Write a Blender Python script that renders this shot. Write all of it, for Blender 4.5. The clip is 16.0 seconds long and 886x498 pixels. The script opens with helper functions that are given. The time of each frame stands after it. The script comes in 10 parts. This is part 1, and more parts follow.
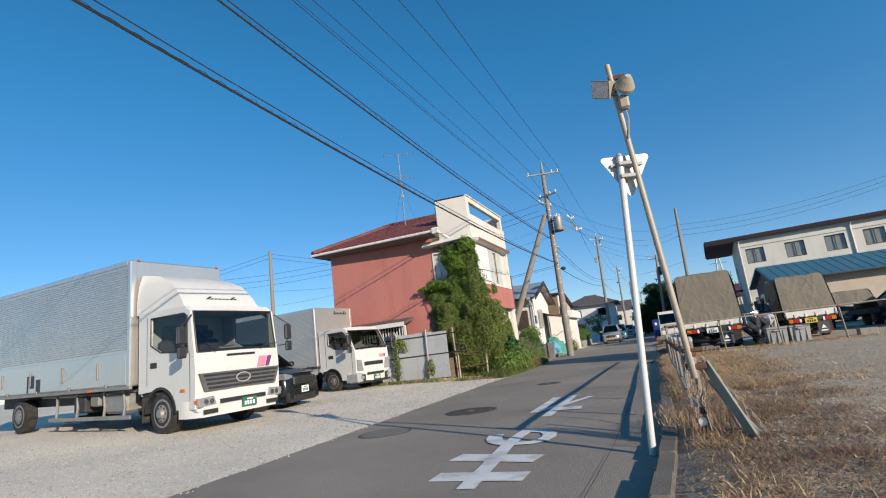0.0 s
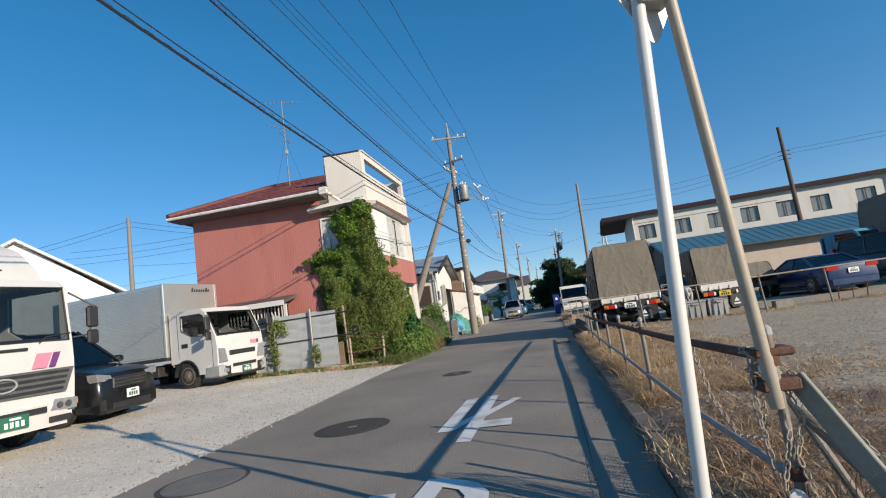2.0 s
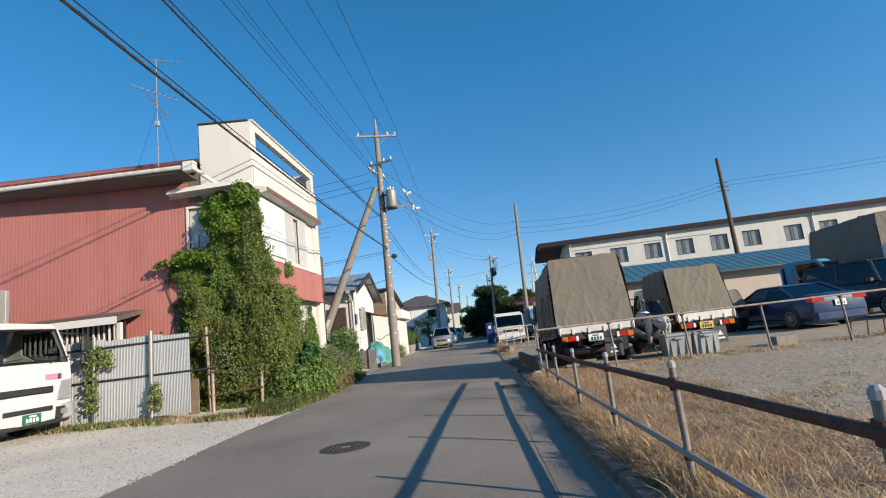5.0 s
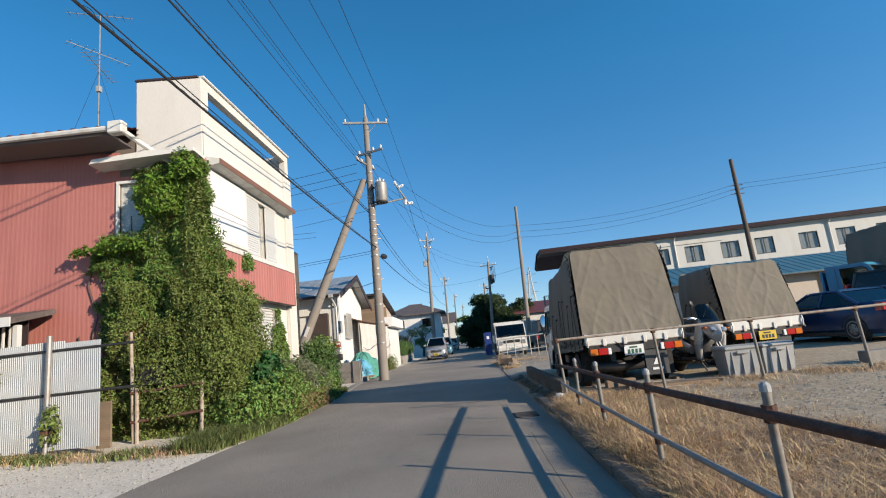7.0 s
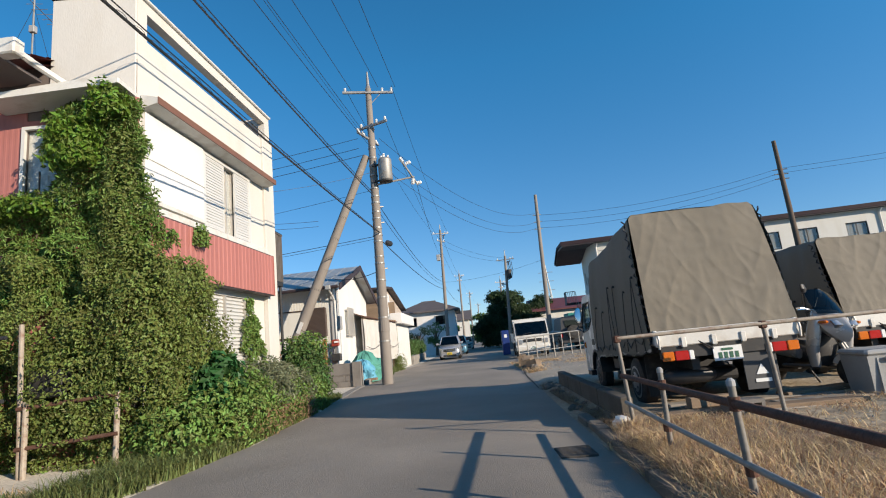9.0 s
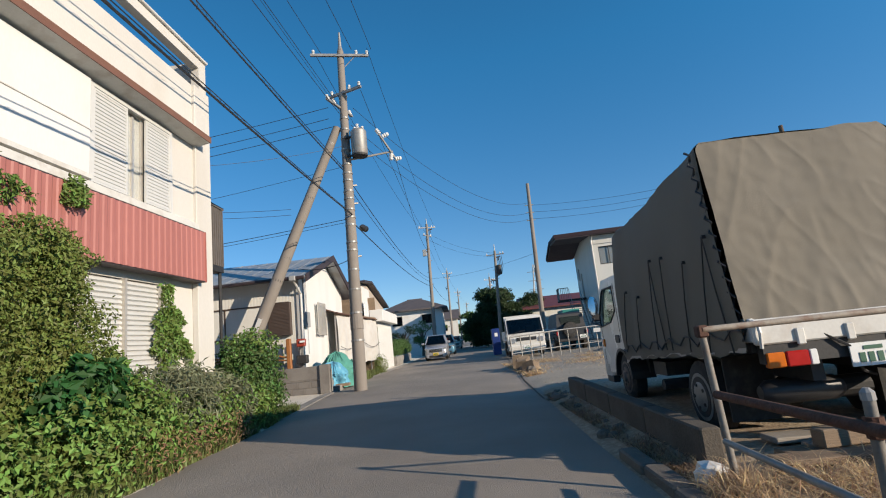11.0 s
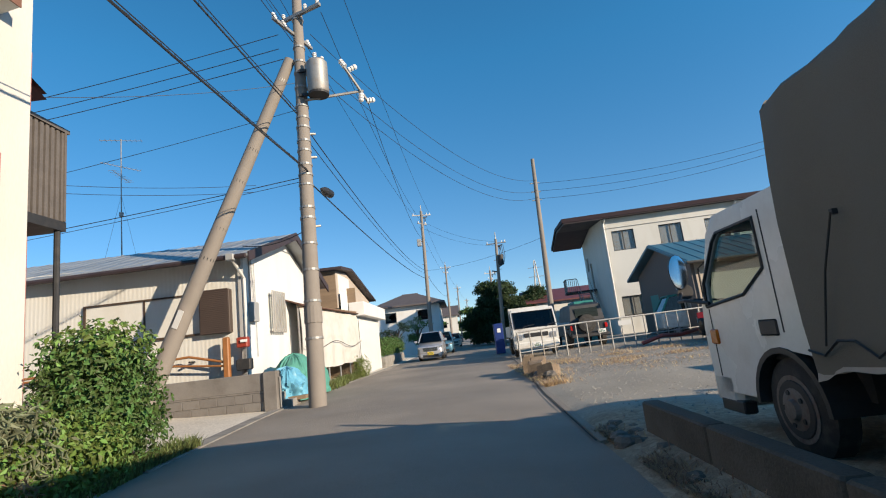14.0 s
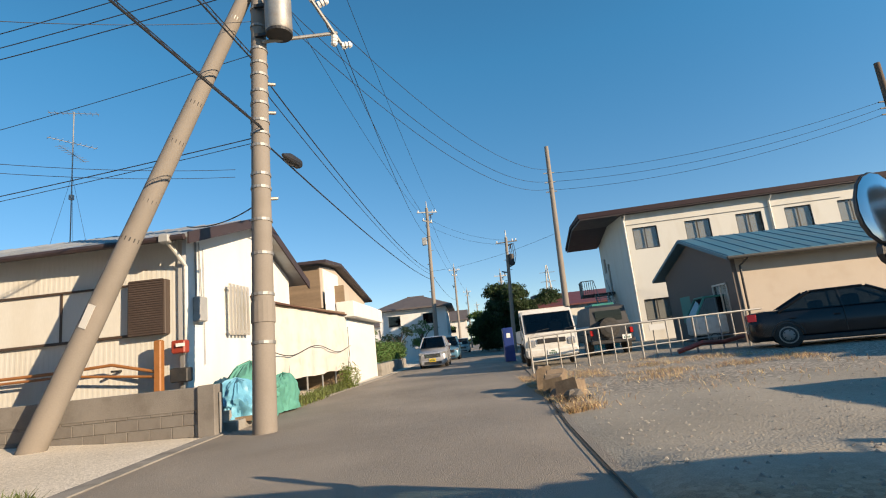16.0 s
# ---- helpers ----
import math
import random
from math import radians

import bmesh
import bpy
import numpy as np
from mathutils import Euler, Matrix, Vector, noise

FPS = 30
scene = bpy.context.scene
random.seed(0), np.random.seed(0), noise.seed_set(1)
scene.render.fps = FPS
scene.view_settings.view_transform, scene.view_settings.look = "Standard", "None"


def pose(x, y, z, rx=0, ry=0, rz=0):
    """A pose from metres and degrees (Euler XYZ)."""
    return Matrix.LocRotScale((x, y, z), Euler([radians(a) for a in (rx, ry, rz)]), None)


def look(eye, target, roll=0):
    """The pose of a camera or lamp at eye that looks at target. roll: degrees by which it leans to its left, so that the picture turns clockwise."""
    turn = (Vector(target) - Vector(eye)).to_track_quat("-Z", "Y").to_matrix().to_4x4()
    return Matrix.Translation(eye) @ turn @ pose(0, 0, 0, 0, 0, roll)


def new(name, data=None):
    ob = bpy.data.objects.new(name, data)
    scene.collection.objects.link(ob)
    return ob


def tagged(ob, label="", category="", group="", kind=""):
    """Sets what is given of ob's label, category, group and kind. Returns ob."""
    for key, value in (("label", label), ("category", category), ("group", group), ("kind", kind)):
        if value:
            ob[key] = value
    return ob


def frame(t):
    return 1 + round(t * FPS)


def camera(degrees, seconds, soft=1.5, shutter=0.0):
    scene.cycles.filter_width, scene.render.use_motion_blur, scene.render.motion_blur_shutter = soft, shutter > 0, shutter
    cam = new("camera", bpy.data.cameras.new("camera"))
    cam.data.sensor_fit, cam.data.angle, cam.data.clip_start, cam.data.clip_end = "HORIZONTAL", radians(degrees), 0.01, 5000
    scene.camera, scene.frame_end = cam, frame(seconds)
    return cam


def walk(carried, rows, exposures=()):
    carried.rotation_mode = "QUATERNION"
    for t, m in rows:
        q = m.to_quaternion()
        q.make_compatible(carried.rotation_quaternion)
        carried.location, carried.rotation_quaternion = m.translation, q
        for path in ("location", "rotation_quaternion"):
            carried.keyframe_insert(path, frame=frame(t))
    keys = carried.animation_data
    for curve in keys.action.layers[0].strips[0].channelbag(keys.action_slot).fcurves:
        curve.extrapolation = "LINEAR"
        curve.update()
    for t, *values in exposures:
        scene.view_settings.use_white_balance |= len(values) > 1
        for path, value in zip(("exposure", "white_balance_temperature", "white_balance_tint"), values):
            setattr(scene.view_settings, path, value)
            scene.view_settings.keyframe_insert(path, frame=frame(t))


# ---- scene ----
cam = camera(82.0, 16.0, soft=1.1)
PATH = [
    (0, (0.495, 0.652, 1.118), (-0.223, 2.687, 1.546), -6.9),
    (0.5, (0.327, 1.266, 1.152), (-0.406, 3.299, 1.569), -6.9),
    (1, (0.118, 1.945, 1.168), (-0.573, 4.000, 1.549), -7.2),
    (1.5, (-0.045, 2.607, 1.201), (-0.614, 4.704, 1.547), -7.3),
    (2, (-0.119, 3.384, 1.230), (-0.452, 5.541, 1.507), -8.0),
    (2.5, (-0.185, 4.052, 1.264), (-0.373, 6.228, 1.532), -8.1),
    (3, (-0.154, 4.747, 1.268), (-0.251, 6.927, 1.547), -8.6),
    (3.5, (-0.166, 5.373, 1.239), (-0.244, 7.552, 1.539), -8.2),
    (4, (-0.210, 6.098, 1.227), (-0.279, 8.275, 1.541), -7.3),
    (6.3, (-0.327, 9.035, 1.213), (-0.333, 11.199, 1.613), -6.4),
    (6.5, (-0.330, 9.296, 1.209), (-0.354, 11.459, 1.612), -6.2),
    (7, (-0.345, 10.000, 1.203), (-0.352, 12.164, 1.597), -6.1),
    (7.5, (-0.347, 10.622, 1.207), (-0.394, 12.786, 1.599), -6.4),
    (8, (-0.348, 11.329, 1.200), (-0.420, 13.493, 1.594), -6.3),
    (8.5, (-0.341, 11.954, 1.199), (-0.427, 14.115, 1.595), -6.3),
    (9, (-0.312, 12.663, 1.190), (-0.385, 14.826, 1.585), -5.8),
    (9.2, (-0.325, 12.946, 1.145), (-0.359, 15.110, 1.542), -5.9),
    (11.3, (-0.230, 15.551, 1.144), (-0.254, 17.717, 1.530), -6.1),
    (11.5, (-0.206, 15.852, 1.131), (-0.252, 18.018, 1.515), -6.0),
    (12, (-0.221, 16.529, 1.115), (-0.306, 18.692, 1.504), -5.9),
    (12.5, (-0.204, 17.124, 1.119), (-0.300, 19.287, 1.504), -6.3),
    (13, (-0.210, 17.784, 1.114), (-0.333, 19.945, 1.506), -6.3),
    (13.5, (-0.164, 18.404, 1.099), (-0.230, 20.569, 1.485), -6.5),
    (14, (-0.080, 19.093, 1.091), (-0.105, 21.260, 1.472), -6.7),
    (14.5, (0.012, 19.707, 1.100), (0.063, 21.876, 1.462), -6.9),
    (15, (0.146, 20.392, 1.084), (0.194, 22.559, 1.458), -6.8),
    (15.5, (0.179, 21.056, 1.097), (0.216, 23.222, 1.478), -6.6),
    (16, (0.199, 21.770, 1.068), (0.128, 23.931, 1.475), -6.2),
]
walk(cam, [(t, look(eye, target, roll)) for t, eye, target, roll in PATH],
     exposures=[(0, 0.44, 6500, 10), (2, 0.38, 6500, 10), (4, 0.56, 6500, 10), (9, 0.54, 6500, 10), (12.3, 0.30, 6500, 10), (14, 0.63, 6800, 10), (15.2, 0.85, 7550, 12), (16, 0.78, 7750, 12)])

# ---- light ----
SUN_ELEV, SUN_DIR = 18.0, Vector((1.0, -0.66, 0)).normalized()
world = bpy.data.worlds.new("sky")
scene.world = world
world.use_nodes = True
wn = world.node_tree.nodes
wn.clear()
sky = wn.new("ShaderNodeTexSky")
sky.sky_type = "NISHITA"
sky.sun_disc = False
sky.sun_elevation = radians(30.5)
sky.sun_rotation = math.atan2(SUN_DIR.x, SUN_DIR.y)
sky.air_density, sky.dust_density, sky.ozone_density = 1.0, 0.0, 0.45
sky.altitude = 1800
bg = wn.new("ShaderNodeBackground")
bg.inputs["Strength"].default_value = 0.10
wo = wn.new("ShaderNodeOutputWorld")
tint = wn.new("ShaderNodeMix")
tint.data_type, tint.blend_type = "RGBA", "MULTIPLY"
tint.inputs[0].default_value = 1.0
up = wn.new("ShaderNodeSeparateXYZ")
world.node_tree.links.new(wn.new("ShaderNodeTexCoord").outputs["Generated"], up.inputs[0])
clear = wn.new("ShaderNodeValToRGB")
clear.color_ramp.elements[0].position, clear.color_ramp.elements[0].color = 0.0, (0.53, 0.61, 0.75, 1)
clear.color_ramp.elements[1].position, clear.color_ramp.elements[1].color = 0.5, (0.42, 1.0, 1.22, 1)
world.node_tree.links.new(up.outputs["Z"], clear.inputs[0])
world.node_tree.links.new(clear.outputs[0], tint.inputs[7])
world.node_tree.links.new(sky.outputs[0], tint.inputs[6])
deep = wn.new("ShaderNodeHueSaturation")
deep.inputs["Saturation"].default_value = 1.06
deep.inputs["Value"].default_value = 1.05
world.node_tree.links.new(tint.outputs[2], deep.inputs["Color"])
world.node_tree.links.new(deep.outputs[0], bg.inputs[0])
world.node_tree.links.new(bg.outputs[0], wo.inputs[0])
sun_data = bpy.data.lights.new("sun", "SUN")
sun_data.energy, sun_data.angle, sun_data.color = 5.0, radians(0.5), (1.0, 0.85, 0.67)
sun = new("sun", sun_data)
sun_from = SUN_DIR * math.cos(radians(SUN_ELEV)) + Vector((0, 0, math.sin(radians(SUN_ELEV))))
sun.matrix_world = look(sun_from * 60, (0, 0, 0))

# ---- materials ----
MATS = {}


def material(name, colour, rough=0.7, metal=0.0, vary=0.25, scale=3.0, fine=60.0, bump=0.15, dirt=None, spec=0.5, island=False, random_=0.0, dirt_amount=0.35, stretch=(1, 1, 1)):
    """A surface with variation at two scales, stains and fine relief, in metres."""
    if name in MATS:
        return MATS[name]
    m = bpy.data.materials.new(name)
    m.use_nodes = True
    nt = m.node_tree
    n, l = nt.nodes, nt.links
    b = n["Principled BSDF"]
    b.inputs["Roughness"].default_value, b.inputs["Metallic"].default_value = rough, metal
    b.inputs["Specular IOR Level"].default_value = spec
    geo = n.new("ShaderNodeTexCoord")
    mp = n.new("ShaderNodeMapping")
    mp.inputs["Scale"].default_value = stretch
    l.new(geo.outputs["Object"], mp.inputs["Vector"])
    big, small = n.new("ShaderNodeTexNoise"), n.new("ShaderNodeTexNoise")
    big.inputs["Scale"].default_value, small.inputs["Scale"].default_value = scale, fine
    big.inputs["Detail"].default_value, small.inputs["Detail"].default_value = 5.0, 3.0
    for q in (big, small):
        l.new(mp.outputs["Vector"], q.inputs["Vector"])
    mixn = n.new("ShaderNodeMix")
    mixn.inputs["Factor"].default_value = 0.45
    l.new(big.outputs[0], mixn.inputs[2])
    l.new(small.outputs[0], mixn.inputs[3])
    ramp = n.new("ShaderNodeValToRGB")
    lo, hi = [c * (1 - vary) for c in colour], [min(1, c * (1 + vary)) for c in colour]
    ramp.color_ramp.elements[0].position, ramp.color_ramp.elements[1].position = 0.3, 0.7
    ramp.color_ramp.elements[0].color, ramp.color_ramp.elements[1].color = (*lo, 1), (*hi, 1)
    l.new(mixn.outputs[0], ramp.inputs[0])
    col = ramp.outputs[0]
    if dirt:
        dn = n.new("ShaderNodeTexNoise")
        dn.inputs["Scale"].default_value, dn.inputs["Detail"].default_value = scale * 1.7, 8.0
        l.new(mp.outputs["Vector"], dn.inputs["Vector"])
        dr = n.new("ShaderNodeValToRGB")
        dr.color_ramp.elements[0].position, dr.color_ramp.elements[1].position = 0.5, 0.72
        l.new(dn.outputs[0], dr.inputs[0])
        k = n.new("ShaderNodeMath")
        k.operation = "MULTIPLY"
        k.inputs[1].default_value = dirt_amount
        l.new(dr.outputs[0], k.inputs[0])
        dm = n.new("ShaderNodeMix")
        dm.data_type = "RGBA"
        l.new(k.outputs[0], dm.inputs["Factor"])
        l.new(col, dm.inputs[6])
        dm.inputs[7].default_value = (*dirt, 1)
        col = dm.outputs[2]
    if island or random_:
        hsv = n.new("ShaderNodeHueSaturation")
        src = n.new("ShaderNodeNewGeometry").outputs["Random Per Island"] if island else n.new("ShaderNodeObjectInfo").outputs["Random"]
        for key, lo_, hi_ in (("Hue", 0.5 - 0.035 * random_, 0.5 + 0.03 * random_), ("Value", 1 - 0.55 * random_, 1 + 0.55 * random_)):
            mr = n.new("ShaderNodeMapRange")
            mr.inputs["To Min"].default_value, mr.inputs["To Max"].default_value = lo_, hi_
            l.new(src, mr.inputs["Value"])
            l.new(mr.outputs[0], hsv.inputs[key])
        l.new(col, hsv.inputs["Color"])
        col = hsv.outputs[0]
    l.new(col, b.inputs["Base Color"])
    rr = n.new("ShaderNodeMapRange")
    rr.inputs["To Min"].default_value, rr.inputs["To Max"].default_value = max(0.03, rough - 0.12), min(1, rough + 0.12)
    l.new(big.outputs[0], rr.inputs["Value"])
    l.new(rr.outputs[0], b.inputs["Roughness"])
    if bump:
        bp = n.new("ShaderNodeBump")
        bp.inputs["Strength"].default_value, bp.inputs["Distance"].default_value = bump, 0.01
        l.new(small.outputs[0], bp.inputs["Height"])
        l.new(bp.outputs[0], b.inputs["Normal"])
    MATS[name] = m
    return m


def glass_material(name, tint, clear):
    """A pane: a mirror-like coat over a see-through tint."""
    m = bpy.data.materials.new(name)
    m.use_nodes = True
    n, l = m.node_tree.nodes, m.node_tree.links
    n.clear()
    tr, gl, lw, mx, out = [n.new("ShaderNode" + k) for k in ("BsdfTransparent", "BsdfGlossy", "LayerWeight", "MixShader", "OutputMaterial")]
    tr.inputs[0].default_value = (*[c * clear for c in tint], 1)
    gl.inputs[0].default_value, gl.inputs["Roughness"].default_value = (0.9, 0.9, 0.9, 1), 0.03
    lw.inputs[0].default_value = 0.5
    steep, gloss = n.new("ShaderNodeMath"), n.new("ShaderNodeMath")
    steep.operation, gloss.operation = "POWER", "MULTIPLY_ADD"
    steep.inputs[1].default_value, gloss.inputs[1].default_value, gloss.inputs[2].default_value = 5.0, 0.9, 0.045
    for a, b in ((lw.outputs["Facing"], steep.inputs[0]), (steep.outputs[0], gloss.inputs[0]), (gloss.outputs[0], mx.inputs[0]), (tr.outputs[0], mx.inputs[1]), (gl.outputs[0], mx.inputs[2]), (mx.outputs[0], out.inputs[0])):
        l.new(a, b)
    return m


def leaf_material(name, colour, spread=1.0):
    m = material(name, colour, 0.55, vary=0.2, scale=1.3, fine=9, bump=0, island=True, random_=spread, spec=0.35)
    b = m.node_tree.nodes["Principled BSDF"]
    n, l = m.node_tree.nodes, m.node_tree.links
    tl, mx, out = n.new("ShaderNodeBsdfTranslucent"), n.new("ShaderNodeMixShader"), n["Material Output"]
    mx.inputs[0].default_value = 0.3
    l.new(b.inputs["Base Color"].links[0].from_socket, tl.inputs[0])
    l.new(b.outputs[0], mx.inputs[1])
    l.new(tl.outputs[0], mx.inputs[2])
    l.new(mx.outputs[0], out.inputs[0])
    return m


ASPHALT = material("asphalt", (0.248, 0.216, 0.180), 0.85, vary=0.34, scale=0.5, fine=110, bump=0.9, dirt=(0.245, 0.222, 0.192), dirt_amount=0.5, spec=0.3)
ROAD_PAINT = material("road_paint", (0.62, 0.62, 0.6), 0.75, vary=0.15, scale=2, fine=90, bump=0.3, dirt=(0.16, 0.16, 0.155), dirt_amount=0.55)
KERB_STONE = material("dusty_kerb", (0.132, 0.116, 0.097), 0.92, vary=0.3, scale=1.8, fine=60, bump=0.5, dirt=(0.088, 0.072, 0.055), dirt_amount=0.6)
CONCRETE = material("concrete", (0.24, 0.224, 0.2), 0.9, vary=0.25, scale=1.5, fine=70, bump=0.35, dirt=(0.08, 0.072, 0.06), dirt_amount=0.6)
POLE_CONCRETE = material("pole_concrete", (0.208, 0.184, 0.16), 0.85, vary=0.12, scale=1.2, fine=50, bump=0.2, dirt=(0.16, 0.136, 0.112))
BLOCK = material("block", (0.16, 0.148, 0.136), 0.92, vary=0.25, scale=1.4, fine=80, bump=0.45, dirt=(0.072, 0.06, 0.048), dirt_amount=0.5, random_=0.15)
RED_METAL = material("red_sheet", (0.34, 0.13, 0.11), 0.5, vary=0.10, scale=0.8, fine=30, bump=0.05, dirt=(0.24, 0.08, 0.066), dirt_amount=0.5, stretch=(1, 1, 0.25))
CREAM = material("cream_render", (0.54, 0.52, 0.48), 0.85, vary=0.07, scale=0.6, fine=55, bump=0.18, dirt=(0.4, 0.336, 0.256), dirt_amount=0.3, stretch=(1, 1, 0.3))
WALL_CREAM = material("cream_sheet", (0.55, 0.542, 0.50), 0.7, vary=0.06, scale=0.8, fine=40, bump=0.05, dirt=(0.4, 0.352, 0.264), dirt_amount=0.3, stretch=(1, 1, 0.25))
WHITE_WALL = material("white_wall", (0.62, 0.615, 0.60), 0.75, vary=0.05, scale=0.8, fine=50, bump=0.1, dirt=(0.437, 0.412, 0.37), dirt_amount=0.25, stretch=(1, 1, 0.3))
WHITE_PAINT = material("white_paint", (0.533, 0.533, 0.516), 0.32, vary=0.04, scale=1.2, fine=30, bump=0.02, dirt=(0.447, 0.43, 0.404), dirt_amount=0.35)
# paler, glossier copy of the old white: bounce light on the shaded cab put into colour
OLD_WHITE_LIT = material("old_white_paint_lit", (0.70, 0.69, 0.66), 0.26, vary=0.05, scale=2.0, fine=30, bump=0.02, dirt=(0.50, 0.45, 0.38), dirt_amount=0.3)
OLD_WHITE = material("old_white_paint", (0.571, 0.563, 0.529), 0.5, vary=0.08, scale=2.5, fine=40, bump=0.06, dirt=(0.336, 0.277, 0.218), dirt_amount=0.5)
ALUMINIUM = material("aluminium", (0.528, 0.5, 0.456), 0.42, 0.5, vary=0.08, scale=0.7, fine=20, bump=0.03, dirt=(0.4, 0.384, 0.36))
POLISHED = material("polished_aluminium", (0.62, 0.605, 0.58), 0.30, 0.75, vary=0.06, scale=0.5, fine=14, bump=0.03, dirt=(0.5, 0.48, 0.45), dirt_amount=0.25)
GALV = material("galvanised", (0.272, 0.272, 0.264), 0.55, 0.5, vary=0.18, scale=4, fine=35, bump=0.08, dirt=(0.224, 0.16, 0.112), dirt_amount=0.45)
TIN = material("tin_sheet", (0.4, 0.424, 0.44), 0.5, 0.35, vary=0.1, scale=0.9, fine=25, bump=0.05, dirt=(0.264, 0.224, 0.184), dirt_amount=0.5, stretch=(1, 1, 0.3))
RUST = material("rusty_steel", (0.095, 0.045, 0.030), 0.85, 0.2, vary=0.45, scale=9, fine=70, bump=0.4, dirt=(0.17, 0.11, 0.08), dirt_amount=0.35)
PALE_RUST = material("peeling_paint", (0.336, 0.288, 0.232), 0.75, 0.1, vary=0.2, scale=7, fine=60, bump=0.25, dirt=(0.176, 0.08, 0.048), dirt_amount=0.75)
DARK_STEEL = material("dark_steel", (0.032, 0.032, 0.033), 0.6, 0.3, vary=0.3, scale=5, fine=50, bump=0.1, dirt=(0.09, 0.077, 0.063))
BLACK_PLASTIC = material("black_plastic", (0.02, 0.02, 0.022), 0.5, vary=0.2, scale=4, fine=80, bump=0.08, dirt=(0.054, 0.05, 0.045))
GREY_PLASTIC = material("grey_plastic", (0.288, 0.296, 0.296), 0.55, vary=0.12, scale=3, fine=60, bump=0.06, dirt=(0.176, 0.16, 0.144))
RUBBER = material("rubber", (0.02, 0.019, 0.018), 0.8, vary=0.3, scale=6, fine=70, bump=0.2, dirt=(0.081, 0.072, 0.059), dirt_amount=0.6)
CANVAS = material("olive_canvas", (0.15, 0.132, 0.102), 0.8, vary=0.16, scale=1.6, fine=160, bump=0.3, dirt=(0.16, 0.144, 0.116), dirt_amount=0.5)
ROOF_RED = material("red_roof", (0.128, 0.04, 0.034), 0.5, vary=0.25, scale=1.5, fine=40, bump=0.1, dirt=(0.056, 0.024, 0.024), random_=0.35)
ROOF_DARK = material("dark_trim", (0.036, 0.024, 0.026), 0.6, vary=0.25, scale=2, fine=40, bump=0.08, dirt=(0.072, 0.06, 0.056))
ROOF_BLUE = material("blue_roof", (0.044, 0.132, 0.184), 0.5, 0.1, vary=0.15, scale=0.7, fine=25, bump=0.05, dirt=(0.096, 0.136, 0.152), dirt_amount=0.5)
ROOF_PALE = material("pale_roof", (0.336, 0.36, 0.376), 0.45, 0.3, vary=0.12, scale=0.8, fine=30, bump=0.05, dirt=(0.24, 0.216, 0.176), dirt_amount=0.6, random_=0.15)
TILE_GREY = material("grey_tiles", (0.096, 0.08, 0.076), 0.7, vary=0.3, scale=2, fine=12, bump=0.4)
WOOD = material("weathered_wood", (0.192, 0.136, 0.088), 0.85, vary=0.35, scale=2, fine=45, bump=0.3, stretch=(0.2, 1, 4))
RAIL_WOOD = material("varnished_rail", (0.272, 0.112, 0.036), 0.5, vary=0.2, scale=5, fine=60, bump=0.1)
BARK = material("bark", (0.088, 0.064, 0.048), 0.9, vary=0.35, scale=6, fine=40, bump=0.6, stretch=(1, 1, 0.3))
NAVY = material("navy_car_paint", (0.014, 0.035, 0.10), 0.3, 0.1, vary=0.1, scale=2, fine=20, bump=0.0, dirt=(0.04, 0.044, 0.052))
BLACK_CAR = material("black_car_paint", (0.008, 0.009, 0.011), 0.2, 0.0, vary=0.1, scale=2, fine=20, bump=0.0, dirt=(0.024, 0.024, 0.026))
SILVER_CAR = material("silver_car_paint", (0.4, 0.408, 0.432), 0.3, 0.5, vary=0.06, scale=2, fine=20, bump=0.0)
BLUE_CAR = material("pale_blue_car_paint", (0.08, 0.192, 0.272), 0.3, 0.3, vary=0.06, scale=2, fine=20, bump=0.0)
GREY_CAR = material("grey_car_paint", (0.045, 0.048, 0.052), 0.3, 0.2, vary=0.08, scale=2, fine=20, bump=0.0)
TEAL_PAINT = material("teal_paint", (0.028, 0.2, 0.176), 0.45, vary=0.12, scale=2, fine=20, bump=0.02)
SKY_PAINT = material("sky_blue_paint", (0.048, 0.24, 0.368), 0.35, vary=0.1, scale=2, fine=20, bump=0.02)
BLUE_PLASTIC = material("blue_panel", (0.008, 0.028, 0.15), 0.45, vary=0.15, scale=2, fine=20, bump=0.03)
TARP_BLUE = material("blue_tarp", (0.104, 0.32, 0.448), 0.5, vary=0.15, scale=5, fine=50, bump=0.2, dirt=(0.096, 0.256, 0.336))
TARP_GREEN = material("green_net", (0.064, 0.24, 0.192), 0.8, vary=0.2, scale=6, fine=120, bump=0.4)
CLOTH_WHITE = material("white_sheet", (0.504, 0.487, 0.454), 0.8, vary=0.06, scale=2, fine=60, bump=0.1, dirt=(0.42, 0.353, 0.277), dirt_amount=0.4)
CHROME = material("chrome", (0.75, 0.75, 0.75), 0.12, 1.0, vary=0.04, scale=3, fine=20, bump=0)
PORCELAIN = material("porcelain", (0.648, 0.648, 0.63), 0.3, vary=0.06, scale=5, fine=20, bump=0)
WIRE = material("wire_sheath", (0.018, 0.018, 0.02), 0.6, vary=0.2, scale=4, fine=20, bump=0)
RED_LAMP = material("red_lamp", (0.36, 0.012, 0.01), 0.15, vary=0.1, scale=30, fine=200, bump=0.1)
AMBER_LAMP = material("amber_lamp", (0.52, 0.128, 0.01), 0.15, vary=0.1, scale=30, fine=200, bump=0.1)
LENS = material("lamp_lens", (0.44, 0.456, 0.48), 0.08, 0.6, vary=0.25, scale=18, fine=120, bump=0.1)
PLATE_WHITE = material("white_plate", (0.675, 0.684, 0.675), 0.4, vary=0.03, scale=5, fine=20, bump=0)
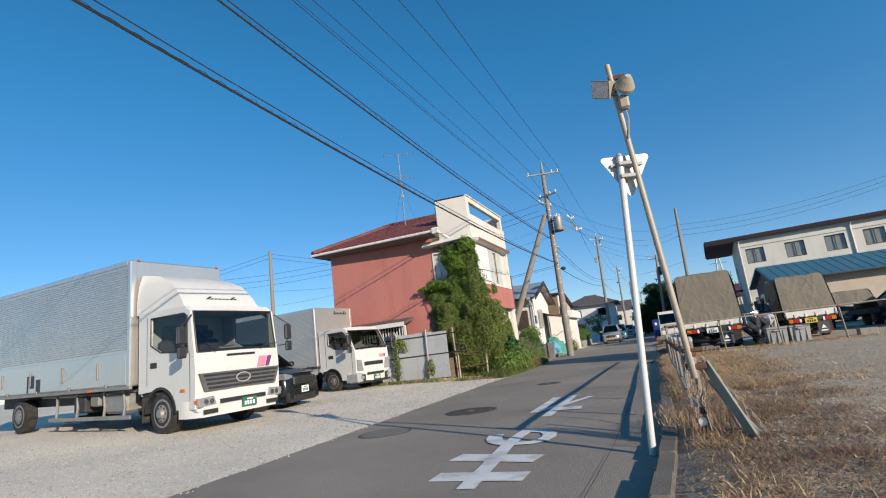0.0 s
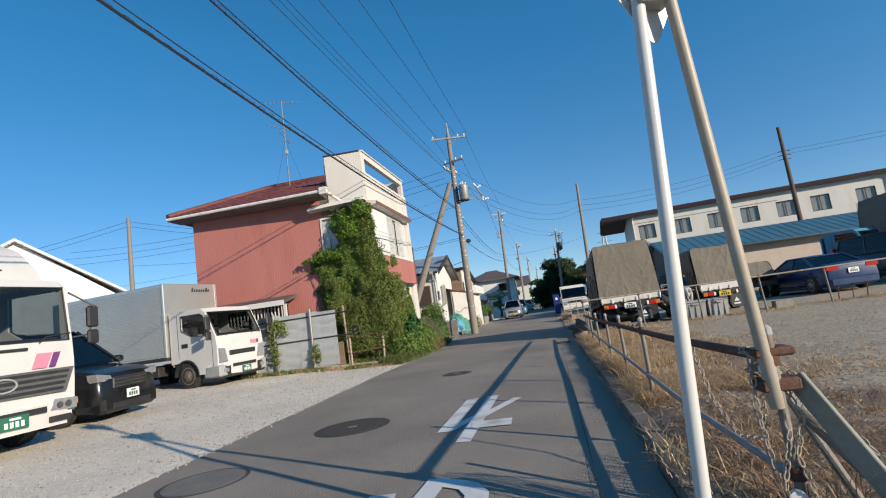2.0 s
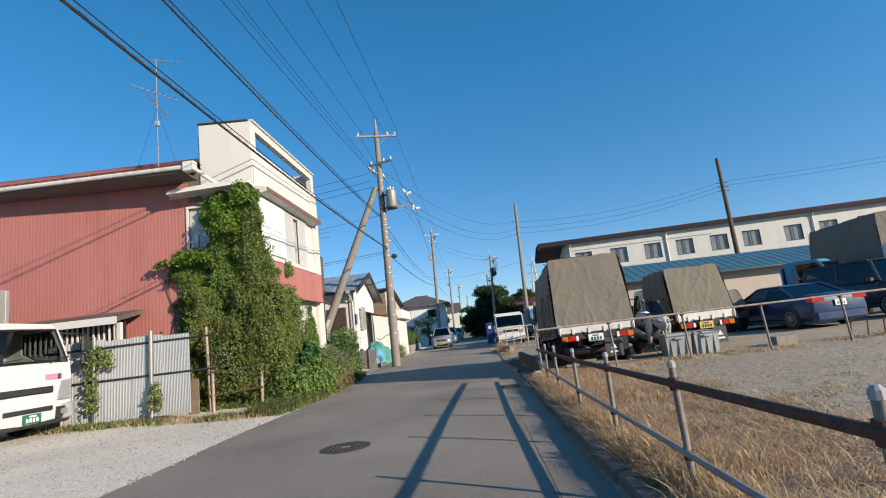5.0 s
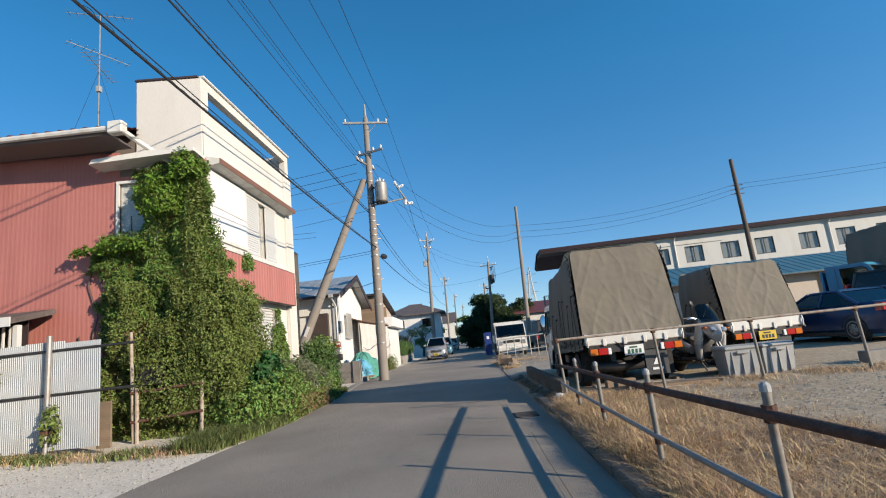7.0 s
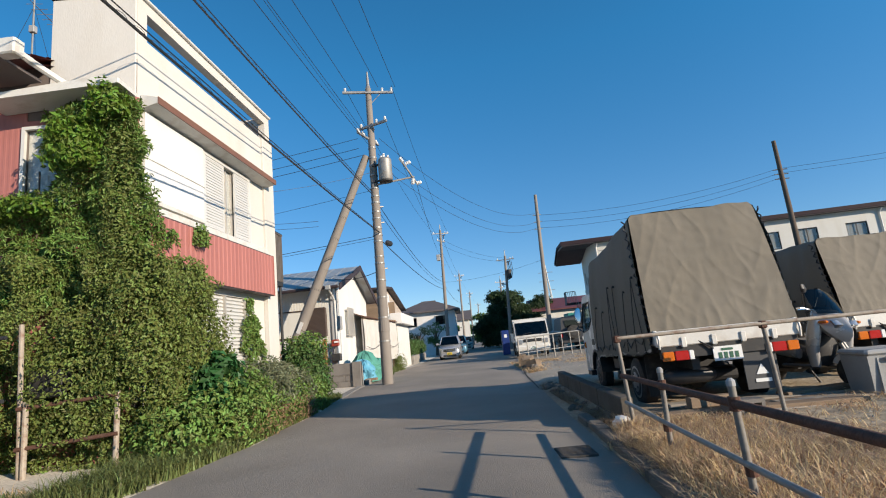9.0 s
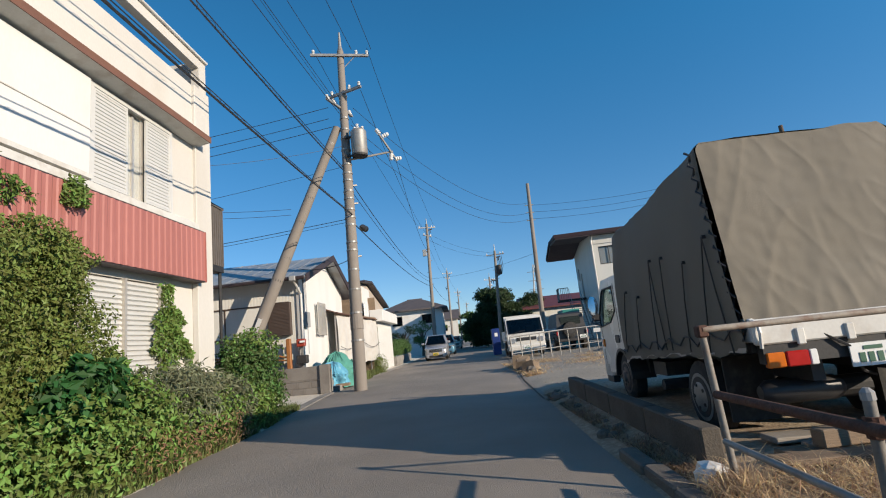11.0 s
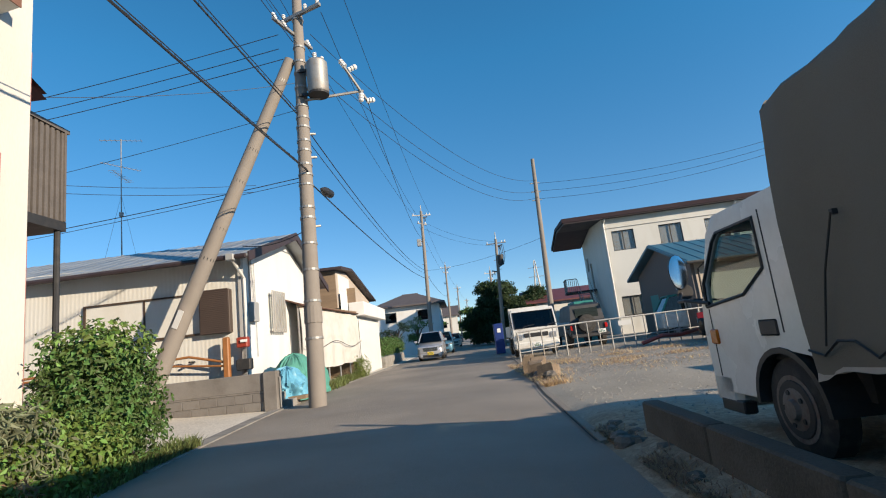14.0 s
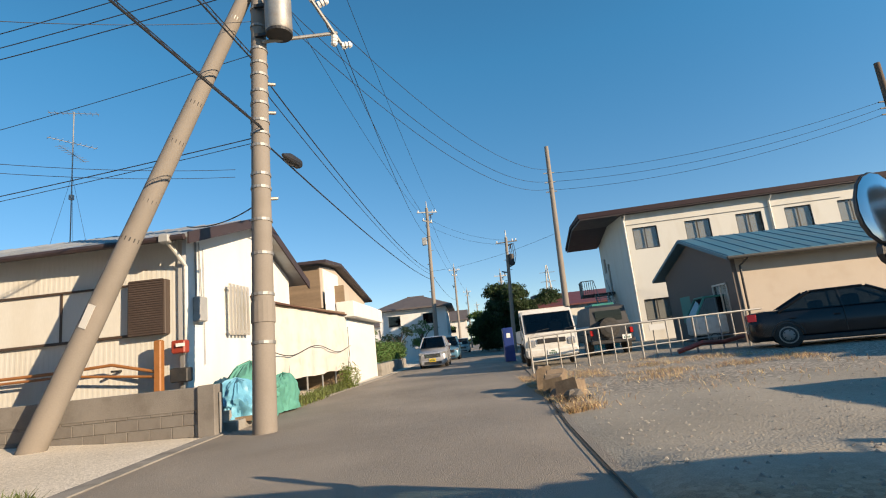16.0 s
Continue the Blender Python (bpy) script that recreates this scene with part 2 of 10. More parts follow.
PLATE_YELLOW = material("yellow_plate", (0.576, 0.4, 0.032), 0.4, vary=0.03, scale=5, fine=20, bump=0)
PLATE_GREEN = material("green_plate", (0.024, 0.128, 0.072), 0.4, vary=0.03, scale=5, fine=20, bump=0)
INK_GREEN = material("plate_ink", (0.024, 0.096, 0.056), 0.5, vary=0.05, scale=5, fine=20, bump=0)
PINK = material("pink_stripe", (0.576, 0.2, 0.288), 0.35, vary=0.03, scale=3, fine=20, bump=0)
PURPLE = material("purple_stripe", (0.136, 0.04, 0.16), 0.35, vary=0.03, scale=3, fine=20, bump=0)
INK = material("dark_ink", (0.024, 0.024, 0.04), 0.5, vary=0.05, scale=5, fine=20, bump=0)
SEAT = material("cab_interior", (0.04, 0.04, 0.042), 0.8, vary=0.2, scale=6, fine=60, bump=0.1)
CURTAIN = material("blind_inside", (0.528, 0.512, 0.48), 0.8, vary=0.1, scale=3, fine=60, bump=0.1)
MAILBOX_RED = material("mailbox_red", (0.26, 0.04, 0.024), 0.4, vary=0.05, scale=5, fine=20, bump=0)
TAUPE = material("taupe_siding", (0.128, 0.104, 0.092), 0.8, vary=0.1, scale=1, fine=40, bump=0.1)
BEIGE = material("beige_siding", (0.40, 0.345, 0.29), 0.8, vary=0.08, scale=1, fine=40, bump=0.1, dirt=(0.32, 0.256, 0.192))
STRAW = leaf_material("straw", (0.546, 0.389, 0.231), 0.8)
DEAD = leaf_material("dead_stalks", (0.3, 0.19, 0.115), 0.7)
VINE = leaf_material("vine_leaves", (0.14, 0.215, 0.05), 1.0)
HEDGE = leaf_material("hedge_leaves", (0.085, 0.15, 0.042), 1.0)
DRYVINE = leaf_material("tired_vine_leaves", (0.152, 0.192, 0.048), 0.9)
SAGE = leaf_material("grey_green_leaves", (0.21, 0.23, 0.14), 0.6)
PINE = leaf_material("dark_tree_leaves", (0.018, 0.04, 0.013), 0.9)
STONE = material("gravel_stone", (0.27, 0.25, 0.22), 0.9, vary=0.2, scale=4, fine=60, bump=0.3, island=True, random_=0.5)
GLASS = glass_material("car_glass", (0.72, 0.80, 0.82), 0.5)
DARK_GLASS = glass_material("tinted_glass", (0.5, 0.6, 0.65), 0.25)
TINTED = glass_material("green_tinted_glass", (0.66, 0.80, 0.79), 0.72)
PANE = glass_material("window_pane", (0.95, 0.97, 0.97), 0.95)


def ground_material():
    """Pale gravel west of the road, dry earth and grit east of it, worn asphalt apron further on."""
    m = bpy.data.materials.new("ground_surface")
    m.use_nodes = True
    n, l = m.node_tree.nodes, m.node_tree.links
    b = n["Principled BSDF"]
    b.inputs["Roughness"].default_value, b.inputs["Specular IOR Level"].default_value = 0.95, 0.2
    tc, sep = n.new("ShaderNodeTexCoord"), n.new("ShaderNodeSeparateXYZ")
    l.new(tc.outputs["Object"], sep.inputs[0])

    def noise_(scale, detail=6):
        q = n.new("ShaderNodeTexNoise")
        q.inputs["Scale"].default_value, q.inputs["Detail"].default_value = scale, detail
        l.new(tc.outputs["Object"], q.inputs["Vector"])
        return q.outputs[0]

    def ramp_(src, stops):
        r = n.new("ShaderNodeValToRGB")
        for i, (p, c) in enumerate(stops):
            e = r.color_ramp.elements[i] if i < 2 else r.color_ramp.elements.new(p)
            e.position, e.color = p, (*c, 1)
        l.new(src, r.inputs[0])
        return r.outputs[0]

    def math_(op, a, c):
        q = n.new("ShaderNodeMath")
        q.operation = op
        for i, v in enumerate((a, c)):
            if isinstance(v, (int, float)):
                q.inputs[i].default_value = v
            else:
                l.new(v, q.inputs[i])
        return q.outputs[0]

    def mix_(f, a, c, kind="MIX"):
        q = n.new("ShaderNodeMix")
        q.data_type, q.blend_type = "RGBA", kind
        l.new(f, q.inputs[0]) if not isinstance(f, float) else setattr(q.inputs[0], "default_value", f)
        l.new(a, q.inputs[6])
        l.new(c, q.inputs[7])
        return q.outputs[2]

    vor = n.new("ShaderNodeTexVoronoi")
    vor.inputs["Scale"].default_value = 38
    l.new(tc.outputs["Object"], vor.inputs["Vector"])
    patch = noise_(0.45)
    grit = noise_(90, 3)
    stones = ramp_(vor.outputs["Color"], [(0.1, (0.37, 0.335, 0.28)), (0.9, (0.80, 0.735, 0.63))])
    gravel = mix_(0.55, stones, ramp_(patch, [(0.3, (0.47, 0.425, 0.35)), (0.7, (0.72, 0.655, 0.56))]))
    earth_fine = ramp_(grit, [(0.3, (0.13, 0.09, 0.06)), (0.7, (0.46, 0.345, 0.235))])
    earth = mix_(0.5, earth_fine, ramp_(patch, [(0.35, (0.20, 0.138, 0.092)), (0.65, (0.42, 0.325, 0.235))]))
    pebble = n.new("ShaderNodeTexVoronoi")
    pebble.inputs["Scale"].default_value = 21
    l.new(tc.outputs["Object"], pebble.inputs["Vector"])
    chips = ramp_(pebble.outputs["Color"], [(0.15, (0.17, 0.138, 0.10)), (0.55, (0.36, 0.30, 0.215)), (0.95, (0.66, 0.56, 0.42))])
    apron = mix_(0.42, ramp_(grit, [(0.3, (0.20, 0.162, 0.115)), (0.7, (0.57, 0.465, 0.33))]), ramp_(patch, [(0.35, (0.285, 0.232, 0.162)), (0.65, (0.47, 0.385, 0.275))]))
    apron = mix_(0.35, apron, chips)
    # the drive and the yard behind it: worn grey concrete, then grey gravel
    worn = mix_(0.55, ramp_(grit, [(0.3, (0.20, 0.178, 0.143)), (0.7, (0.44, 0.395, 0.325))]), ramp_(patch, [(0.35, (0.265, 0.238, 0.193)), (0.65, (0.385, 0.346, 0.284))]))
    grey_chips = ramp_(pebble.outputs["Color"], [(0.15, (0.11, 0.10, 0.09)), (0.55, (0.27, 0.243, 0.203)), (0.95, (0.55, 0.495, 0.415))])
    loose = ramp_(math_("ADD", math_("MULTIPLY", math_("SUBTRACT", sep.outputs[1], 30.0), 0.5), patch), [(0.35, (0.08, 0.08, 0.08)), (0.75, (0.7, 0.7, 0.7))])
    worn = mix_(loose, worn, grey_chips)
    paved = ramp_(math_("ADD", math_("MULTIPLY", math_("SUBTRACT", sep.outputs[1], 24.6), 0.7), patch), [(0.3, (0, 0, 0)), (0.7, (1, 1, 1))])
    apron = mix_(paved, apron, worn)
    earth = mix_(0.3, earth, chips)
    east = ramp_(math_("ADD", math_("MULTIPLY", sep.outputs[0], 0.5), 0.5), [(0.2, (0, 0, 0)), (0.3, (1, 1, 1))])
    north = ramp_(math_("ADD", math_("MAXIMUM", math_("MULTIPLY", math_("SUBTRACT", sep.outputs[1], 25.0), 0.25), math_("MULTIPLY", math_("SUBTRACT", sep.outputs[0], 2.5), 0.6)), math_("MULTIPLY", patch, 1.0)), [(0.4, (0, 0, 0)), (0.7, (1, 1, 1))])
    col = mix_(east, gravel, mix_(north, earth, apron))
    l.new(col, b.inputs["Base Color"])
    bp = n.new("ShaderNodeBump")
    bp.inputs["Strength"].default_value, bp.inputs["Distance"].default_value = 0.32, 0.015
    l.new(math_("ADD", vor.outputs["Distance"], math_("MULTIPLY", grit, 0.7)), bp.inputs["Height"])
    l.new(bp.outputs[0], b.inputs["Normal"])
    return m


GROUND = ground_material()

# ---- shape helpers ----


class Shape:
    """Collects corners and faces; becomes one mesh."""

    def __init__(self):
        self.v, self.f = [], []

    def add(self, verts, faces):
        k = len(self.v)
        self.v += [tuple(p) for p in verts]
        self.f += [tuple(i + k for i in q) for q in faces]
        return self

    def box(self, x0, x1, y0, y1, z0, z1, c=0.0):
        """A block; c: width of the chamfer along its upright and level edges."""
        x0, x1, y0, y1, z0, z1 = min(x0, x1), max(x0, x1), min(y0, y1), max(y0, y1), min(z0, z1), max(z0, z1)
        c = min(c, (x1 - x0) * 0.45, (y1 - y0) * 0.45, (z1 - z0) * 0.45)
        if c <= 0:
            v = [(x, y, z) for z in (z0, z1) for x, y in ((x0, y0), (x1, y0), (x1, y1), (x0, y1))]
            return self.add(v, [(3, 2, 1, 0), (4, 5, 6, 7), (0, 1, 5, 4), (1, 2, 6, 5), (2, 3, 7, 6), (3, 0, 4, 7)])
        rings = []
        for z, d in ((z0, c), (z0 + c, 0), (z1 - c, 0), (z1, c)):
            a, b, e, g = x0 + d, x1 - d, y0 + d, y1 - d
            rings.append([(a + c, e, z), (b - c, e, z), (b, e + c, z), (b, g - c, z), (b - c, g, z), (a + c, g, z), (a, g - c, z), (a, e + c, z)])
        return self.loft(rings)

    def loft(self, rings, closed=True, caps=True):
        n = len(rings[0])
        v = [p for r in rings for p in r]
        f = []
        for i in range(len(rings) - 1):
            for j in range(n if closed else n - 1):
                a, b = i * n + j, i * n + (j + 1) % n
                f.append((a, b, b + n, a + n))
        if caps:
            f += [tuple(reversed(range(n))), tuple(range((len(rings) - 1) * n, len(rings) * n))]
        return self.add(v, f)

    def tube(self, path, r, n=8, caps=True):
        """A round bar along the points of path; r may be one radius or one a point."""
        pts = [Vector(p) for p in path]
        rs = r if isinstance(r, (list, tuple)) else [r] * len(pts)
        rings = []
        u = None
        for i, p in enumerate(pts):
            d = (pts[min(i + 1, len(pts) - 1)] - pts[max(i - 1, 0)]).normalized()
            if u is None:
                u = d.orthogonal().normalized()
            u = (u - d * u.dot(d)).normalized()
            w = d.cross(u)
            rings.append([p + (u * math.cos(6.28318 * k / n) + w * math.sin(6.28318 * k / n)) * rs[i] for k in range(n)])
        return self.loft(rings, True, caps)

    def prism(self, outline, y0, y1, axis="y", c=0.0):
        """An outline in the plane across the axis, drawn out along it, with small chamfers c on both ends."""
        cx, cz = sum(p[0] for p in outline) / len(outline), sum(p[1] for p in outline) / len(outline)

        def at(p, t, s):
            a, b = cx + (p[0] - cx) * s, cz + (p[1] - cz) * s
            return {"y": (a, t, b), "x": (t, a, b), "z": (a, b, t)}[axis]
        if c:
            w = max(abs(p[0] - cx) + abs(p[1] - cz) for p in outline)
            s = 1 - c / w
            return self.loft([[at(p, y0, s) for p in outline], [at(p, y0 + c, 1) for p in outline], [at(p, y1 - c, 1) for p in outline], [at(p, y1, s) for p in outline]])
        return self.loft([[at(p, y0, 1) for p in outline], [at(p, y1, 1) for p in outline]])

    def ring(self, outer, inner, y0, y1):
        """A panel in the xz plane between y0 and y1 with one opening; outer and inner run alike."""
        n = len(outer)
        v = [(p[0], y, p[1]) for y in (y0, y1) for q in (outer, inner) for p in q]
        f = []
        for i in range(n):
            j = (i + 1) % n
            f += [(i, j, n + j, n + i), (2 * n + i, 3 * n + i, 3 * n + j, 2 * n + j), (i, 2 * n + i, 2 * n + j, j), (n + i, n + j, 3 * n + j, 3 * n + i)]
        return self.add(v, f)

    def disc(self, centre, axis, r, h, n=20, r2=None):
        c, a = Vector(centre), Vector(axis).normalized()
        return self.tube([c, c + a * h], [r, r if r2 is None else r2], n)


def mesh_of(name, shape, mat, smooth=False):
    me = bpy.data.meshes.new(name)
    me.from_pydata(shape.v, [], shape.f)
    bm = bmesh.new()
    bm.from_mesh(me)
    bmesh.ops.recalc_face_normals(bm, faces=bm.faces)
    bm.to_mesh(me)
    bm.free()
    me.materials.append(mat)
    if smooth:
        me.shade_smooth()
        me.set_sharp_from_angle(angle=radians(38))
    return me


def part(name, shape, mat, parent, label="", smooth=False, m=None):
    """One mesh object under a thing or a part."""
    ob = new(name, shape if isinstance(shape, bpy.types.Mesh) else mesh_of(name, shape, mat, smooth))
    ob.parent = parent
    if m is not None:
        ob.matrix_local = m
    return tagged(ob, label)


def thing(name, label, category, m=None, group=""):
    """The empty at a thing's base."""
    ob = new(name)
    ob.empty_display_size = 0.2
    ob.matrix_world = m if m is not None else Matrix()
    return tagged(ob, label, category, group)


def single(name, shape, mat, label, category, m=None, group="", kind="", smooth=False):
    """A thing of one mesh."""
    ob = new(name, mesh_of(name, shape, mat, smooth))
    if m is not None:
        ob.matrix_world = m
    return tagged(ob, label, category, group, kind)


def frame_to(p, q):
    """Local x runs from p to q on the ground, local z up, origin at p."""
    d = math.atan2(q[1] - p[1], q[0] - p[0])
    return Matrix.Translation((p[0], p[1], p[2] if len(p) > 2 else 0)) @ Matrix.Rotation(d, 4, "Z"), math.hypot(q[0] - p[0], q[1] - p[1])


def holed(width, z0, z1, thick, holes):
    """A wall slab: x along it, y from 0 back to thick; holes as (x0, x1, z0, z1)."""
    s = Shape()
    xs = sorted({0.0, width, *[h[0] for h in holes], *[h[1] for h in holes]})
    zs = sorted({z0, z1, *[h[2] for h in holes], *[h[3] for h in holes]})

    def open_(a, b):
        return any(h[0] <= a <= h[1] and h[2] <= b <= h[3] for h in holes) or not (0 < a < width and z0 < b < z1)
    for i in range(len(xs) - 1):
        for j in range(len(zs) - 1):
            a, b, c, d = xs[i], xs[i + 1], zs[j], zs[j + 1]
            mx, mz = (a + b) / 2, (c + d) / 2
            if open_(mx, mz):
                continue
            s.add([(a, 0, c), (b, 0, c), (b, 0, d), (a, 0, d)], [(0, 1, 2, 3)])
            s.add([(a, thick, c), (b, thick, c), (b, thick, d), (a, thick, d)], [(3, 2, 1, 0)])
            e = 1e-4
            if open_(a - e, mz):
                s.add([(a, 0, c), (a, thick, c), (a, thick, d), (a, 0, d)], [(0, 1, 2, 3)])
            if open_(b + e, mz):
                s.add([(b, 0, c), (b, thick, c), (b, thick, d), (b, 0, d)], [(3, 2, 1, 0)])
            if open_(mx, c - e):
                s.add([(a, 0, c), (b, 0, c), (b, thick, c), (a, thick, c)], [(3, 2, 1, 0)])
            if open_(mx, d + e):
                s.add([(a, 0, d), (b, 0, d), (b, thick, d), (a, thick, d)], [(0, 1, 2, 3)])
    return s


def corrugated(width, z0, z1, pitch=0.09, deep=0.018, thick=0.004, x0=0.0):
    """A sheet with upright folds: x along it, bulging to -y."""
    s, xs = Shape(), []
    k = max(1, int(width / pitch))
    for i in range(k):
        a = x0 + width * i / k
        p = width / k
        xs += [(a, 0), (a + p * 0.15, -deep), (a + p * 0.5, -deep), (a + p * 0.65, 0)]
    xs.append((x0 + width, 0))
    n = len(xs)
    s.add([(x, y, z) for z in (z0, z1) for x, y in xs], [(i, i + 1, n + i + 1, n + i) for i in range(n - 1)])
    s.add([(x, y + thick, z) for z in (z0, z1) for x, y in xs], [(n + i, n + i + 1, i + 1, i) for i in range(n - 1)])
    return s


def sag(a, b, drop, n=18):
    a, b = Vector(a), Vector(b)
    return [a.lerp(b, i / n) - Vector((0, 0, drop * 4 * (i / n) * (1 - i / n))) for i in range(n + 1)]


def leaves(spots, size, seed, flat=0.0, narrow=0.55):
    """Small folded leaves, one at each spot (place, outward normal)."""
    rng = random.Random(seed)
    s = Shape()
    for p, nrm in spots:
        p, nrm = Vector(p), Vector(nrm)
        d = Vector((rng.gauss(0, 1), rng.gauss(0, 1), rng.gauss(0, 1) - 0.5))
        d = (d - nrm * d.dot(nrm) * flat)
        if d.length < 1e-3:
            continue
        d.normalize()
        w = d.cross(nrm + Vector((rng.gauss(0, .5), rng.gauss(0, .5), rng.gauss(0, .5))))
        if w.length < 1e-3:
            continue
        w.normalize()
        k = size * rng.uniform(0.6, 1.35)
        up = w.cross(d) * k * 0.18
        tip, mid = p + d * k, p + d * k * 0.45
        s.add([p, mid + w * k * narrow * 0.5 + up, tip, mid - w * k * narrow * 0.5 + up], [(0, 1, 2), (0, 2, 3)])
    return s


def plain_mesh(name, shape, mat):
    """A mesh of loose leaves, with no tidying."""
    me = bpy.data.meshes.new(name)
    me.from_pydata(shape.v, [], shape.f)
    me.materials.append(mat)
    return me

# ---- ground, road, kerb ----
LEFT_EDGE = [(-60, -9.0), (-20, -6.0), (-4, -4.7), (3, -4.25), (8, -4.1), (16, -3.95), (20, -3.6), (24, -3.65), (29, -4.0), (33, -4.15), (44, -3.6), (52, -3.5), (70, -3.3), (110, -2.0), (200, 3)]
RIGHT_EDGE = [(-60, -3.5), (-20, -1.6), (-4, -0.4), (3, 0.25), (6, 0.50), (10, 0.66), (15, 0.82), (18, 0.95), (24, 1.10), (28, 1.25), (33, 1.6), (44, 2.2), (52, 2.5), (70, 3.2), (110, 5.2), (200, 11)]


def along(line, y):
    for (a, p), (b, q) in zip(line, line[1:]):
        if a <= y <= b:
            return p + (q - p) * (y - a) / (b - a)
    return line[0][1] if y < line[0][0] else line[-1][1]


def ground_height(x, y):
    le, re = along(LEFT_EDGE, y), along(RIGHT_EDGE, y)
    if x < le:
        z = min(0.035 * (le - x), 0.33) - 0.004
        k = min(1, (le - x) / 1.5)
    elif x > re:
        d = x - re
        z = (0.10 if y < 26 else 0.03) * min(1, d / 0.35) + 0.05 * min(1, d / 6)
        k = min(1, d / 1.5)
    else:
        return -0.03
    return z + k * (0.03 * noise.noise((x * 0.5, y * 0.5, 0)) + 0.015 * noise.noise((x * 2.1, y * 2.1, 3)))


def grid_lines(lo, hi, fine_lo, fine_hi, step):
    a = [fine_lo + i * step for i in range(int((fine_hi - fine_lo) / step) + 1)]
    g = step
    while a[-1] < hi:
        g *= 1.35
        a.append(a[-1] + g)
    g = step
    while a[0] > lo:
        g *= 1.35
        a.insert(0, a[0] - g)
    return a


gx, gy = grid_lines(-900, 900, -16, 16, 0.3), grid_lines(-500, 1500, -6, 52, 0.35)
s = Shape()
nx = len(gx)
s.v = [(x, y, ground_height(x, y)) for y in gy for x in gx]
s.f = [(j * nx + i, j * nx + i + 1, (j + 1) * nx + i + 1, (j + 1) * nx + i) for j in range(len(gy) - 1) for i in range(nx - 1)]
ground = new("ground", plain_mesh("ground", s, GROUND))
ground.data.shade_smooth()
tagged(ground, "pale gravel yard and dry earth on both sides of the lane", "ground", kind="structure")

s = Shape()
ys = [y / 2 for y in range(-80, 140)] + list(range(70, 201, 5))
rows = []
for y in ys:
    a, b = along(LEFT_EDGE, y), along(RIGHT_EDGE, y)
    w = 0.07 * noise.noise((y * 0.9, 1, 0)) + 0.04 * noise.noise((y * 3.1, 5, 0))
    rows.append([(a + w, y, -0.05), (a + w, y, 0.008)] + [(a + w + (b - a - w) * k / 6, y, 0.012 + 0.012 * (1 - (k / 3 - 1) ** 2)) for k in range(1, 6)] + [(b, y, 0.004), (b, y, -0.05)])
s.loft(rows, closed=False, caps=False)
tagged(new("road", mesh_of("road", s, ASPHALT, True)), "narrow grey asphalt lane, patched and worn", "road", kind="structure")


def stroke(s, pts, w, z=0.03):
    """A painted stroke of width w along flat points."""
    pts = [Vector((p[0], p[1], z)) for p in pts]
    row = []
    for i, p in enumerate(pts):
        d = (pts[min(i + 1, len(pts) - 1)] - pts[max(i - 1, 0)]).normalized()
        o = Vector((-d.y, d.x, 0)) * (w / 2)
        row.append((p - o, p + o))
    n = len(row)
    s.add([q for r in row for q in r], [(2 * i, 2 * i + 1, 2 * i + 3, 2 * i + 2) for i in range(n - 1)])


# the road writing, for traffic that comes the other way: it stands on its head seen from the south
ma = Shape()
stroke(ma, [(-1.42, 5.12), (-0.57, 5.06)], 0.28)
stroke(ma, [(-1.48, 5.88), (-0.58, 5.68)], 0.29)
stroke(ma, [(-1.00, 4.72), (-1.02, 5.6), (-1.05, 6.3), (-1.04, 6.8), (-0.99, 7.28)], 0.16, 0.0315)
stroke(ma, [(-1.02, 7.20), (-0.88, 7.15), (-0.74, 7.06), (-0.665, 6.90), (-0.655, 6.72), (-0.70, 6.53), (-0.80, 6.43), (-1.00, 6.42)], 0.165, 0.033)
stroke(ma, [(-1.06, 6.44), (-1.16, 6.50), (-1.26, 6.62), (-1.32, 6.80), (-1.35, 7.02)], 0.19, 0.0345)
re_ = Shape()
stroke(re_, [(-1.20, 8.76), (-1.10, 10.55)], 0.165)
stroke(re_, [(-0.945, 8.28), (-0.89, 9.3), (-0.82, 10.62)], 0.15)
stroke(re_, [(-1.15, 8.80), (-1.04, 9.12), (-0.93, 9.38)], 0.11, 0.0315)
stroke(re_, [(-0.92, 9.20), (-0.70, 9.72), (-0.48, 10.25)], 0.12, 0.033)
stroke(re_, [(-0.93, 8.92), (-0.70, 8.93), (-0.505, 8.93)], 0.30, 0.0345)
tagged(new("road_marking", mesh_of("road_marking", ma, ROAD_PAINT)), "worn white painted road character on asphalt", "road marking", "road writing", "structure")
tagged(new("road_marking", mesh_of("road_marking", re_, ROAD_PAINT)), "worn white painted road character on asphalt", "road marking", "road writing", "structure")

CRACK = material("tar_joint", (0.028, 0.026, 0.024), 0.95, vary=0.2, scale=4, fine=60, bump=0.3)
for pts_, w_ in (([(along(RIGHT_EDGE, y / 2) - 0.05 + 0.02 * noise.noise((y * 0.4, 3, 0)), y / 2) for y in range(48, 76)], 0.02), ([(along(RIGHT_EDGE, y / 2) - 0.42 + 0.008 * noise.noise((y * 0.3, 8, 0)), y / 2) for y in range(8, 34)], 0.006)):
    cr = Shape()
    stroke(cr, pts_, w_, 0.0285)
    tagged(new("road_joint", mesh_of("road_joint", cr, CRACK)), "dark cracked joint in the asphalt", "road joint", "joints in the lane", "structure")
MANHOLE = material("manhole_iron", (0.072, 0.066, 0.06), 0.7, 0.5, vary=0.3, scale=9, fine=60, bump=0.3, dirt=(0.08, 0.072, 0.064))


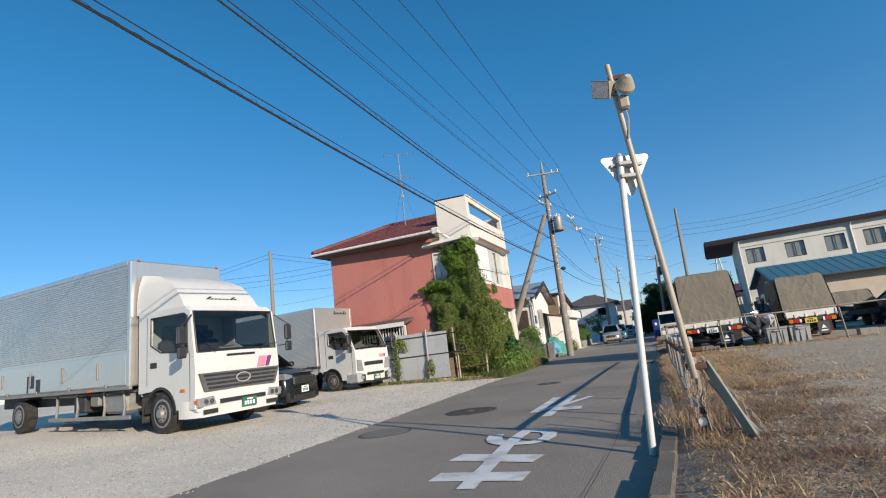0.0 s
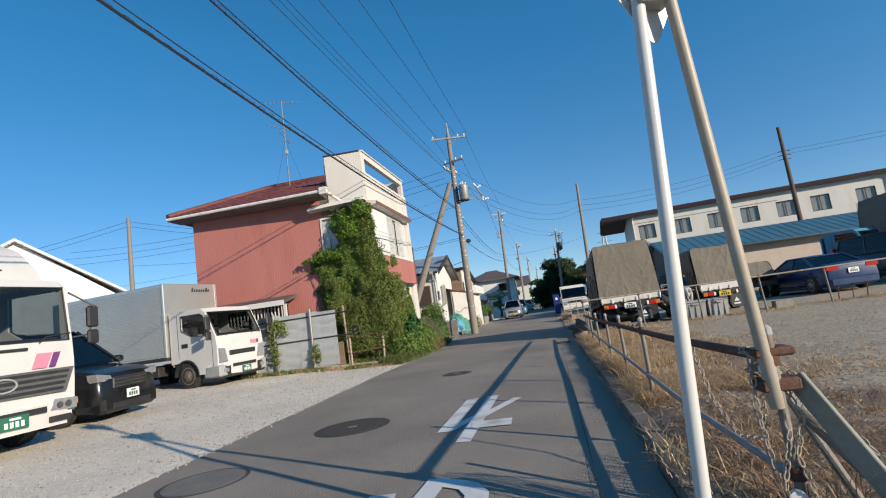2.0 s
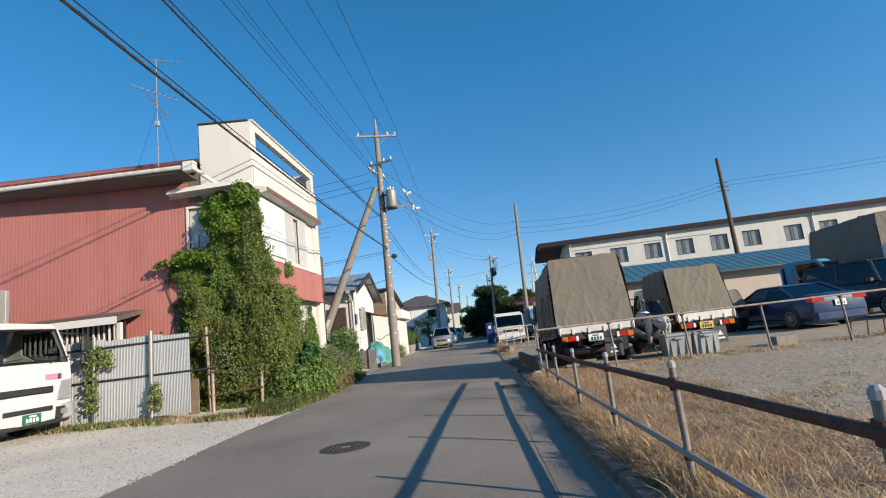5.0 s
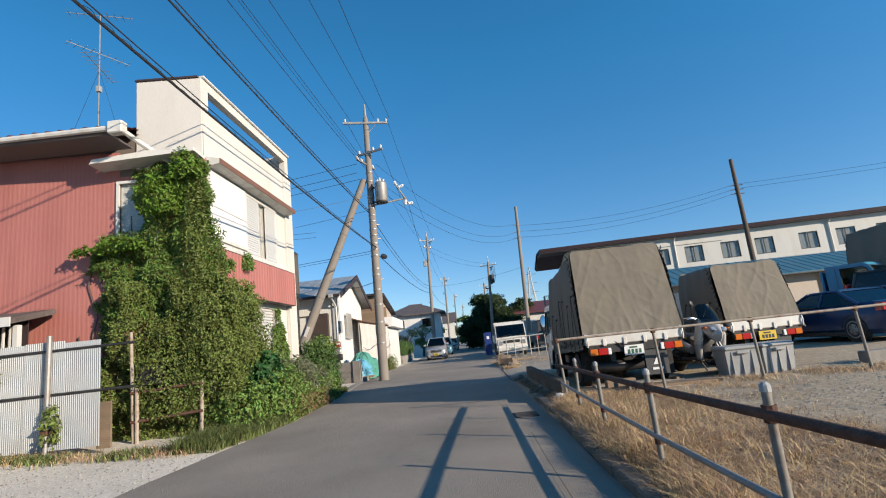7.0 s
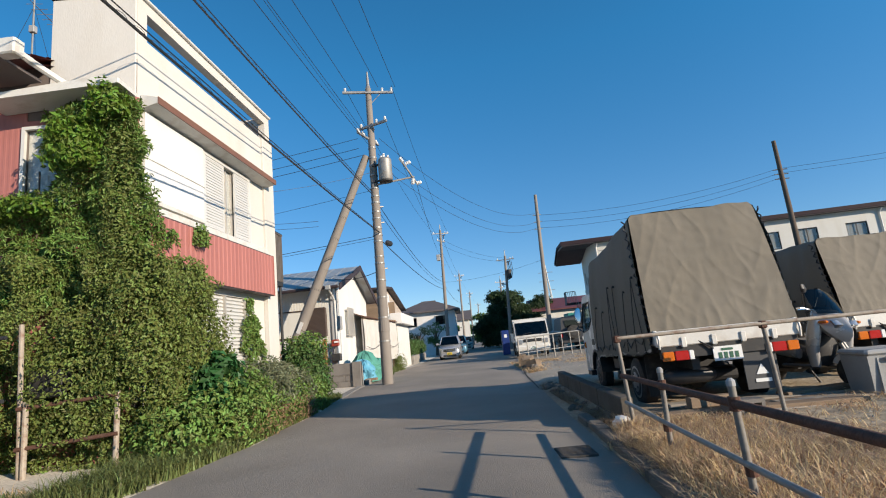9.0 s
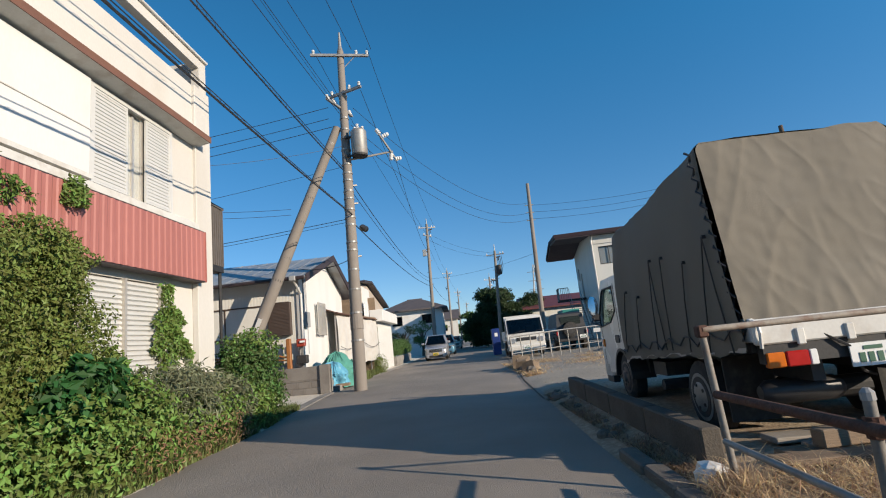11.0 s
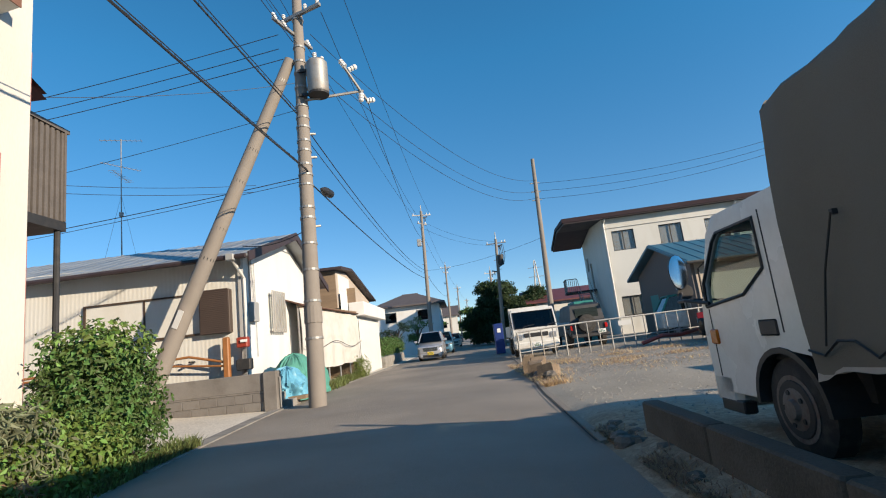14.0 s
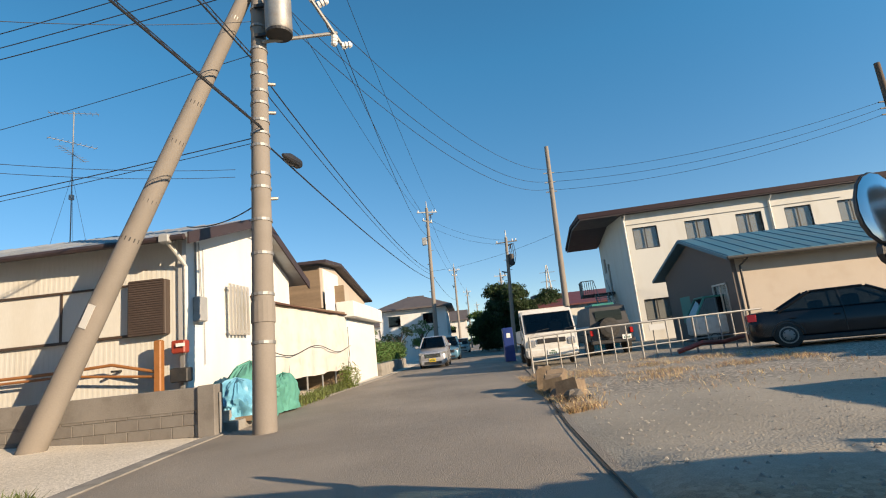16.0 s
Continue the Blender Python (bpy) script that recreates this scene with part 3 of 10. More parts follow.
def road_top(x, y):
    """Height of the crowned lane."""
    a, b = along(LEFT_EDGE, y), along(RIGHT_EDGE, y)
    k = min(5.9, max(0.1, 6 * (x - a) / (b - a)))
    lo, hi = int(k), int(k) + 1
    z = [0.008] + [0.012 + 0.012 * (1 - (i / 3 - 1) ** 2) for i in range(1, 6)] + [0.004]
    return z[lo] + (z[hi] - z[lo]) * (k - lo)


def manhole(x, y, r, label, lid, pattern=True):
    """A flush cover: a thin ring, the lid and rows of small raised studs."""
    t = thing("manhole_cover", label, "manhole cover", pose(x, y, road_top(x, y)))
    part("rim", Shape().disc((0, 0, -0.02), (0, 0, 1), r, 0.0235, 32), MANHOLE, t)
    part("lid", Shape().disc((0, 0, -0.02), (0, 0, 1), r * 0.90, 0.0255, 32), lid, t)
    if not pattern:
        return
    stud = mesh_of("stud", Shape().box(-0.020, 0.020, -0.020, 0.020, 0.004, 0.0105, 0.003), lid)
    n = int(r * 0.8 / 0.062)
    for i in range(-n, n + 1):
        for j in range(-n, n + 1):
            if 0.09 < math.hypot(i, j) * 0.062 < r * 0.80:
                part("stud", stud, None, t, m=pose(i * 0.062, j * 0.062, 0, 0, 0, 45 * ((i + j) % 2)))
    part("maker_plate", Shape().box(-0.055, 0.055, -0.03, 0.03, 0.004, 0.009, 0.002), GALV, t)


DUSTY_LID = material("asphalt_filled_lid", (0.15, 0.14, 0.125), 0.9, vary=0.3, scale=4, fine=80, bump=0.4)
manhole(-2.49, 9.55, 0.46, "round patterned iron manhole cover in the asphalt", MANHOLE)
manhole(-3.30, 7.82, 0.40, "round worn manhole cover filled with asphalt", DUSTY_LID, False)
manhole(-1.78, 13.70, 0.30, "small round iron manhole cover in the asphalt", MANHOLE)
manhole(-0.90, 3.95, 0.40, "round patterned iron manhole cover in the asphalt", MANHOLE)
manhole(-5.4, 28.2, 0.36, "round iron manhole cover beside the block wall", DUSTY_LID, False)

# the kerb along the fence, stone by stone
kerb = thing("kerb", "old grey concrete kerb stones, chipped and dusty", "kerb")
tagged(kerb, kind="structure")
rng = random.Random(4)
y = 0.0
KERB = mesh_of("kerb_stone", Shape().box(-0.075, 0.075, 0, 0.585, -0.1, 0.10, 0.015), KERB_STONE)
while y < 19.4:
    a = along(RIGHT_EDGE, y)
    part("kerb_stone", KERB, None, kerb, m=pose(a + 0.085 + rng.uniform(-0.01, 0.01), y, rng.uniform(-0.015, 0.01), 0, rng.uniform(-2, 2), -math.degrees(math.atan2(along(RIGHT_EDGE, y + 0.6) - a, 0.6))))
    y += 0.6
low_kerb = Shape()
low_kerb.loft([[(along(RIGHT_EDGE, y) - 0.02, y, -0.05), (along(RIGHT_EDGE, y) - 0.02, y, 0.022), (along(RIGHT_EDGE, y) + 0.06, y, 0.028), (along(RIGHT_EDGE, y) + 0.06, y, -0.05)] for y in range(24, 50)])
tagged(new("kerb_low", mesh_of("kerb_low", low_kerb, ASPHALT)), "low worn concrete road edging", "kerb", kind="structure")
verge = Shape()
verge.loft([[(along(LEFT_EDGE, y) - 0.22, y, -0.05), (along(LEFT_EDGE, y) - 0.22, y, 0.03), (along(LEFT_EDGE, y) + 0.02, y, 0.026), (along(LEFT_EDGE, y) + 0.02, y, -0.05)] for y in range(25, 48)])
tagged(new("gutter", mesh_of("gutter", verge, CONCRETE)), "pale concrete gutter strip along the lane", "gutter", kind="structure")
DRAIN = Shape()
for i in range(9):
    DRAIN.box(0, 0.35, i * 0.05, i * 0.05 + 0.025, 0.0, 0.03)
single("drain_grate", DRAIN, MANHOLE, "dark iron drain grating beside the kerb", "drain grate", pose(0.42, 17.75, 0.0))

# ---- the red house ----
A, B, C = (-11.25, 19.35), (-5.0, 19.72), (-4.77, 24.5)
house = thing("red_house", "two-storey house with red corrugated walls and a cream shop front", "house")


def under(name, shape, mat, m, parent=None, label="", smooth=False):
    return part(name, shape, mat, parent or house, label, smooth, m)


side, side_len = frame_to(A, B)
front, front_len = frame_to(B, C)
# side wall, south: folded red sheets over a core, one window under the concrete hood
win = (4.62, 5.35, 3.75, 4.95)
under("side_wall", holed(side_len, 0, 6.0, 0.12, [win]), TAUPE, side)
for a, b, c, d in ((0, win[0], 0, 5.62), (win[1], side_len - 0.02, 0, 4.98), (win[0], win[1], 0, win[2]), (win[0], win[1], win[3], 5.1)):
    under("red_sheet", corrugated(b - a, c, d, 0.085, 0.0018, x0=a), RED_METAL, side @ pose(0, -0.012, 0), label="faded red corrugated sheet")
w = under("side_window", Shape().box(win[0] - 0.05, win[1] + 0.05, -0.05, 0.0, win[2] - 0.06, win[2]).box(win[0] - 0.05, win[1] + 0.05, -0.05, 0.0, win[3], win[3] + 0.05).box(win[0] - 0.05, win[0], -0.05, 0.0, win[2], win[3]).box(win[1], win[1] + 0.05, -0.05, 0, win[2], win[3]), WHITE_PAINT, side)
under("pane", Shape().box(win[0], win[1], 0.03, 0.036, win[2], win[3]), PANE, Matrix(), w)
under("curtain", Shape().box(win[0], win[1], 0.045, 0.05, win[2], win[3]), CURTAIN, Matrix(), w)
# window hood and its soffit
under("window_hood", Shape().prism([(4.3, 5.22), (4.35, 5.31), (side_len - 0.25, 5.46), (side_len + 0.02, 5.40), (side_len + 0.02, 5.33)], -0.5, -0.02, c=0.02), OLD_WHITE, side, label="pale concrete window hood")
# cream tower at the street corner
TW = 1.32
tower_z = 7.12
ft = front_len
under("tower_side", Shape().box(side_len - TW, side_len - 0.01, -0.03, 0.12, 5.0, tower_z, 0.01), CREAM, side)
slit = (0.22, ft - 0.25, 6.42, 6.92)
panel = (0.10, 1.70, 3.78, 5.15)
winf = (1.78, 3.50, 3.70, 5.08)
shut = (1.72, 3.30, 0.0, 2.50)
under("front_wall", holed(ft, 2.62, tower_z, 0.16, [slit, winf]), CREAM, front)
under("front_lower_wall", holed(ft, 0.0, 2.62, 0.14, [shut]), CREAM, front @ pose(0, 0.05, 0))
under("parapet_cap", Shape().box(-0.02, ft + 0.02, -0.05, 0.22, tower_z, tower_z + 0.05, 0.01), OLD_WHITE, front)
under("parapet_cap", Shape().box(side_len - TW - 0.02, side_len - 0.06, -0.06, 0.18, tower_z, tower_z + 0.05, 0.01), ROOF_DARK, side)
under("terrace_floor", Shape().box(0.05, ft - 0.05, 0.16, 1.35, 6.30, 6.40), CONCRETE, front)
under("terrace_back_wall", Shape().box(0.0, ft, 1.30, 1.42, 2.6, 6.9), CREAM, front)
under("tower_far_side", Shape().box(ft - 0.14, ft, 0.16, 1.42, 0.0, tower_z), CREAM, front)
under("end_pier", Shape().box(ft - 0.52, ft, -0.06, 0.05, 0.0, 6.42, 0.01), CREAM, front, label="cream corner pier with hairline cracks")
under("ledge", Shape().prism([(-0.30, 5.34), (-0.30, 5.24), (-0.02, 5.18), (-0.02, 5.42)], 0.05, ft - 0.42, "x", 0.01), OLD_WHITE, front @ Matrix.Identity(4), label="thin brown-edged window canopy")
under("ledge_edge", Shape().box(0.05, ft - 0.42, -0.315, -0.30, 5.23, 5.345), material("brown_trim", (0.16, 0.076, 0.048), 0.6, vary=0.2), front)
under("sill_beam", Shape().box(0.06, ft - 0.50, -0.10, 0.0, 3.56, 3.68, 0.012), OLD_WHITE, front)
# blank white panel beside the window
pn = under("white_panel", Shape().box(panel[0], panel[1], -0.07, -0.005, panel[2], panel[3], 0.008), WHITE_WALL, front, label="blank white boarded panel")
under("panel_frame", Shape().box(panel[0] - 0.03, panel[1] + 0.03, -0.085, -0.01, panel[2] - 0.06, panel[2] - 0.003).box(panel[0] - 0.03, panel[1] + 0.03, -0.082, -0.072, panel[2] + 0.62, panel[2] + 0.635), OLD_WHITE, Matrix(), pn)


def louvre(x0, x1, z0, z1, y, pitch, mat, parent):
    """A storm shutter: a frame and its slats."""
    fr = under("storm_shutter", Shape().box(x0, x0 + 0.03, y, y + 0.035, z0, z1).box(x1 - 0.03, x1, y, y + 0.035, z0, z1).box(x0 + 0.03, x1 - 0.03, y, y + 0.035, z0, z0 + 0.03).box(x0 + 0.03, x1 - 0.03, y, y + 0.035, z1 - 0.03, z1).box(x0 + 0.03, x1 - 0.03, y + 0.02, y + 0.03, z0 + 0.03, z1 - 0.03), mat, front, label="white slatted storm shutter")
    sl = mesh_of("slat", Shape().prism([(0, 0), (-0.014, 0.006), (-0.014, pitch - 0.012), (0, pitch - 0.004)], x0 + 0.03, x1 - 0.03, "x"), mat)
    z = z0 + 0.03
    while z < z1 - 0.03 - pitch * 0.5:
        part("slat", sl, None, fr, m=pose(0, y + 0.02, z))
        z += pitch


wf = under("front_window", Shape().box(winf[0] - 0.06, winf[1] + 0.06, -0.05, 0.02, winf[2] - 0.06, winf[2]).box(winf[0] - 0.06, winf[1] + 0.06, -0.05, 0.02, winf[3], winf[3] + 0.05).box(winf[0] - 0.06, winf[0], -0.05, 0.02, winf[2], winf[3]).box(winf[1], winf[1] + 0.06, -0.05, 0.02, winf[2], winf[3]), WHITE_PAINT, front)
under("sash", Shape().box(2.44, 2.49, 0.03, 0.07, winf[2], winf[3]).box(2.86, 2.91, 0.03, 0.07, winf[2], winf[3]).box(2.66, 2.70, 0.035, 0.065, winf[2], winf[3]), ALUMINIUM, Matrix(), wf)
under("pane", Shape().box(2.49, 2.86, 0.05, 0.055, winf[2], winf[3]), PANE, Matrix(), wf)
under("curtain", Shape().box(winf[0], winf[1], 0.062, 0.068, winf[2], winf[3]), CURTAIN, Matrix(), wf)
louvre(winf[0], 2.46, winf[2] + 0.01, winf[3] - 0.01, -0.045, 0.055, WHITE_PAINT, wf)
louvre(2.88, winf[1], winf[2] + 0.01, winf[3] - 0.01, -0.045, 0.055, WHITE_PAINT, wf)
# red band over the shop front
under("red_band", corrugated(ft - 0.52, 2.62, 3.50, 0.145, 0.011, x0=0.0), RED_METAL, front @ pose(0, -0.20, 0), label="red folded metal fascia")
under("red_band_box", Shape().box(0.0, ft - 0.52, -0.195, -0.005, 2.60, 3.52), ROOF_DARK, front)
under("band_end", Shape().box(ft - 0.52, ft - 0.505, -0.22, 0.0, 2.6, 3.51), RED_METAL, front)
# roller shutter
sh = under("roller_shutter", Shape().box(shut[0] - 0.05, shut[0], -0.0, 0.12, 0.0, 2.5).box(shut[1], shut[1] + 0.05, 0.0, 0.12, 0.0, 2.5).box(2.49, 2.53, 0.0, 0.10, 0.0, 2.5), ALUMINIUM, front, label="closed white roller shutters")
sl = mesh_of("shutter_slat", Shape().prism([(0.085, 0), (0.05, 0.016), (0.05, 0.05), (0.085, 0.0715)], shut[0], shut[1], "x"), WHITE_PAINT)
for i in range(34):
    part("shutter_slat", sl, None, sh, m=pose(0, 0.0, 0.02 + i * 0.0725))
# roof of the red wing, tile courses as steps
RA, RB = -11.75, -6.25
ridge_y, eave_y, ridge_z, eave_z = 22.6, 18.75, 7.30, 5.72
HIP = 1.9
back_y = 26.6
slab = Shape()
slab.add([(RA, eave_y, eave_z), (RB, eave_y, eave_z), (RB, ridge_y, ridge_z), (RA + HIP, ridge_y, ridge_z), (RA, back_y, eave_z), (RB, back_y, eave_z)], [(0, 1, 2, 3), (0, 3, 4), (3, 2, 5, 4)])
slab.add([(RA, eave_y, eave_z - 0.1), (RB, eave_y, eave_z - 0.1), (RB, ridge_y, ridge_z - 0.1), (RA + HIP, ridge_y, ridge_z - 0.1), (RA, back_y, eave_z - 0.1), (RB, back_y, eave_z - 0.1)], [(3, 2, 1, 0), (4, 3, 0), (4, 5, 2, 3)])
slab.add([(RA, eave_y, eave_z), (RB, eave_y, eave_z), (RB, eave_y, eave_z - 0.1), (RA, eave_y, eave_z - 0.1), (RA, back_y, eave_z), (RA, back_y, eave_z - 0.1)], [(0, 1, 2, 3), (0, 3, 5, 4)])
under("roof_slab", slab, ROOF_RED, Matrix(), label="hipped roof deck")
under("eave_board", Shape().box(RA, RB, eave_y - 0.02, eave_y - 0.003, eave_z - 0.13, eave_z - 0.01), TAUPE, Matrix())
tile = Shape()
for i in range(8):
    x = i * 0.03
    tile.add([(x, 0.0, 0.03 + 0.022 * math.sin(i / 7 * math.pi * 2)), (x, 0.32, 0.012 + 0.022 * math.sin(i / 7 * math.pi * 2))], [])
tile.f = [(2 * i, 2 * i + 2, 2 * i + 3, 2 * i + 1) for i in range(7)]
tile.add([(p[0], 0.0, -0.005) for p in tile.v[0:16:2]], [])
tile.f += [(16 + i, 17 + i, 2 * i + 2, 2 * i) for i in range(7)]
TILE = plain_mesh("roof_tile", tile, ROOF_RED)
slope = math.degrees(math.atan2(ridge_z - eave_z, ridge_y - eave_y))
for j in range(14):
    for i in range(23):
        t = j * 0.30
        if i * 0.235 + 0.1 < HIP * t / 4.17:
            continue
        part("roof_tile", TILE, None, house, m=pose(RA + 0.05 + i * 0.235, eave_y - 0.03 + t * math.cos(radians(slope)), eave_z + 0.012 + t * math.sin(radians(slope)), slope))
under("ridge_cap", Shape().tube([(RA, eave_y, eave_z + 0.05), (RA + HIP, ridge_y, ridge_z + 0.06), (RB, ridge_y, ridge_z + 0.06)], 0.11, 10), ROOF_RED, Matrix())
under("gutter", Shape().tube([(RA, eave_y - 0.07, eave_z - 0.06), (RB + 0.3, eave_y - 0.07, eave_z - 0.03)], 0.055, 8), OLD_WHITE, Matrix(), label="white half-round gutter")
under("gutter_bend", Shape().tube([(RB + 0.2, eave_y - 0.02, eave_z - 0.05), (RB + 0.3, eave_y + 0.2, eave_z - 0.15), (RB + 0.62, eave_y + 0.75, eave_z - 0.42), (RB + 0.75, eave_y + 0.85, eave_z - 0.5)], 0.05, 8), OLD_WHITE, Matrix(), label="white downpipe elbow")
under("hopper", Shape().box(RB + 0.02, RB + 0.3, eave_y - 0.16, eave_y + 0.02, eave_z - 0.16, eave_z + 0.08, 0.02), OLD_WHITE, Matrix())
under("soffit", Shape().box(RA + 0.05, RB, eave_y, A[1] + 0.05, eave_z - 0.14, eave_z - 0.102), TAUPE, Matrix())
under("downpipe", Shape().tube([(ft * 0 - 0.07, -0.05, 5.3), (-0.07, -0.05, 4.2)], 0.035, 8), RED_METAL, front)
# the closed rear and west sides
under("west_wall", Shape().box(A[0], A[0] + 0.12, A[1] + 0.1, 26.2, 0, 6.0), RED_METAL, Matrix())
under("rear_wall", Shape().box(A[0], C[0] - 1.4, 26.1, 26.2, 0, 6.2), RED_METAL, Matrix())
under("inner_wall", Shape().box(-6.3, -6.2, 19.9, 24.5, 0, 6.9), CREAM, Matrix())
under("rear_corner_wall", Shape().box(-6.25, -4.9, 24.42, 24.55, 0, 6.3), CREAM, Matrix())
# air-conditioner box on a post behind the tower
CAGE = material("weathered_cage", (0.128, 0.112, 0.1), 0.7, 0.2, vary=0.2, scale=5, fine=40, bump=0.1)
crate = thing("balcony_cage", "dark metal balcony cage on a steel post", "balcony")
part("post", Shape().tube([(-4.87, 25.12, 0), (-4.87, 25.12, 3.0)], 0.035), DARK_STEEL, crate)
part("floor", Shape().box(-5.4, -4.82, 24.6, 25.2, 2.95, 3.07), DARK_STEEL, crate)
for i in range(7):
    part("upright", Shape().box(-5.4 + i * 0.09, -5.34 + i * 0.09, 25.14, 25.17, 3.07, 4.25), CAGE, crate)
    part("upright", Shape().box(-4.85, -4.82, 24.6 + i * 0.085, 24.65 + i * 0.085, 3.07, 4.25), CAGE, crate)
part("top_rail", Shape().box(-5.42, -4.80, 24.58, 25.22, 4.25, 4.30), CAGE, crate)


def antenna(x, y, z0, z1, label, n=9, size=1.0):
    t = thing("television_antenna", label, "antenna", pose(x, y, z0))
    h = z1 - z0
    part("mast", Shape().tube([(0, 0, -0.1), (0, 0, h)], 0.018), GALV, t)
    for k, (zz, ang) in enumerate(((h - 0.05, 20), (h - 1.15 * size, 60), (h - 1.55 * size, 100))):
        if zz < 0.6:
            continue
        b = part("boom", Shape().tube([(-0.75 * size, 0, zz), (0.75 * size, 0, zz)], 0.010, 6), GALV, t, m=pose(0, 0, 0, 0, 0, ang))
        for i in range(n):
            xx = (-0.7 + 1.4 * i / (n - 1)) * size
            part("element", Shape().tube([(xx, -0.16 * size, zz), (xx, 0.16 * size, zz)], 0.006, 5), GALV, b)
    part("box", Shape().box(-0.06, 0.06, -0.05, 0.05, h * 0.45, h * 0.45 + 0.16, 0.01), GREY_PLASTIC, t)
    for a in range(3):
        part("stay", Shape().tube([(0, 0, h * 0.6), (0.7 * math.cos(a * 2.1), 0.7 * math.sin(a * 2.1), 0.05)], 0.004, 4), WIRE, t)


antenna(-8.7, 21.9, 6.55, 10.6, "tall roof television antenna on a guyed mast")

# ---- poles and wires ----


def insulator(parent, p, d=(0, 0, 1), k=1.0):
    p, d = Vector(p), Vector(d).normalized()
    s = Shape()
    for i in range(3):
        s.tube([p + d * 0.05 * k * i, p + d * (0.05 * k * i + 0.03 * k), p + d * (0.05 * k * i + 0.05 * k)], [0.05 * k, 0.045 * k, 0.022 * k], 8)
    part("insulator", s, PORCELAIN, parent)


PT = Vector((-3.17, 30.75, 11.75))
PB = Vector((-3.18, 30.05, 0.0))


def on_pole(z):
    return PB.lerp(PT, z / PT.z)


pole = thing("utility_pole", "tall grey concrete utility pole crowded with wires and a transformer", "utility pole")
part("shaft", Shape().tube([PB - Vector((0, 0, 0.3)), PB, on_pole(4), on_pole(8), on_pole(11.0)], [0.19, 0.19, 0.165, 0.135, 0.11], 18), POLE_CONCRETE, pole, smooth=True)
part("top_spike", Shape().tube([on_pole(11.0), on_pole(11.2), PT], [0.11, 0.06, 0.03], 10), GALV, pole)
for z in (1.4, 2.2, 2.9, 3.5, 4.1, 4.35, 4.9, 5.15, 5.4, 5.75, 6.0, 6.35, 6.6, 6.9, 7.4, 7.8, 8.1, 8.5, 9.3):
    part("band", Shape().tube([on_pole(z), on_pole(z + 0.05)], [0.205 - z * 0.0065] * 2, 16), GALV, pole)
for i, z in enumerate((3.9, 5.6, 6.2)):
    part("step_bolt", Shape().box(0.1, 0.30, -0.03, 0.03, 0, 0.05, 0.01), GALV, pole, m=Matrix.Translation(on_pole(z)) @ pose(0, 0, 0, 0, -8, 35))
arm = part("cross_arm", Shape().box(-0.95, 0.95, -0.04, 0.04, -0.04, 0.04), GALV, pole, m=Matrix.Translation(on_pole(10.8)) @ pose(0, -0.12, 0, 0, 0, 12))
for x in (-0.85, 0.55, 0.9):
    insulator(arm, (x, 0, 0.04))
part("arm_stay", Shape().tube([on_pole(10.3), on_pole(10.8) + Vector((0.5, 0, 0))], 0.015, 6), GALV, pole)
arm2 = part("cross_arm", Shape().box(-0.5, 0.75, -0.04, 0.04, -0.04, 0.04), GALV, pole, m=Matrix.Translation(on_pole(9.4)) @ pose(0, -0.12, 0, 0, 0, -25))
for x in (-0.4, 0.3, 0.68):
    insulator(arm2, (x, 0, 0.04))
arm3 = part("cross_arm", Shape().box(-0.75, 0.75, -0.035, 0.035, -0.035, 0.035), GALV, pole, m=Matrix.Translation(on_pole(8.9)) @ pose(-0.1, -0.1, 0, 0, 0, 70))
for x in (-0.65, -0.3, 0.3, 0.65):
    insulator(arm3, (x, 0, 0.03), (-0.6, 0, 0.6))
tr = part("transformer", Shape().tube([(0, 0, 0), (0, 0, 0.05), (0, 0, 0.78), (0, 0, 0.84)], [0.22, 0.25, 0.25, 0.2], 20), GALV, pole, "grey pole-mounted transformer can", True, Matrix.Translation(on_pole(7.15) + Vector((0.46, -0.16, 0))))
for a in (30, 150, 270):
    insulator(tr, (0.14 * math.cos(radians(a)), 0.14 * math.sin(radians(a)), 0.84))
part("bracket", Shape().box(-0.46, 0.1, -0.03, 0.03, -0.02, 0.04).box(-0.46, 0, -0.03, 0.03, 0.6, 0.66), DARK_STEEL, tr)
part("base_ring", Shape().tube([(0, 0, -0.05), (0, 0, 0.0)], [0.24, 0.25], 20), DARK_STEEL, tr)
sw = part("switch_arm", Shape().tube([(0.1, -0.1, 0), (1.45, 0.35, 0.3)], 0.035, 8).tube([(1.1, -0.1, 0.75), (1.55, 0.5, 0.02)], 0.035, 8), GALV, pole, m=Matrix.Translation(on_pole(7.05)))
for p, d in (((1.12, -0.1, 0.75), (-0.3, 0, 0.5)), ((1.2, 0.0, 0.7), (0.5, 0, 0.2)), ((1.5, 0.45, 0.08), (0.6, 0.2, 0.1)), ((1.4, 0.3, 0.2), (-0.1, 0, -1))):
    insulator(sw, p, d, 1.4)
part("plate_band", Shape().tube([on_pole(1.75), on_pole(2.1)], [0.196, 0.194], 16), POLE_CONCRETE, pole)
brace = thing("pole_brace", "leaning concrete brace pole propping the utility pole", "brace pole")
BB, BT = Vector((-6.98, 29.9, -0.1)), Vector((-3.42, 30.55, 8.25))
part("shaft", Shape().tube([BB, BB.lerp(BT, 0.5), BT], [0.20, 0.17, 0.13], 16), POLE_CONCRETE, brace, smooth=True)
for k in (0.42, 0.5, 0.63, 0.72, 0.93):
    part("band", Shape().tube([BB.lerp(BT, k), BB.lerp(BT, k + 0.008)], [0.205 - 0.075 * k] * 2, 14), DARK_STEEL if k < 0.9 else GALV, brace)
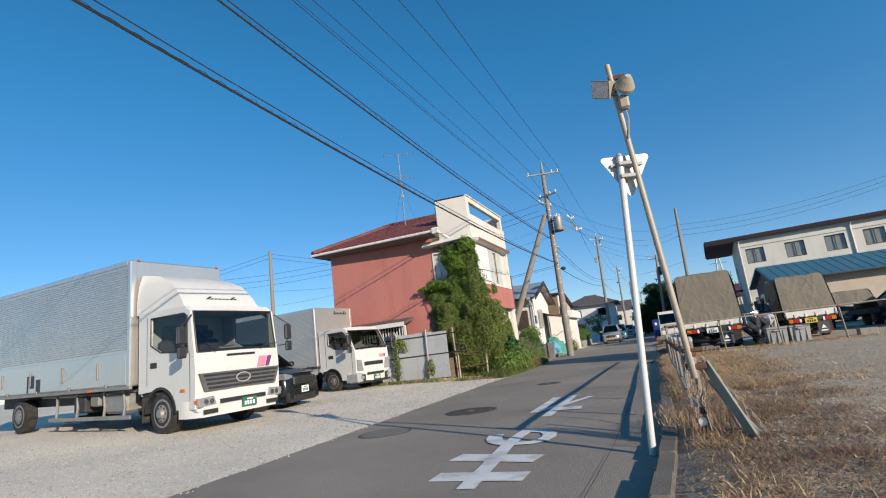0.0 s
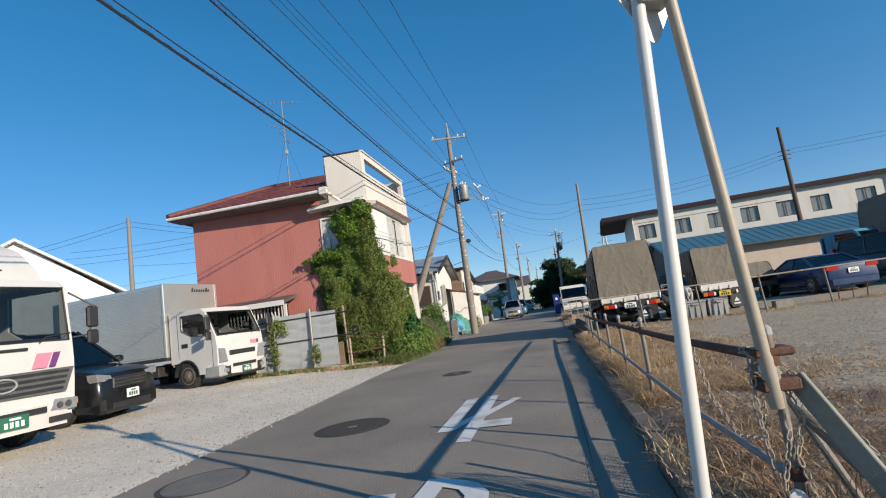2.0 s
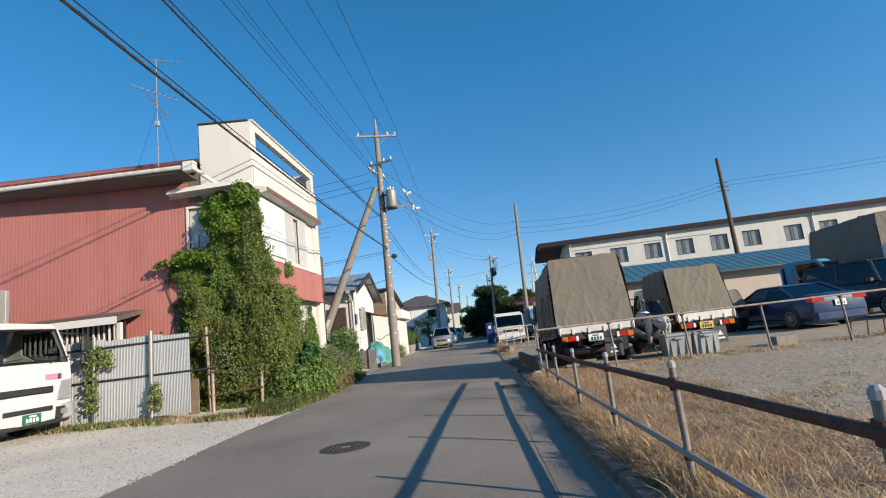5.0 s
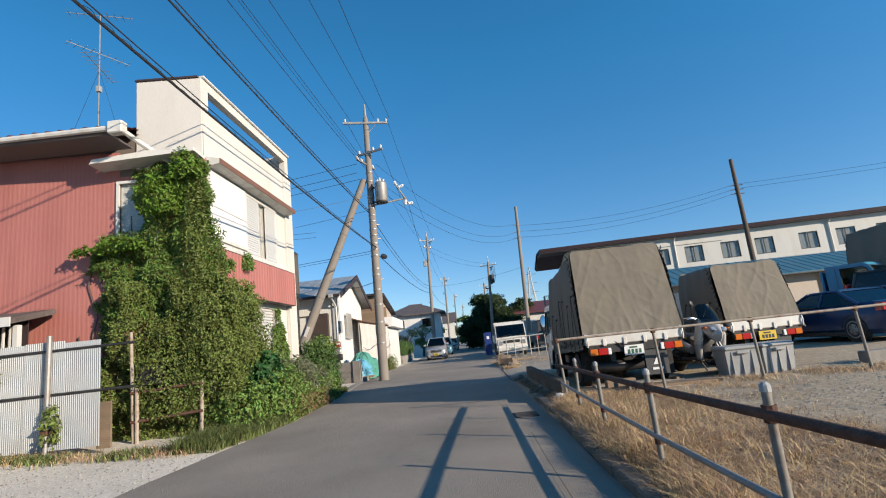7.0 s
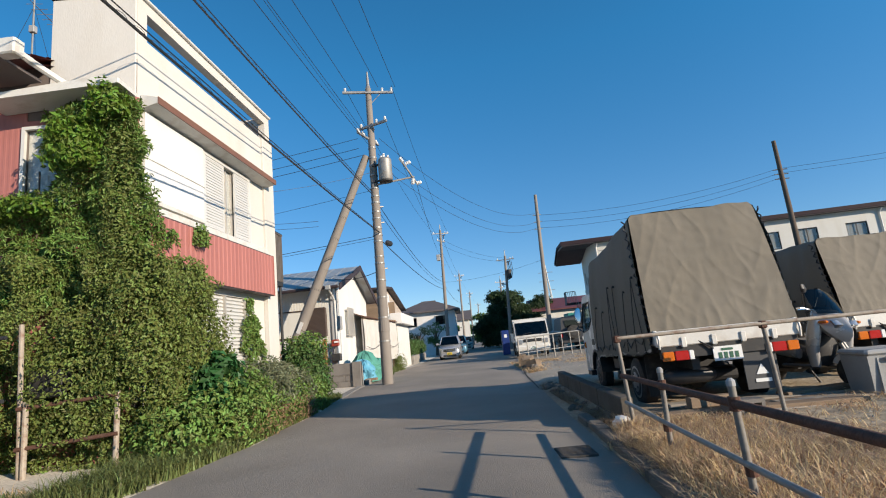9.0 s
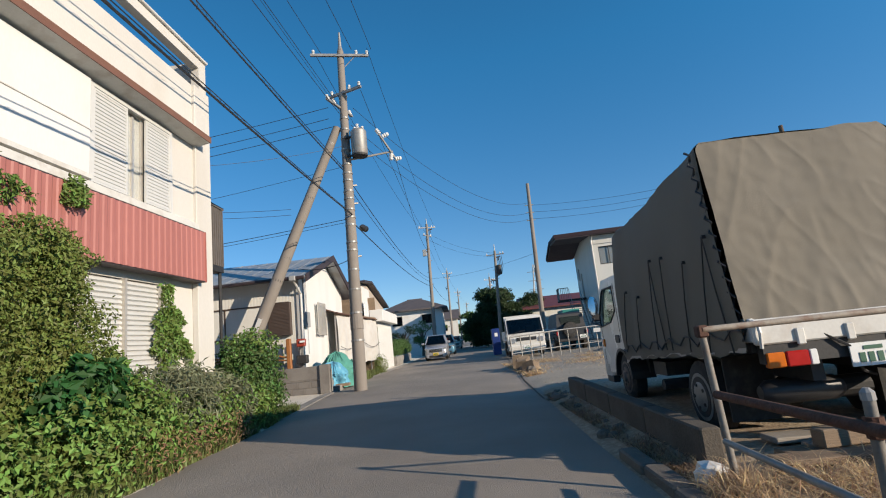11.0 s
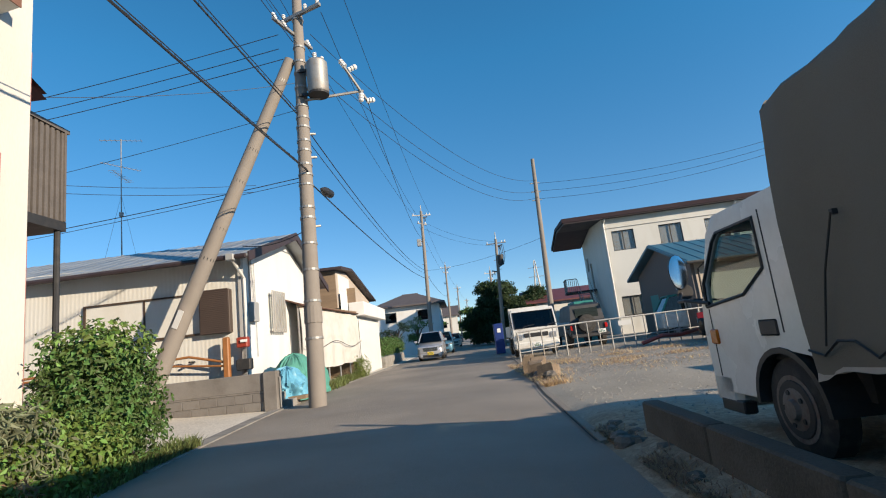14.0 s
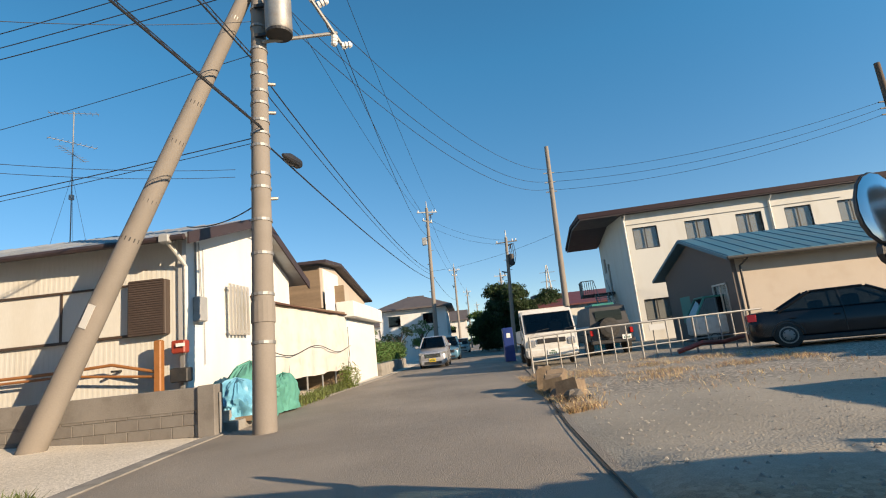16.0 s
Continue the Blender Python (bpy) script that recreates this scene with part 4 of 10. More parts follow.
part("number_plate", Shape().box(-0.06, 0.06, -0.01, 0.01, -0.2, 0.2), WHITE_PAINT, brace, "small white plate", m=Matrix.Translation(BB.lerp(BT, 0.27) + Vector((0.02, -0.20, 0))) @ pose(0, 0, 0, 0, 25, 0))


def simple_pole(name, x, y, h, r, label, top=(0, 0), arms=1, mat=POLE_CONCRETE, turn=0):
    t = thing(name, label, "utility pole", pose(x, y, 0), "utility poles along the lane")
    part("shaft", Shape().tube([(0, 0, -0.2), (top[0], top[1], h)], [r, r * 0.6], 12), mat, t, smooth=True)
    for k in range(arms):
        z = h - 0.35 - k * 0.75
        f = z / h
        a = part("cross_arm", Shape().box(-0.8 + 0.2 * k, 0.8 - 0.2 * k, -0.04, 0.04, -0.04, 0.04), GALV, t, m=pose(top[0] * f, top[1] * f, z, 0, 0, turn + 40 * k))
        for xx in (-0.7 + 0.2 * k, 0.45, 0.7 - 0.2 * k):
            insulator(a, (xx, 0, 0.04))
    if arms:
        part("top_spike", Shape().tube([(top[0], top[1], h - 0.1), (top[0], top[1], h + 0.55)], [0.05, 0.03], 8), GALV, t)
        for z, a in ((h - 0.6, 20), (h - 1.3, 80), (h - 2.6, 160)):
            part("switch", Shape().tube([(0.1, 0, 0), (0.5, 0, 0.12)], 0.05, 6).tube([(0.3, 0, 0.06), (0.3, 0, -0.25)], 0.04, 6), DARK_STEEL, t, m=pose(top[0] * z / h, top[1] * z / h, z, 0, 0, a))
        for k in range(6):
            z = h * (0.35 + 0.09 * k)
            part("step_bolt", Shape().box(0.05, 0.28, -0.02, 0.02, -0.02, 0.02), GALV, t, m=pose(top[0] * z / h, top[1] * z / h, z, 0, 0, 180 * (k % 2)))
    return t


p2 = simple_pole("utility_pole", -2.35, 61.0, 11.9, 0.19, "concrete utility pole with cross-arms beside the lane", (0.3, 0), 2, turn=15)
part("equipment_box", Shape().box(-0.3, 0.05, -0.25, 0.05, 8.9, 9.5, 0.03), GREY_PLASTIC, p2)
p3 = simple_pole("utility_pole", 3.3, 59.0, 8.4, 0.17, "shorter concrete utility pole with looped cables", (0.4, 0), 1, turn=-10)
part("equipment_box", Shape().tube([(0.6, -0.1, 6.3), (0.6, -0.1, 7.1)], 0.2, 12), DARK_STEEL, p3)
for k in range(4):
    part("cable_loop", Shape().tube([(0.55 + 0.12 * k, 0, 7.9), (0.58 + 0.13 * k, 0, 7.0), (0.5 + 0.10 * k, 0, 6.35), (0.3, 0, 6.1)], 0.022, 5), WIRE, p3)
p4 = simple_pole("utility_pole", 5.0, 47.0, 10.55, 0.17, "slender concrete pole beside the cream building", (0.25, 0), 0)
for z in (9.1, 8.6, 8.1):
    part("bracket", Shape().box(-0.1, 0.45, -0.03, 0.03, z, z + 0.05), GALV, p4)
p5 = simple_pole("utility_pole", 20.1, 44.0, 11.5, 0.2, "weathered dark pole in front of the cream building", (-0.15, 0), 0, mat=BARK)
for z in (9.6, 9.3, 9.0):
    part("cross_arm", Shape().box(-0.55, 0.3, -0.03, 0.03, z, z + 0.05), DARK_STEEL, p5)
p6 = simple_pole("utility_pole", -22.9, 30.0, 9.5, 0.17, "plain concrete pole behind the gravel yard", (0, 0), 0)
for y_, x_, h_ in ((92, -1.1, 11.5), (125, 0.5, 11.5), (165, 3.0, 11.5), (84, 4.6, 9.0)):
    simple_pole("utility_pole", x_, y_, h_, 0.19, "distant concrete utility pole along the lane", (0.2, 0), 2, turn=15)

WIRES = [
    # from, to, sag, radius
    (on_pole(10.96) + Vector((-0.62, -0.1, 0)), (-7.94, -25, 11.67), 0.39, 0.009),
    (on_pole(10.99) + Vector((0.40, -0.1, 0)), (-6.78, -25, 11.66), 0.42, 0.009),
    (on_pole(10.92) + Vector((1.05, -0.1, 0)), (-4.24, -25, 10.25), 0.81, 0.009),
    (on_pole(8.75) + Vector((-0.15, 0, 0)), (-8.88, -25, 12.7), 1.05, 0.009),
    (on_pole(8.99) + Vector((-0.13, 0, 0)), (-9.08, -25, 12.0), 0.30, 0.008),
    (on_pole(8.6), (-6.3, -25, 9.0), 0.8, 0.005),
    (on_pole(6.77) + Vector((-0.13, 0, 0)), (-5.52, -25, 8.45), 1.09, 0.016),
    (on_pole(6.87) + Vector((-0.13, 0, 0)), (-5.67, -25, 8.65), 1.04, 0.010),
    (on_pole(5.23) + Vector((0.10, 0, 0)), (-4.46, -25, 6.25), 1.09, 0.018),
    (on_pole(5.28) + Vector((0.08, 0, 0)), (-4.51, -25, 6.40), 1.04, 0.008),
    # on to the next pole along the lane
    (on_pole(10.85) + Vector((-0.85, 0, 0.2)), (-2.8, 61, 11.75), 0.5, 0.009),
    (on_pole(10.85) + Vector((0.9, 0, 0.2)), (-1.4, 61, 11.75), 0.5, 0.009),
    (on_pole(9.4) + Vector((0.6, 0, 0.1)), (-1.8, 61, 10.6), 0.9, 0.009),
    (on_pole(7.1) + Vector((1.5, 0.4, 0.1)), (-2.0, 61, 9.6), 1.1, 0.009),
    (on_pole(6.5), (-2.3, 61, 6.9), 0.6, 0.014),
    (on_pole(6.2), (-2.3, 61, 6.6), 0.55, 0.010),
    (on_pole(5.1), (-2.3, 61, 6.2), 0.35, 0.018),
    # across to the slender pole
    (on_pole(8.9) + Vector((0.3, 0, 0)), (5.3, 47, 9.3), 1.2, 0.008),
    (on_pole(8.3) + Vector((0.2, 0, 0)), (5.3, 47, 8.7), 1.3, 0.008),
    (on_pole(7.9) + Vector((0.2, 0, 0)), (5.3, 47, 8.3), 1.3, 0.008),
    ((5.3, 47, 9.1), (19.9, 44, 9.7), 0.55, 0.009),
    ((5.3, 47, 8.65), (19.9, 44, 9.4), 0.6, 0.009),
    ((5.3, 47, 8.2), (19.9, 44, 9.1), 0.6, 0.009),
    ((20.1, 44, 9.7), (60, 30, 11), 0.9, 0.009),
    ((20.1, 44, 9.4), (60, 30, 10.6), 0.9, 0.009),
    ((5.2, 47, 6.0), (-2.2, 61, 6.8), 0.3, 0.008),
    ((-2.0, 61, 11.0), (3.7, 59, 8.2), 0.4, 0.008),
    ((-2.0, 61, 10.4), (3.6, 59, 7.9), 0.4, 0.008),
    # house drops to the west
    (on_pole(8.9) + Vector((-0.5, 0, 0.1)), (-30, 33.0, 8.8), 0.7, 0.010),
    (on_pole(8.6) + Vector((-0.5, 0, 0.0)), (-30, 32.6, 8.3), 0.7, 0.010),
    (on_pole(8.3) + Vector((-0.4, 0, 0.0)), (-30, 32.2, 7.8), 0.7, 0.010),
    (on_pole(6.9), (-30, 34, 6.2), 0.5, 0.007),
    (on_pole(5.15), (-30, 33, 4.8), 0.4, 0.010),
    (on_pole(5.05), (-30, 33.2, 4.6), 0.35, 0.007),
    (on_pole(3.9), (-5.2, 31.5, 3.95), 0.15, 0.012),
    (on_pole(7.6), (-9.5, 26.0, 6.0), 0.3, 0.006),
    ((-22.9, 30, 9.3), (-60, 34, 9.0), 0.6, 0.010),
    ((-22.9, 30, 9.0), (-60, 34, 8.6), 0.6, 0.010),
    ((-22.9, 30, 9.3), (-8, 40, 8.5), 0.8, 0.010),
    ((-22.9, 30, 9.0), (-8, 40, 8.2), 0.8, 0.010),
    ((-22.9, 30, 6.6), (-12, 32, 6.2), 0.2, 0.008),
    ((-2.0, 61, 11.6), (-0.9, 92, 11.2), 0.5, 0.010),
    ((-2.3, 61, 10.6), (-1.2, 92, 10.4), 0.5, 0.010),
    ((-2.3, 61, 6.8), (-1.1, 92, 7.0), 0.5, 0.016),
    ((-0.9, 92, 11.2), (0.7, 125, 11.2), 0.5, 0.010),
    ((0.7, 125, 11.2), (3.2, 165, 11.2), 0.5, 0.010),
]
for a, b, d, r in WIRES:
    single("overhead_wire", Shape().tube(sag(a, b, d, 22), r, 5), WIRE, "black overhead wire sagging between poles", "wire", group="overhead wires")
# the thin spiral hangers round the two telephone cables
for zz, ox, far, dr in ((6.77, -0.13, (-5.52, -25, 8.45), 1.09), (5.23, 0.10, (-4.46, -25, 6.25), 1.09)):
    a, b = on_pole(zz) + Vector((ox, 0, 0)), Vector(far)
    pts = []
    for i in range(1400):
        k = i / 1399
        p = Vector(a).lerp(b, k) - Vector((0, 0, dr * 4 * k * (1 - k)))
        w = (0.045 if zz > 6 else 0.026) * (0.6 + 0.4 * math.sin(k * 90))
        pts.append(p + Vector((math.cos(i * 0.9) * w, 0, math.sin(i * 0.9) * w + 0.02)))
    single("cable_hanger", Shape().tube(pts, 0.0035, 3, False), WIRE, "thin spiral hanger wound round a telephone cable", "wire", group="overhead wires")
single("splice_case", Shape().tube([(-3.0, 31.0, 5.02), (-2.98, 31.3, 5.05), (-2.96, 31.75, 5.10), (-2.95, 31.95, 5.12)], [0.03, 0.11, 0.11, 0.03], 12), WIRE, "black cable splice case hanging on a wire", "splice case")

# ---- vehicles: x forward from the front bumper at 0, y to the vehicle's left ----


def plate(parent, x, y, z, mat=PLATE_WHITE, w=0.33, h=0.165, facing=1, ink=INK_GREEN):
    p = part("number_plate", Shape().box(-0.006, 0.006, -w / 2, w / 2, -h / 2, h / 2), mat, parent, m=pose(x, y, z))
    f = 0.009 * facing
    s = Shape()
    s.box(f - 0.002, f + 0.002, -w * 0.18, w * 0.22, h * 0.2, h * 0.36)
    for k in range(4):
        s.box(f - 0.002, f + 0.002, -w * 0.36 + k * w * 0.19, -w * 0.36 + k * w * 0.19 + w * 0.12, -h * 0.34, h * 0.08)
    part("plate_bars", s, ink, p)


def wheel(parent, x, y, r, w, rim=None, side=1, studs=5, dish=0.03, lift=0.0):
    """A tyre with a rim, hub and nuts; side: +1 faces the vehicle's left."""
    t = part("wheel", Shape().tube([(0, -w / 2, 0), (0, -w / 2 + 0.025, 0), (0, w / 2 - 0.025, 0), (0, w / 2, 0)], [r * 0.86, r, r, r * 0.86], 28), RUBBER, parent, smooth=True, m=pose(x, y, r + lift))
    part("rim", Shape().tube([(0, side * (w / 2 - 0.03), 0), (0, side * (w / 2 + 0.006), 0)], [r * 0.62, r * 0.66], 24).tube([(0, side * (w / 2), 0), (0, side * (w / 2 + 0.012), 0)], [r * 0.50, r * 0.46], 20), rim or GALV, t, smooth=True)
    part("hub", Shape().tube([(0, side * w / 2, 0), (0, side * (w / 2 + dish + 0.02), 0)], [r * 0.24, r * 0.18], 14), rim or DARK_STEEL, t)
    s = Shape()
    for k in range(studs):
        a = 6.2832 * k / studs
        s.tube([(r * 0.33 * math.cos(a), side * (w / 2 + 0.005), r * 0.33 * math.sin(a)), (r * 0.33 * math.cos(a), side * (w / 2 + 0.03), r * 0.33 * math.sin(a))], 0.018, 6)
    part("nuts", s, DARK_STEEL, t)
    # flat dark disc: the shade inside a dished rim, given as colour
    part("rim_recess", Shape().tube([(0, side * (w / 2 + 0.004), 0), (0, side * (w / 2 + 0.014), 0)], [r * 0.57, r * 0.55], 24), DARK_STEEL, t)
    part("rim_centre", Shape().tube([(0, side * (w / 2 + 0.01), 0), (0, side * (w / 2 + 0.022), 0)], [r * 0.43, r * 0.38], 20), rim or GALV, t, smooth=True)


def cab(t, w, z0, z1, depth, ws0, wheel_x, wheel_r, paint, stripe=True, lean=0.34, mirror=True, out_=0.20, low=True, arch=BLACK_PLASTIC, glass=None, rear_win=0.42, win=-0.22):
    """A cab-over lorry cab with hollow sides, real panes, dashboard and seats."""
    h = w / 2
    g = glass or GLASS
    # outline of a side: front bottom, belt, screen top, roof, rear, sill
    top = z1
    zb, ra = wheel_r * 2.24, wheel_r * 1.2
    out = [(0.0, zb), (0.0, (zb + ws0) / 2), (-0.03, ws0), (-lean, top - 0.12), (-lean - 0.16, top), (-depth, top), (-depth, (zb + ws0) / 2), (-depth, zb)]
    arc = [(wheel_x + ra * math.cos(radians(q)), wheel_r + ra * math.sin(radians(q))) for q in range(0, 181, 15)]
    sill = max(z0 + 0.05, 0.36)
    low_front = [(-0.02, sill), (0.0, zb), (wheel_x, zb)] + [p for p in reversed(arc[:7]) if p[1] > sill] + [(wheel_x + ra, sill)]
    low_rear = [(wheel_x, zb), (-depth, zb), (-depth, max(sill, z0 + 0.4))] + [p for p in reversed(arc[6:]) if p[1] > max(sill, z0 + 0.4)]
    wx0, wx1 = win, -depth + rear_win
    inn = [(wx0 + 0.02, ws0 + 0.02), (wx0 + 0.015, ws0 + 0.12), (wx0 + 0.0, ws0 + 0.22), (-lean - 0.08, top - 0.2), (-lean - 0.18, top - 0.14), (wx1, top - 0.14), (wx1, ws0 + 0.24), (wx1 + 0.32, ws0 + 0.08)]
    for sgn in (1, -1):
        a, b = (h - 0.05, h) if sgn > 0 else (-h, -h + 0.05)
        door = part("side_panel", Shape().ring(out, inn, a, b), paint, t)
        part("lower_door", Shape().prism(low_front, a, b), paint, door)
        if -depth < wheel_x - ra * 0.6:
            part("rear_quarter", Shape().prism(low_rear, a, b), paint, door)
        part("side_glass", Shape().add([(p[0], sgn * (h - 0.028), p[1]) for p in inn], [tuple(range(8))]), g, door)
        part("window_rubber", Shape().tube([(p[0], sgn * (h + 0.002), p[1]) for p in inn + inn[:1]], 0.014, 6), BLACK_PLASTIC, door)
        part("door_handle", Shape().box(wx1 - 0.02, wx1 + 0.2, sgn * h - 0.012, sgn * h + 0.012, ws0 - 0.22, ws0 - 0.11, 0.02), BLACK_PLASTIC, door)
        part("door_seam", Shape().box(-depth + 0.28, -depth + 0.292, sgn * h - 0.003, sgn * h + 0.003, z0 + 0.55, top - 0.1), DARK_STEEL, door)
        part("door_seam", Shape().box(-0.16, -0.148, sgn * h - 0.003, sgn * h + 0.003, z0 + 0.2, ws0), DARK_STEEL, door)
        rings = []
        for q in range(15):
            aa = math.pi * q / 14
            rings.append([(wheel_x + rr * math.cos(aa), y, wheel_r + rr * math.sin(aa)) for rr, y in ((wheel_r * 1.1, sgn * (h - 0.3)), (wheel_r * 1.22, sgn * (h - 0.3)), (wheel_r * 1.22, sgn * (h + 0.012)), (wheel_r * 1.1, sgn * (h + 0.012)))])
        ar = Shape().loft(rings)
        part("wheel_arch", ar, arch, t)
        if mirror:
            mr = part("mirror_arm", Shape().tube([(-0.2, sgn * h, ws0 + 0.02), (0.02, sgn * (h + out_ + 0.05), ws0 + 0.05), (0.06, sgn * (h + out_ + 0.10), ws0 + 0.5), (-lean + 0.05, sgn * h, top - 0.2)], 0.016, 6), BLACK_PLASTIC, t)
            part("mirror", Shape().box(0.0, 0.07, sgn * (h + out_), sgn * (h + out_ + 0.18), ws0 + 0.16, ws0 + 0.50, 0.025), BLACK_PLASTIC, mr)
            part("mirror_glass", Shape().box(-0.008, -0.001, sgn * (h + out_ + 0.015), sgn * (h + out_ + 0.165), ws0 + 0.18, ws0 + 0.48), CHROME, mr)
            if low:
                part("mirror_lower", Shape().box(0.0, 0.07, sgn * (h + out_), sgn * (h + out_ + 0.18), ws0 - 0.1, ws0 + 0.12, 0.025), BLACK_PLASTIC, mr)
    part("front_panel", Shape().loft([[(-0.01, -h + 0.05, z0), (0.0, -h * 0.6, z0), (0.03, 0, z0), (0.0, h * 0.6, z0), (-0.01, h - 0.05, z0), (-0.3, h - 0.05, z0), (-0.3, -h + 0.05, z0)], [(0.0, -h + 0.05, ws0 - 0.3), (0.02, -h * 0.6, ws0 - 0.3), (0.045, 0, ws0 - 0.3), (0.02, h * 0.6, ws0 - 0.3), (0.0, h - 0.05, ws0 - 0.3), (-0.3, h - 0.05, ws0 - 0.3), (-0.3, -h + 0.05, ws0 - 0.3)], [(-0.03, -h + 0.05, ws0), (-0.0, -h * 0.6, ws0), (0.02, 0, ws0), (-0.0, h * 0.6, ws0), (-0.03, h - 0.05, ws0), (-0.3, h - 0.05, ws0), (-0.3, -h + 0.05, ws0)]]), paint, t, smooth=True)
    part("windscreen", Shape().add([(-0.02, -h + 0.06, ws0), (-0.0, 0, ws0), (-0.02, h - 0.06, ws0), (-lean, h - 0.06, top - 0.12), (-lean + 0.02, 0, top - 0.12), (-lean, -h + 0.06, top - 0.12)], [(0, 1, 4, 5), (1, 2, 3, 4)]), g, t)
    part("screen_rubber", Shape().tube([(-0.012, -h + 0.06, ws0), (0.008, 0, ws0), (-0.012, h - 0.06, ws0), (-lean + 0.01, h - 0.06, top - 0.12), (-lean + 0.03, 0, top - 0.12), (-lean + 0.01, -h + 0.06, top - 0.12), (-0.012, -h + 0.06, ws0)], 0.013, 6), BLACK_PLASTIC, t)
    for k in (-0.3, 0.25):
        part("wiper", Shape().tube([(0.03, k * w, ws0 - 0.02), (0.01, k * w + 0.1, ws0 + 0.06), (-0.02, k * w + 0.48, ws0 + 0.10)], 0.010, 5), BLACK_PLASTIC, t)
    part("roof", Shape().loft([[(-lean - 0.0, y, top - 0.12) for y in (-h + 0.05, 0, h - 0.05)] + [(-lean - 0.1, y, top - 0.13) for y in (h - 0.05, 0, -h + 0.05)], [(-lean - 0.12, y, top + (0.02 if y == 0 else 0.0)) for y in (-h + 0.05, 0, h - 0.05)] + [(-lean - 0.16, y, top - 0.06) for y in (h - 0.05, 0, -h + 0.05)], [(-depth, y, top + (0.03 if y == 0 else 0.0)) for y in (-h + 0.05, 0, h - 0.05)] + [(-depth, y, top - 0.06) for y in (h - 0.05, 0, -h + 0.05)]]), paint, t, smooth=True)
    part("rear_panel", holed(w - 0.1, z0 + 0.35, top - 0.05, 0.04, [(w * 0.2, w * 0.8 - 0.1, ws0 + 0.12, top - 0.25)]), paint, t, m=pose(-depth + 0.04, -h + 0.05, 0, 0, 0, 90))
    part("rear_glass", Shape().box(-depth + 0.015, -depth + 0.02, -h * 0.6, h * 0.6, ws0 + 0.12, top - 0.25), g, t)
    part("dashboard", Shape().prism([(-0.12, ws0 - 0.35), (-0.12, ws0 - 0.02), (-0.3, ws0 + 0.06), (-0.5, ws0 - 0.02), (-0.5, ws0 - 0.35)], -h + 0.07, h - 0.07), SEAT, t)
    part("steering_wheel", Shape().tube([(-0.58 + 0.05 * math.sin(a * 0.5236), -h * 0.45 + 0.2 * math.cos(a * 0.5236), ws0 + 0.02 + 0.17 * math.sin(a * 0.5236)) for a in range(13)], 0.015, 6), BLACK_PLASTIC, t)
    for sy in (-0.45, 0.45):
        part("seat", Shape().box(-depth + 0.2, -0.6, sy * h - 0.26, sy * h + 0.26, ws0 - 0.5, ws0 - 0.25, 0.05).box(-depth + 0.1, -depth + 0.28, sy * h - 0.25, sy * h + 0.25, ws0 - 0.25, ws0 + 0.35, 0.05).box(-depth + 0.12, -depth + 0.24, sy * h - 0.13, sy * h + 0.13, ws0 + 0.37, ws0 + 0.55, 0.04), SEAT, t)
    part("floor", Shape().box(-depth + 0.02, -0.1, -h + 0.06, h - 0.06, z0 + 0.36, z0 + 0.42), SEAT, t)


def chassis(t, x0, x1, w, z=0.62):
    part("chassis_rail", Shape().box(x0, x1, -0.42, -0.33, z - 0.1, z + 0.1), DARK_STEEL, t)
    part("chassis_rail", Shape().box(x0, x1, 0.33, 0.42, z - 0.1, z + 0.1), DARK_STEEL, t)
    part("axle", Shape().tube([((x0 + x1) / 2, -w / 2, 0.36), ((x0 + x1) / 2, w / 2, 0.36)], 0.06, 8), DARK_STEEL, t)


RIM_GREY = material("dusty_casting", (0.22, 0.21, 0.195), 0.6, 0.4, vary=0.25, scale=8, fine=60, bump=0.15)


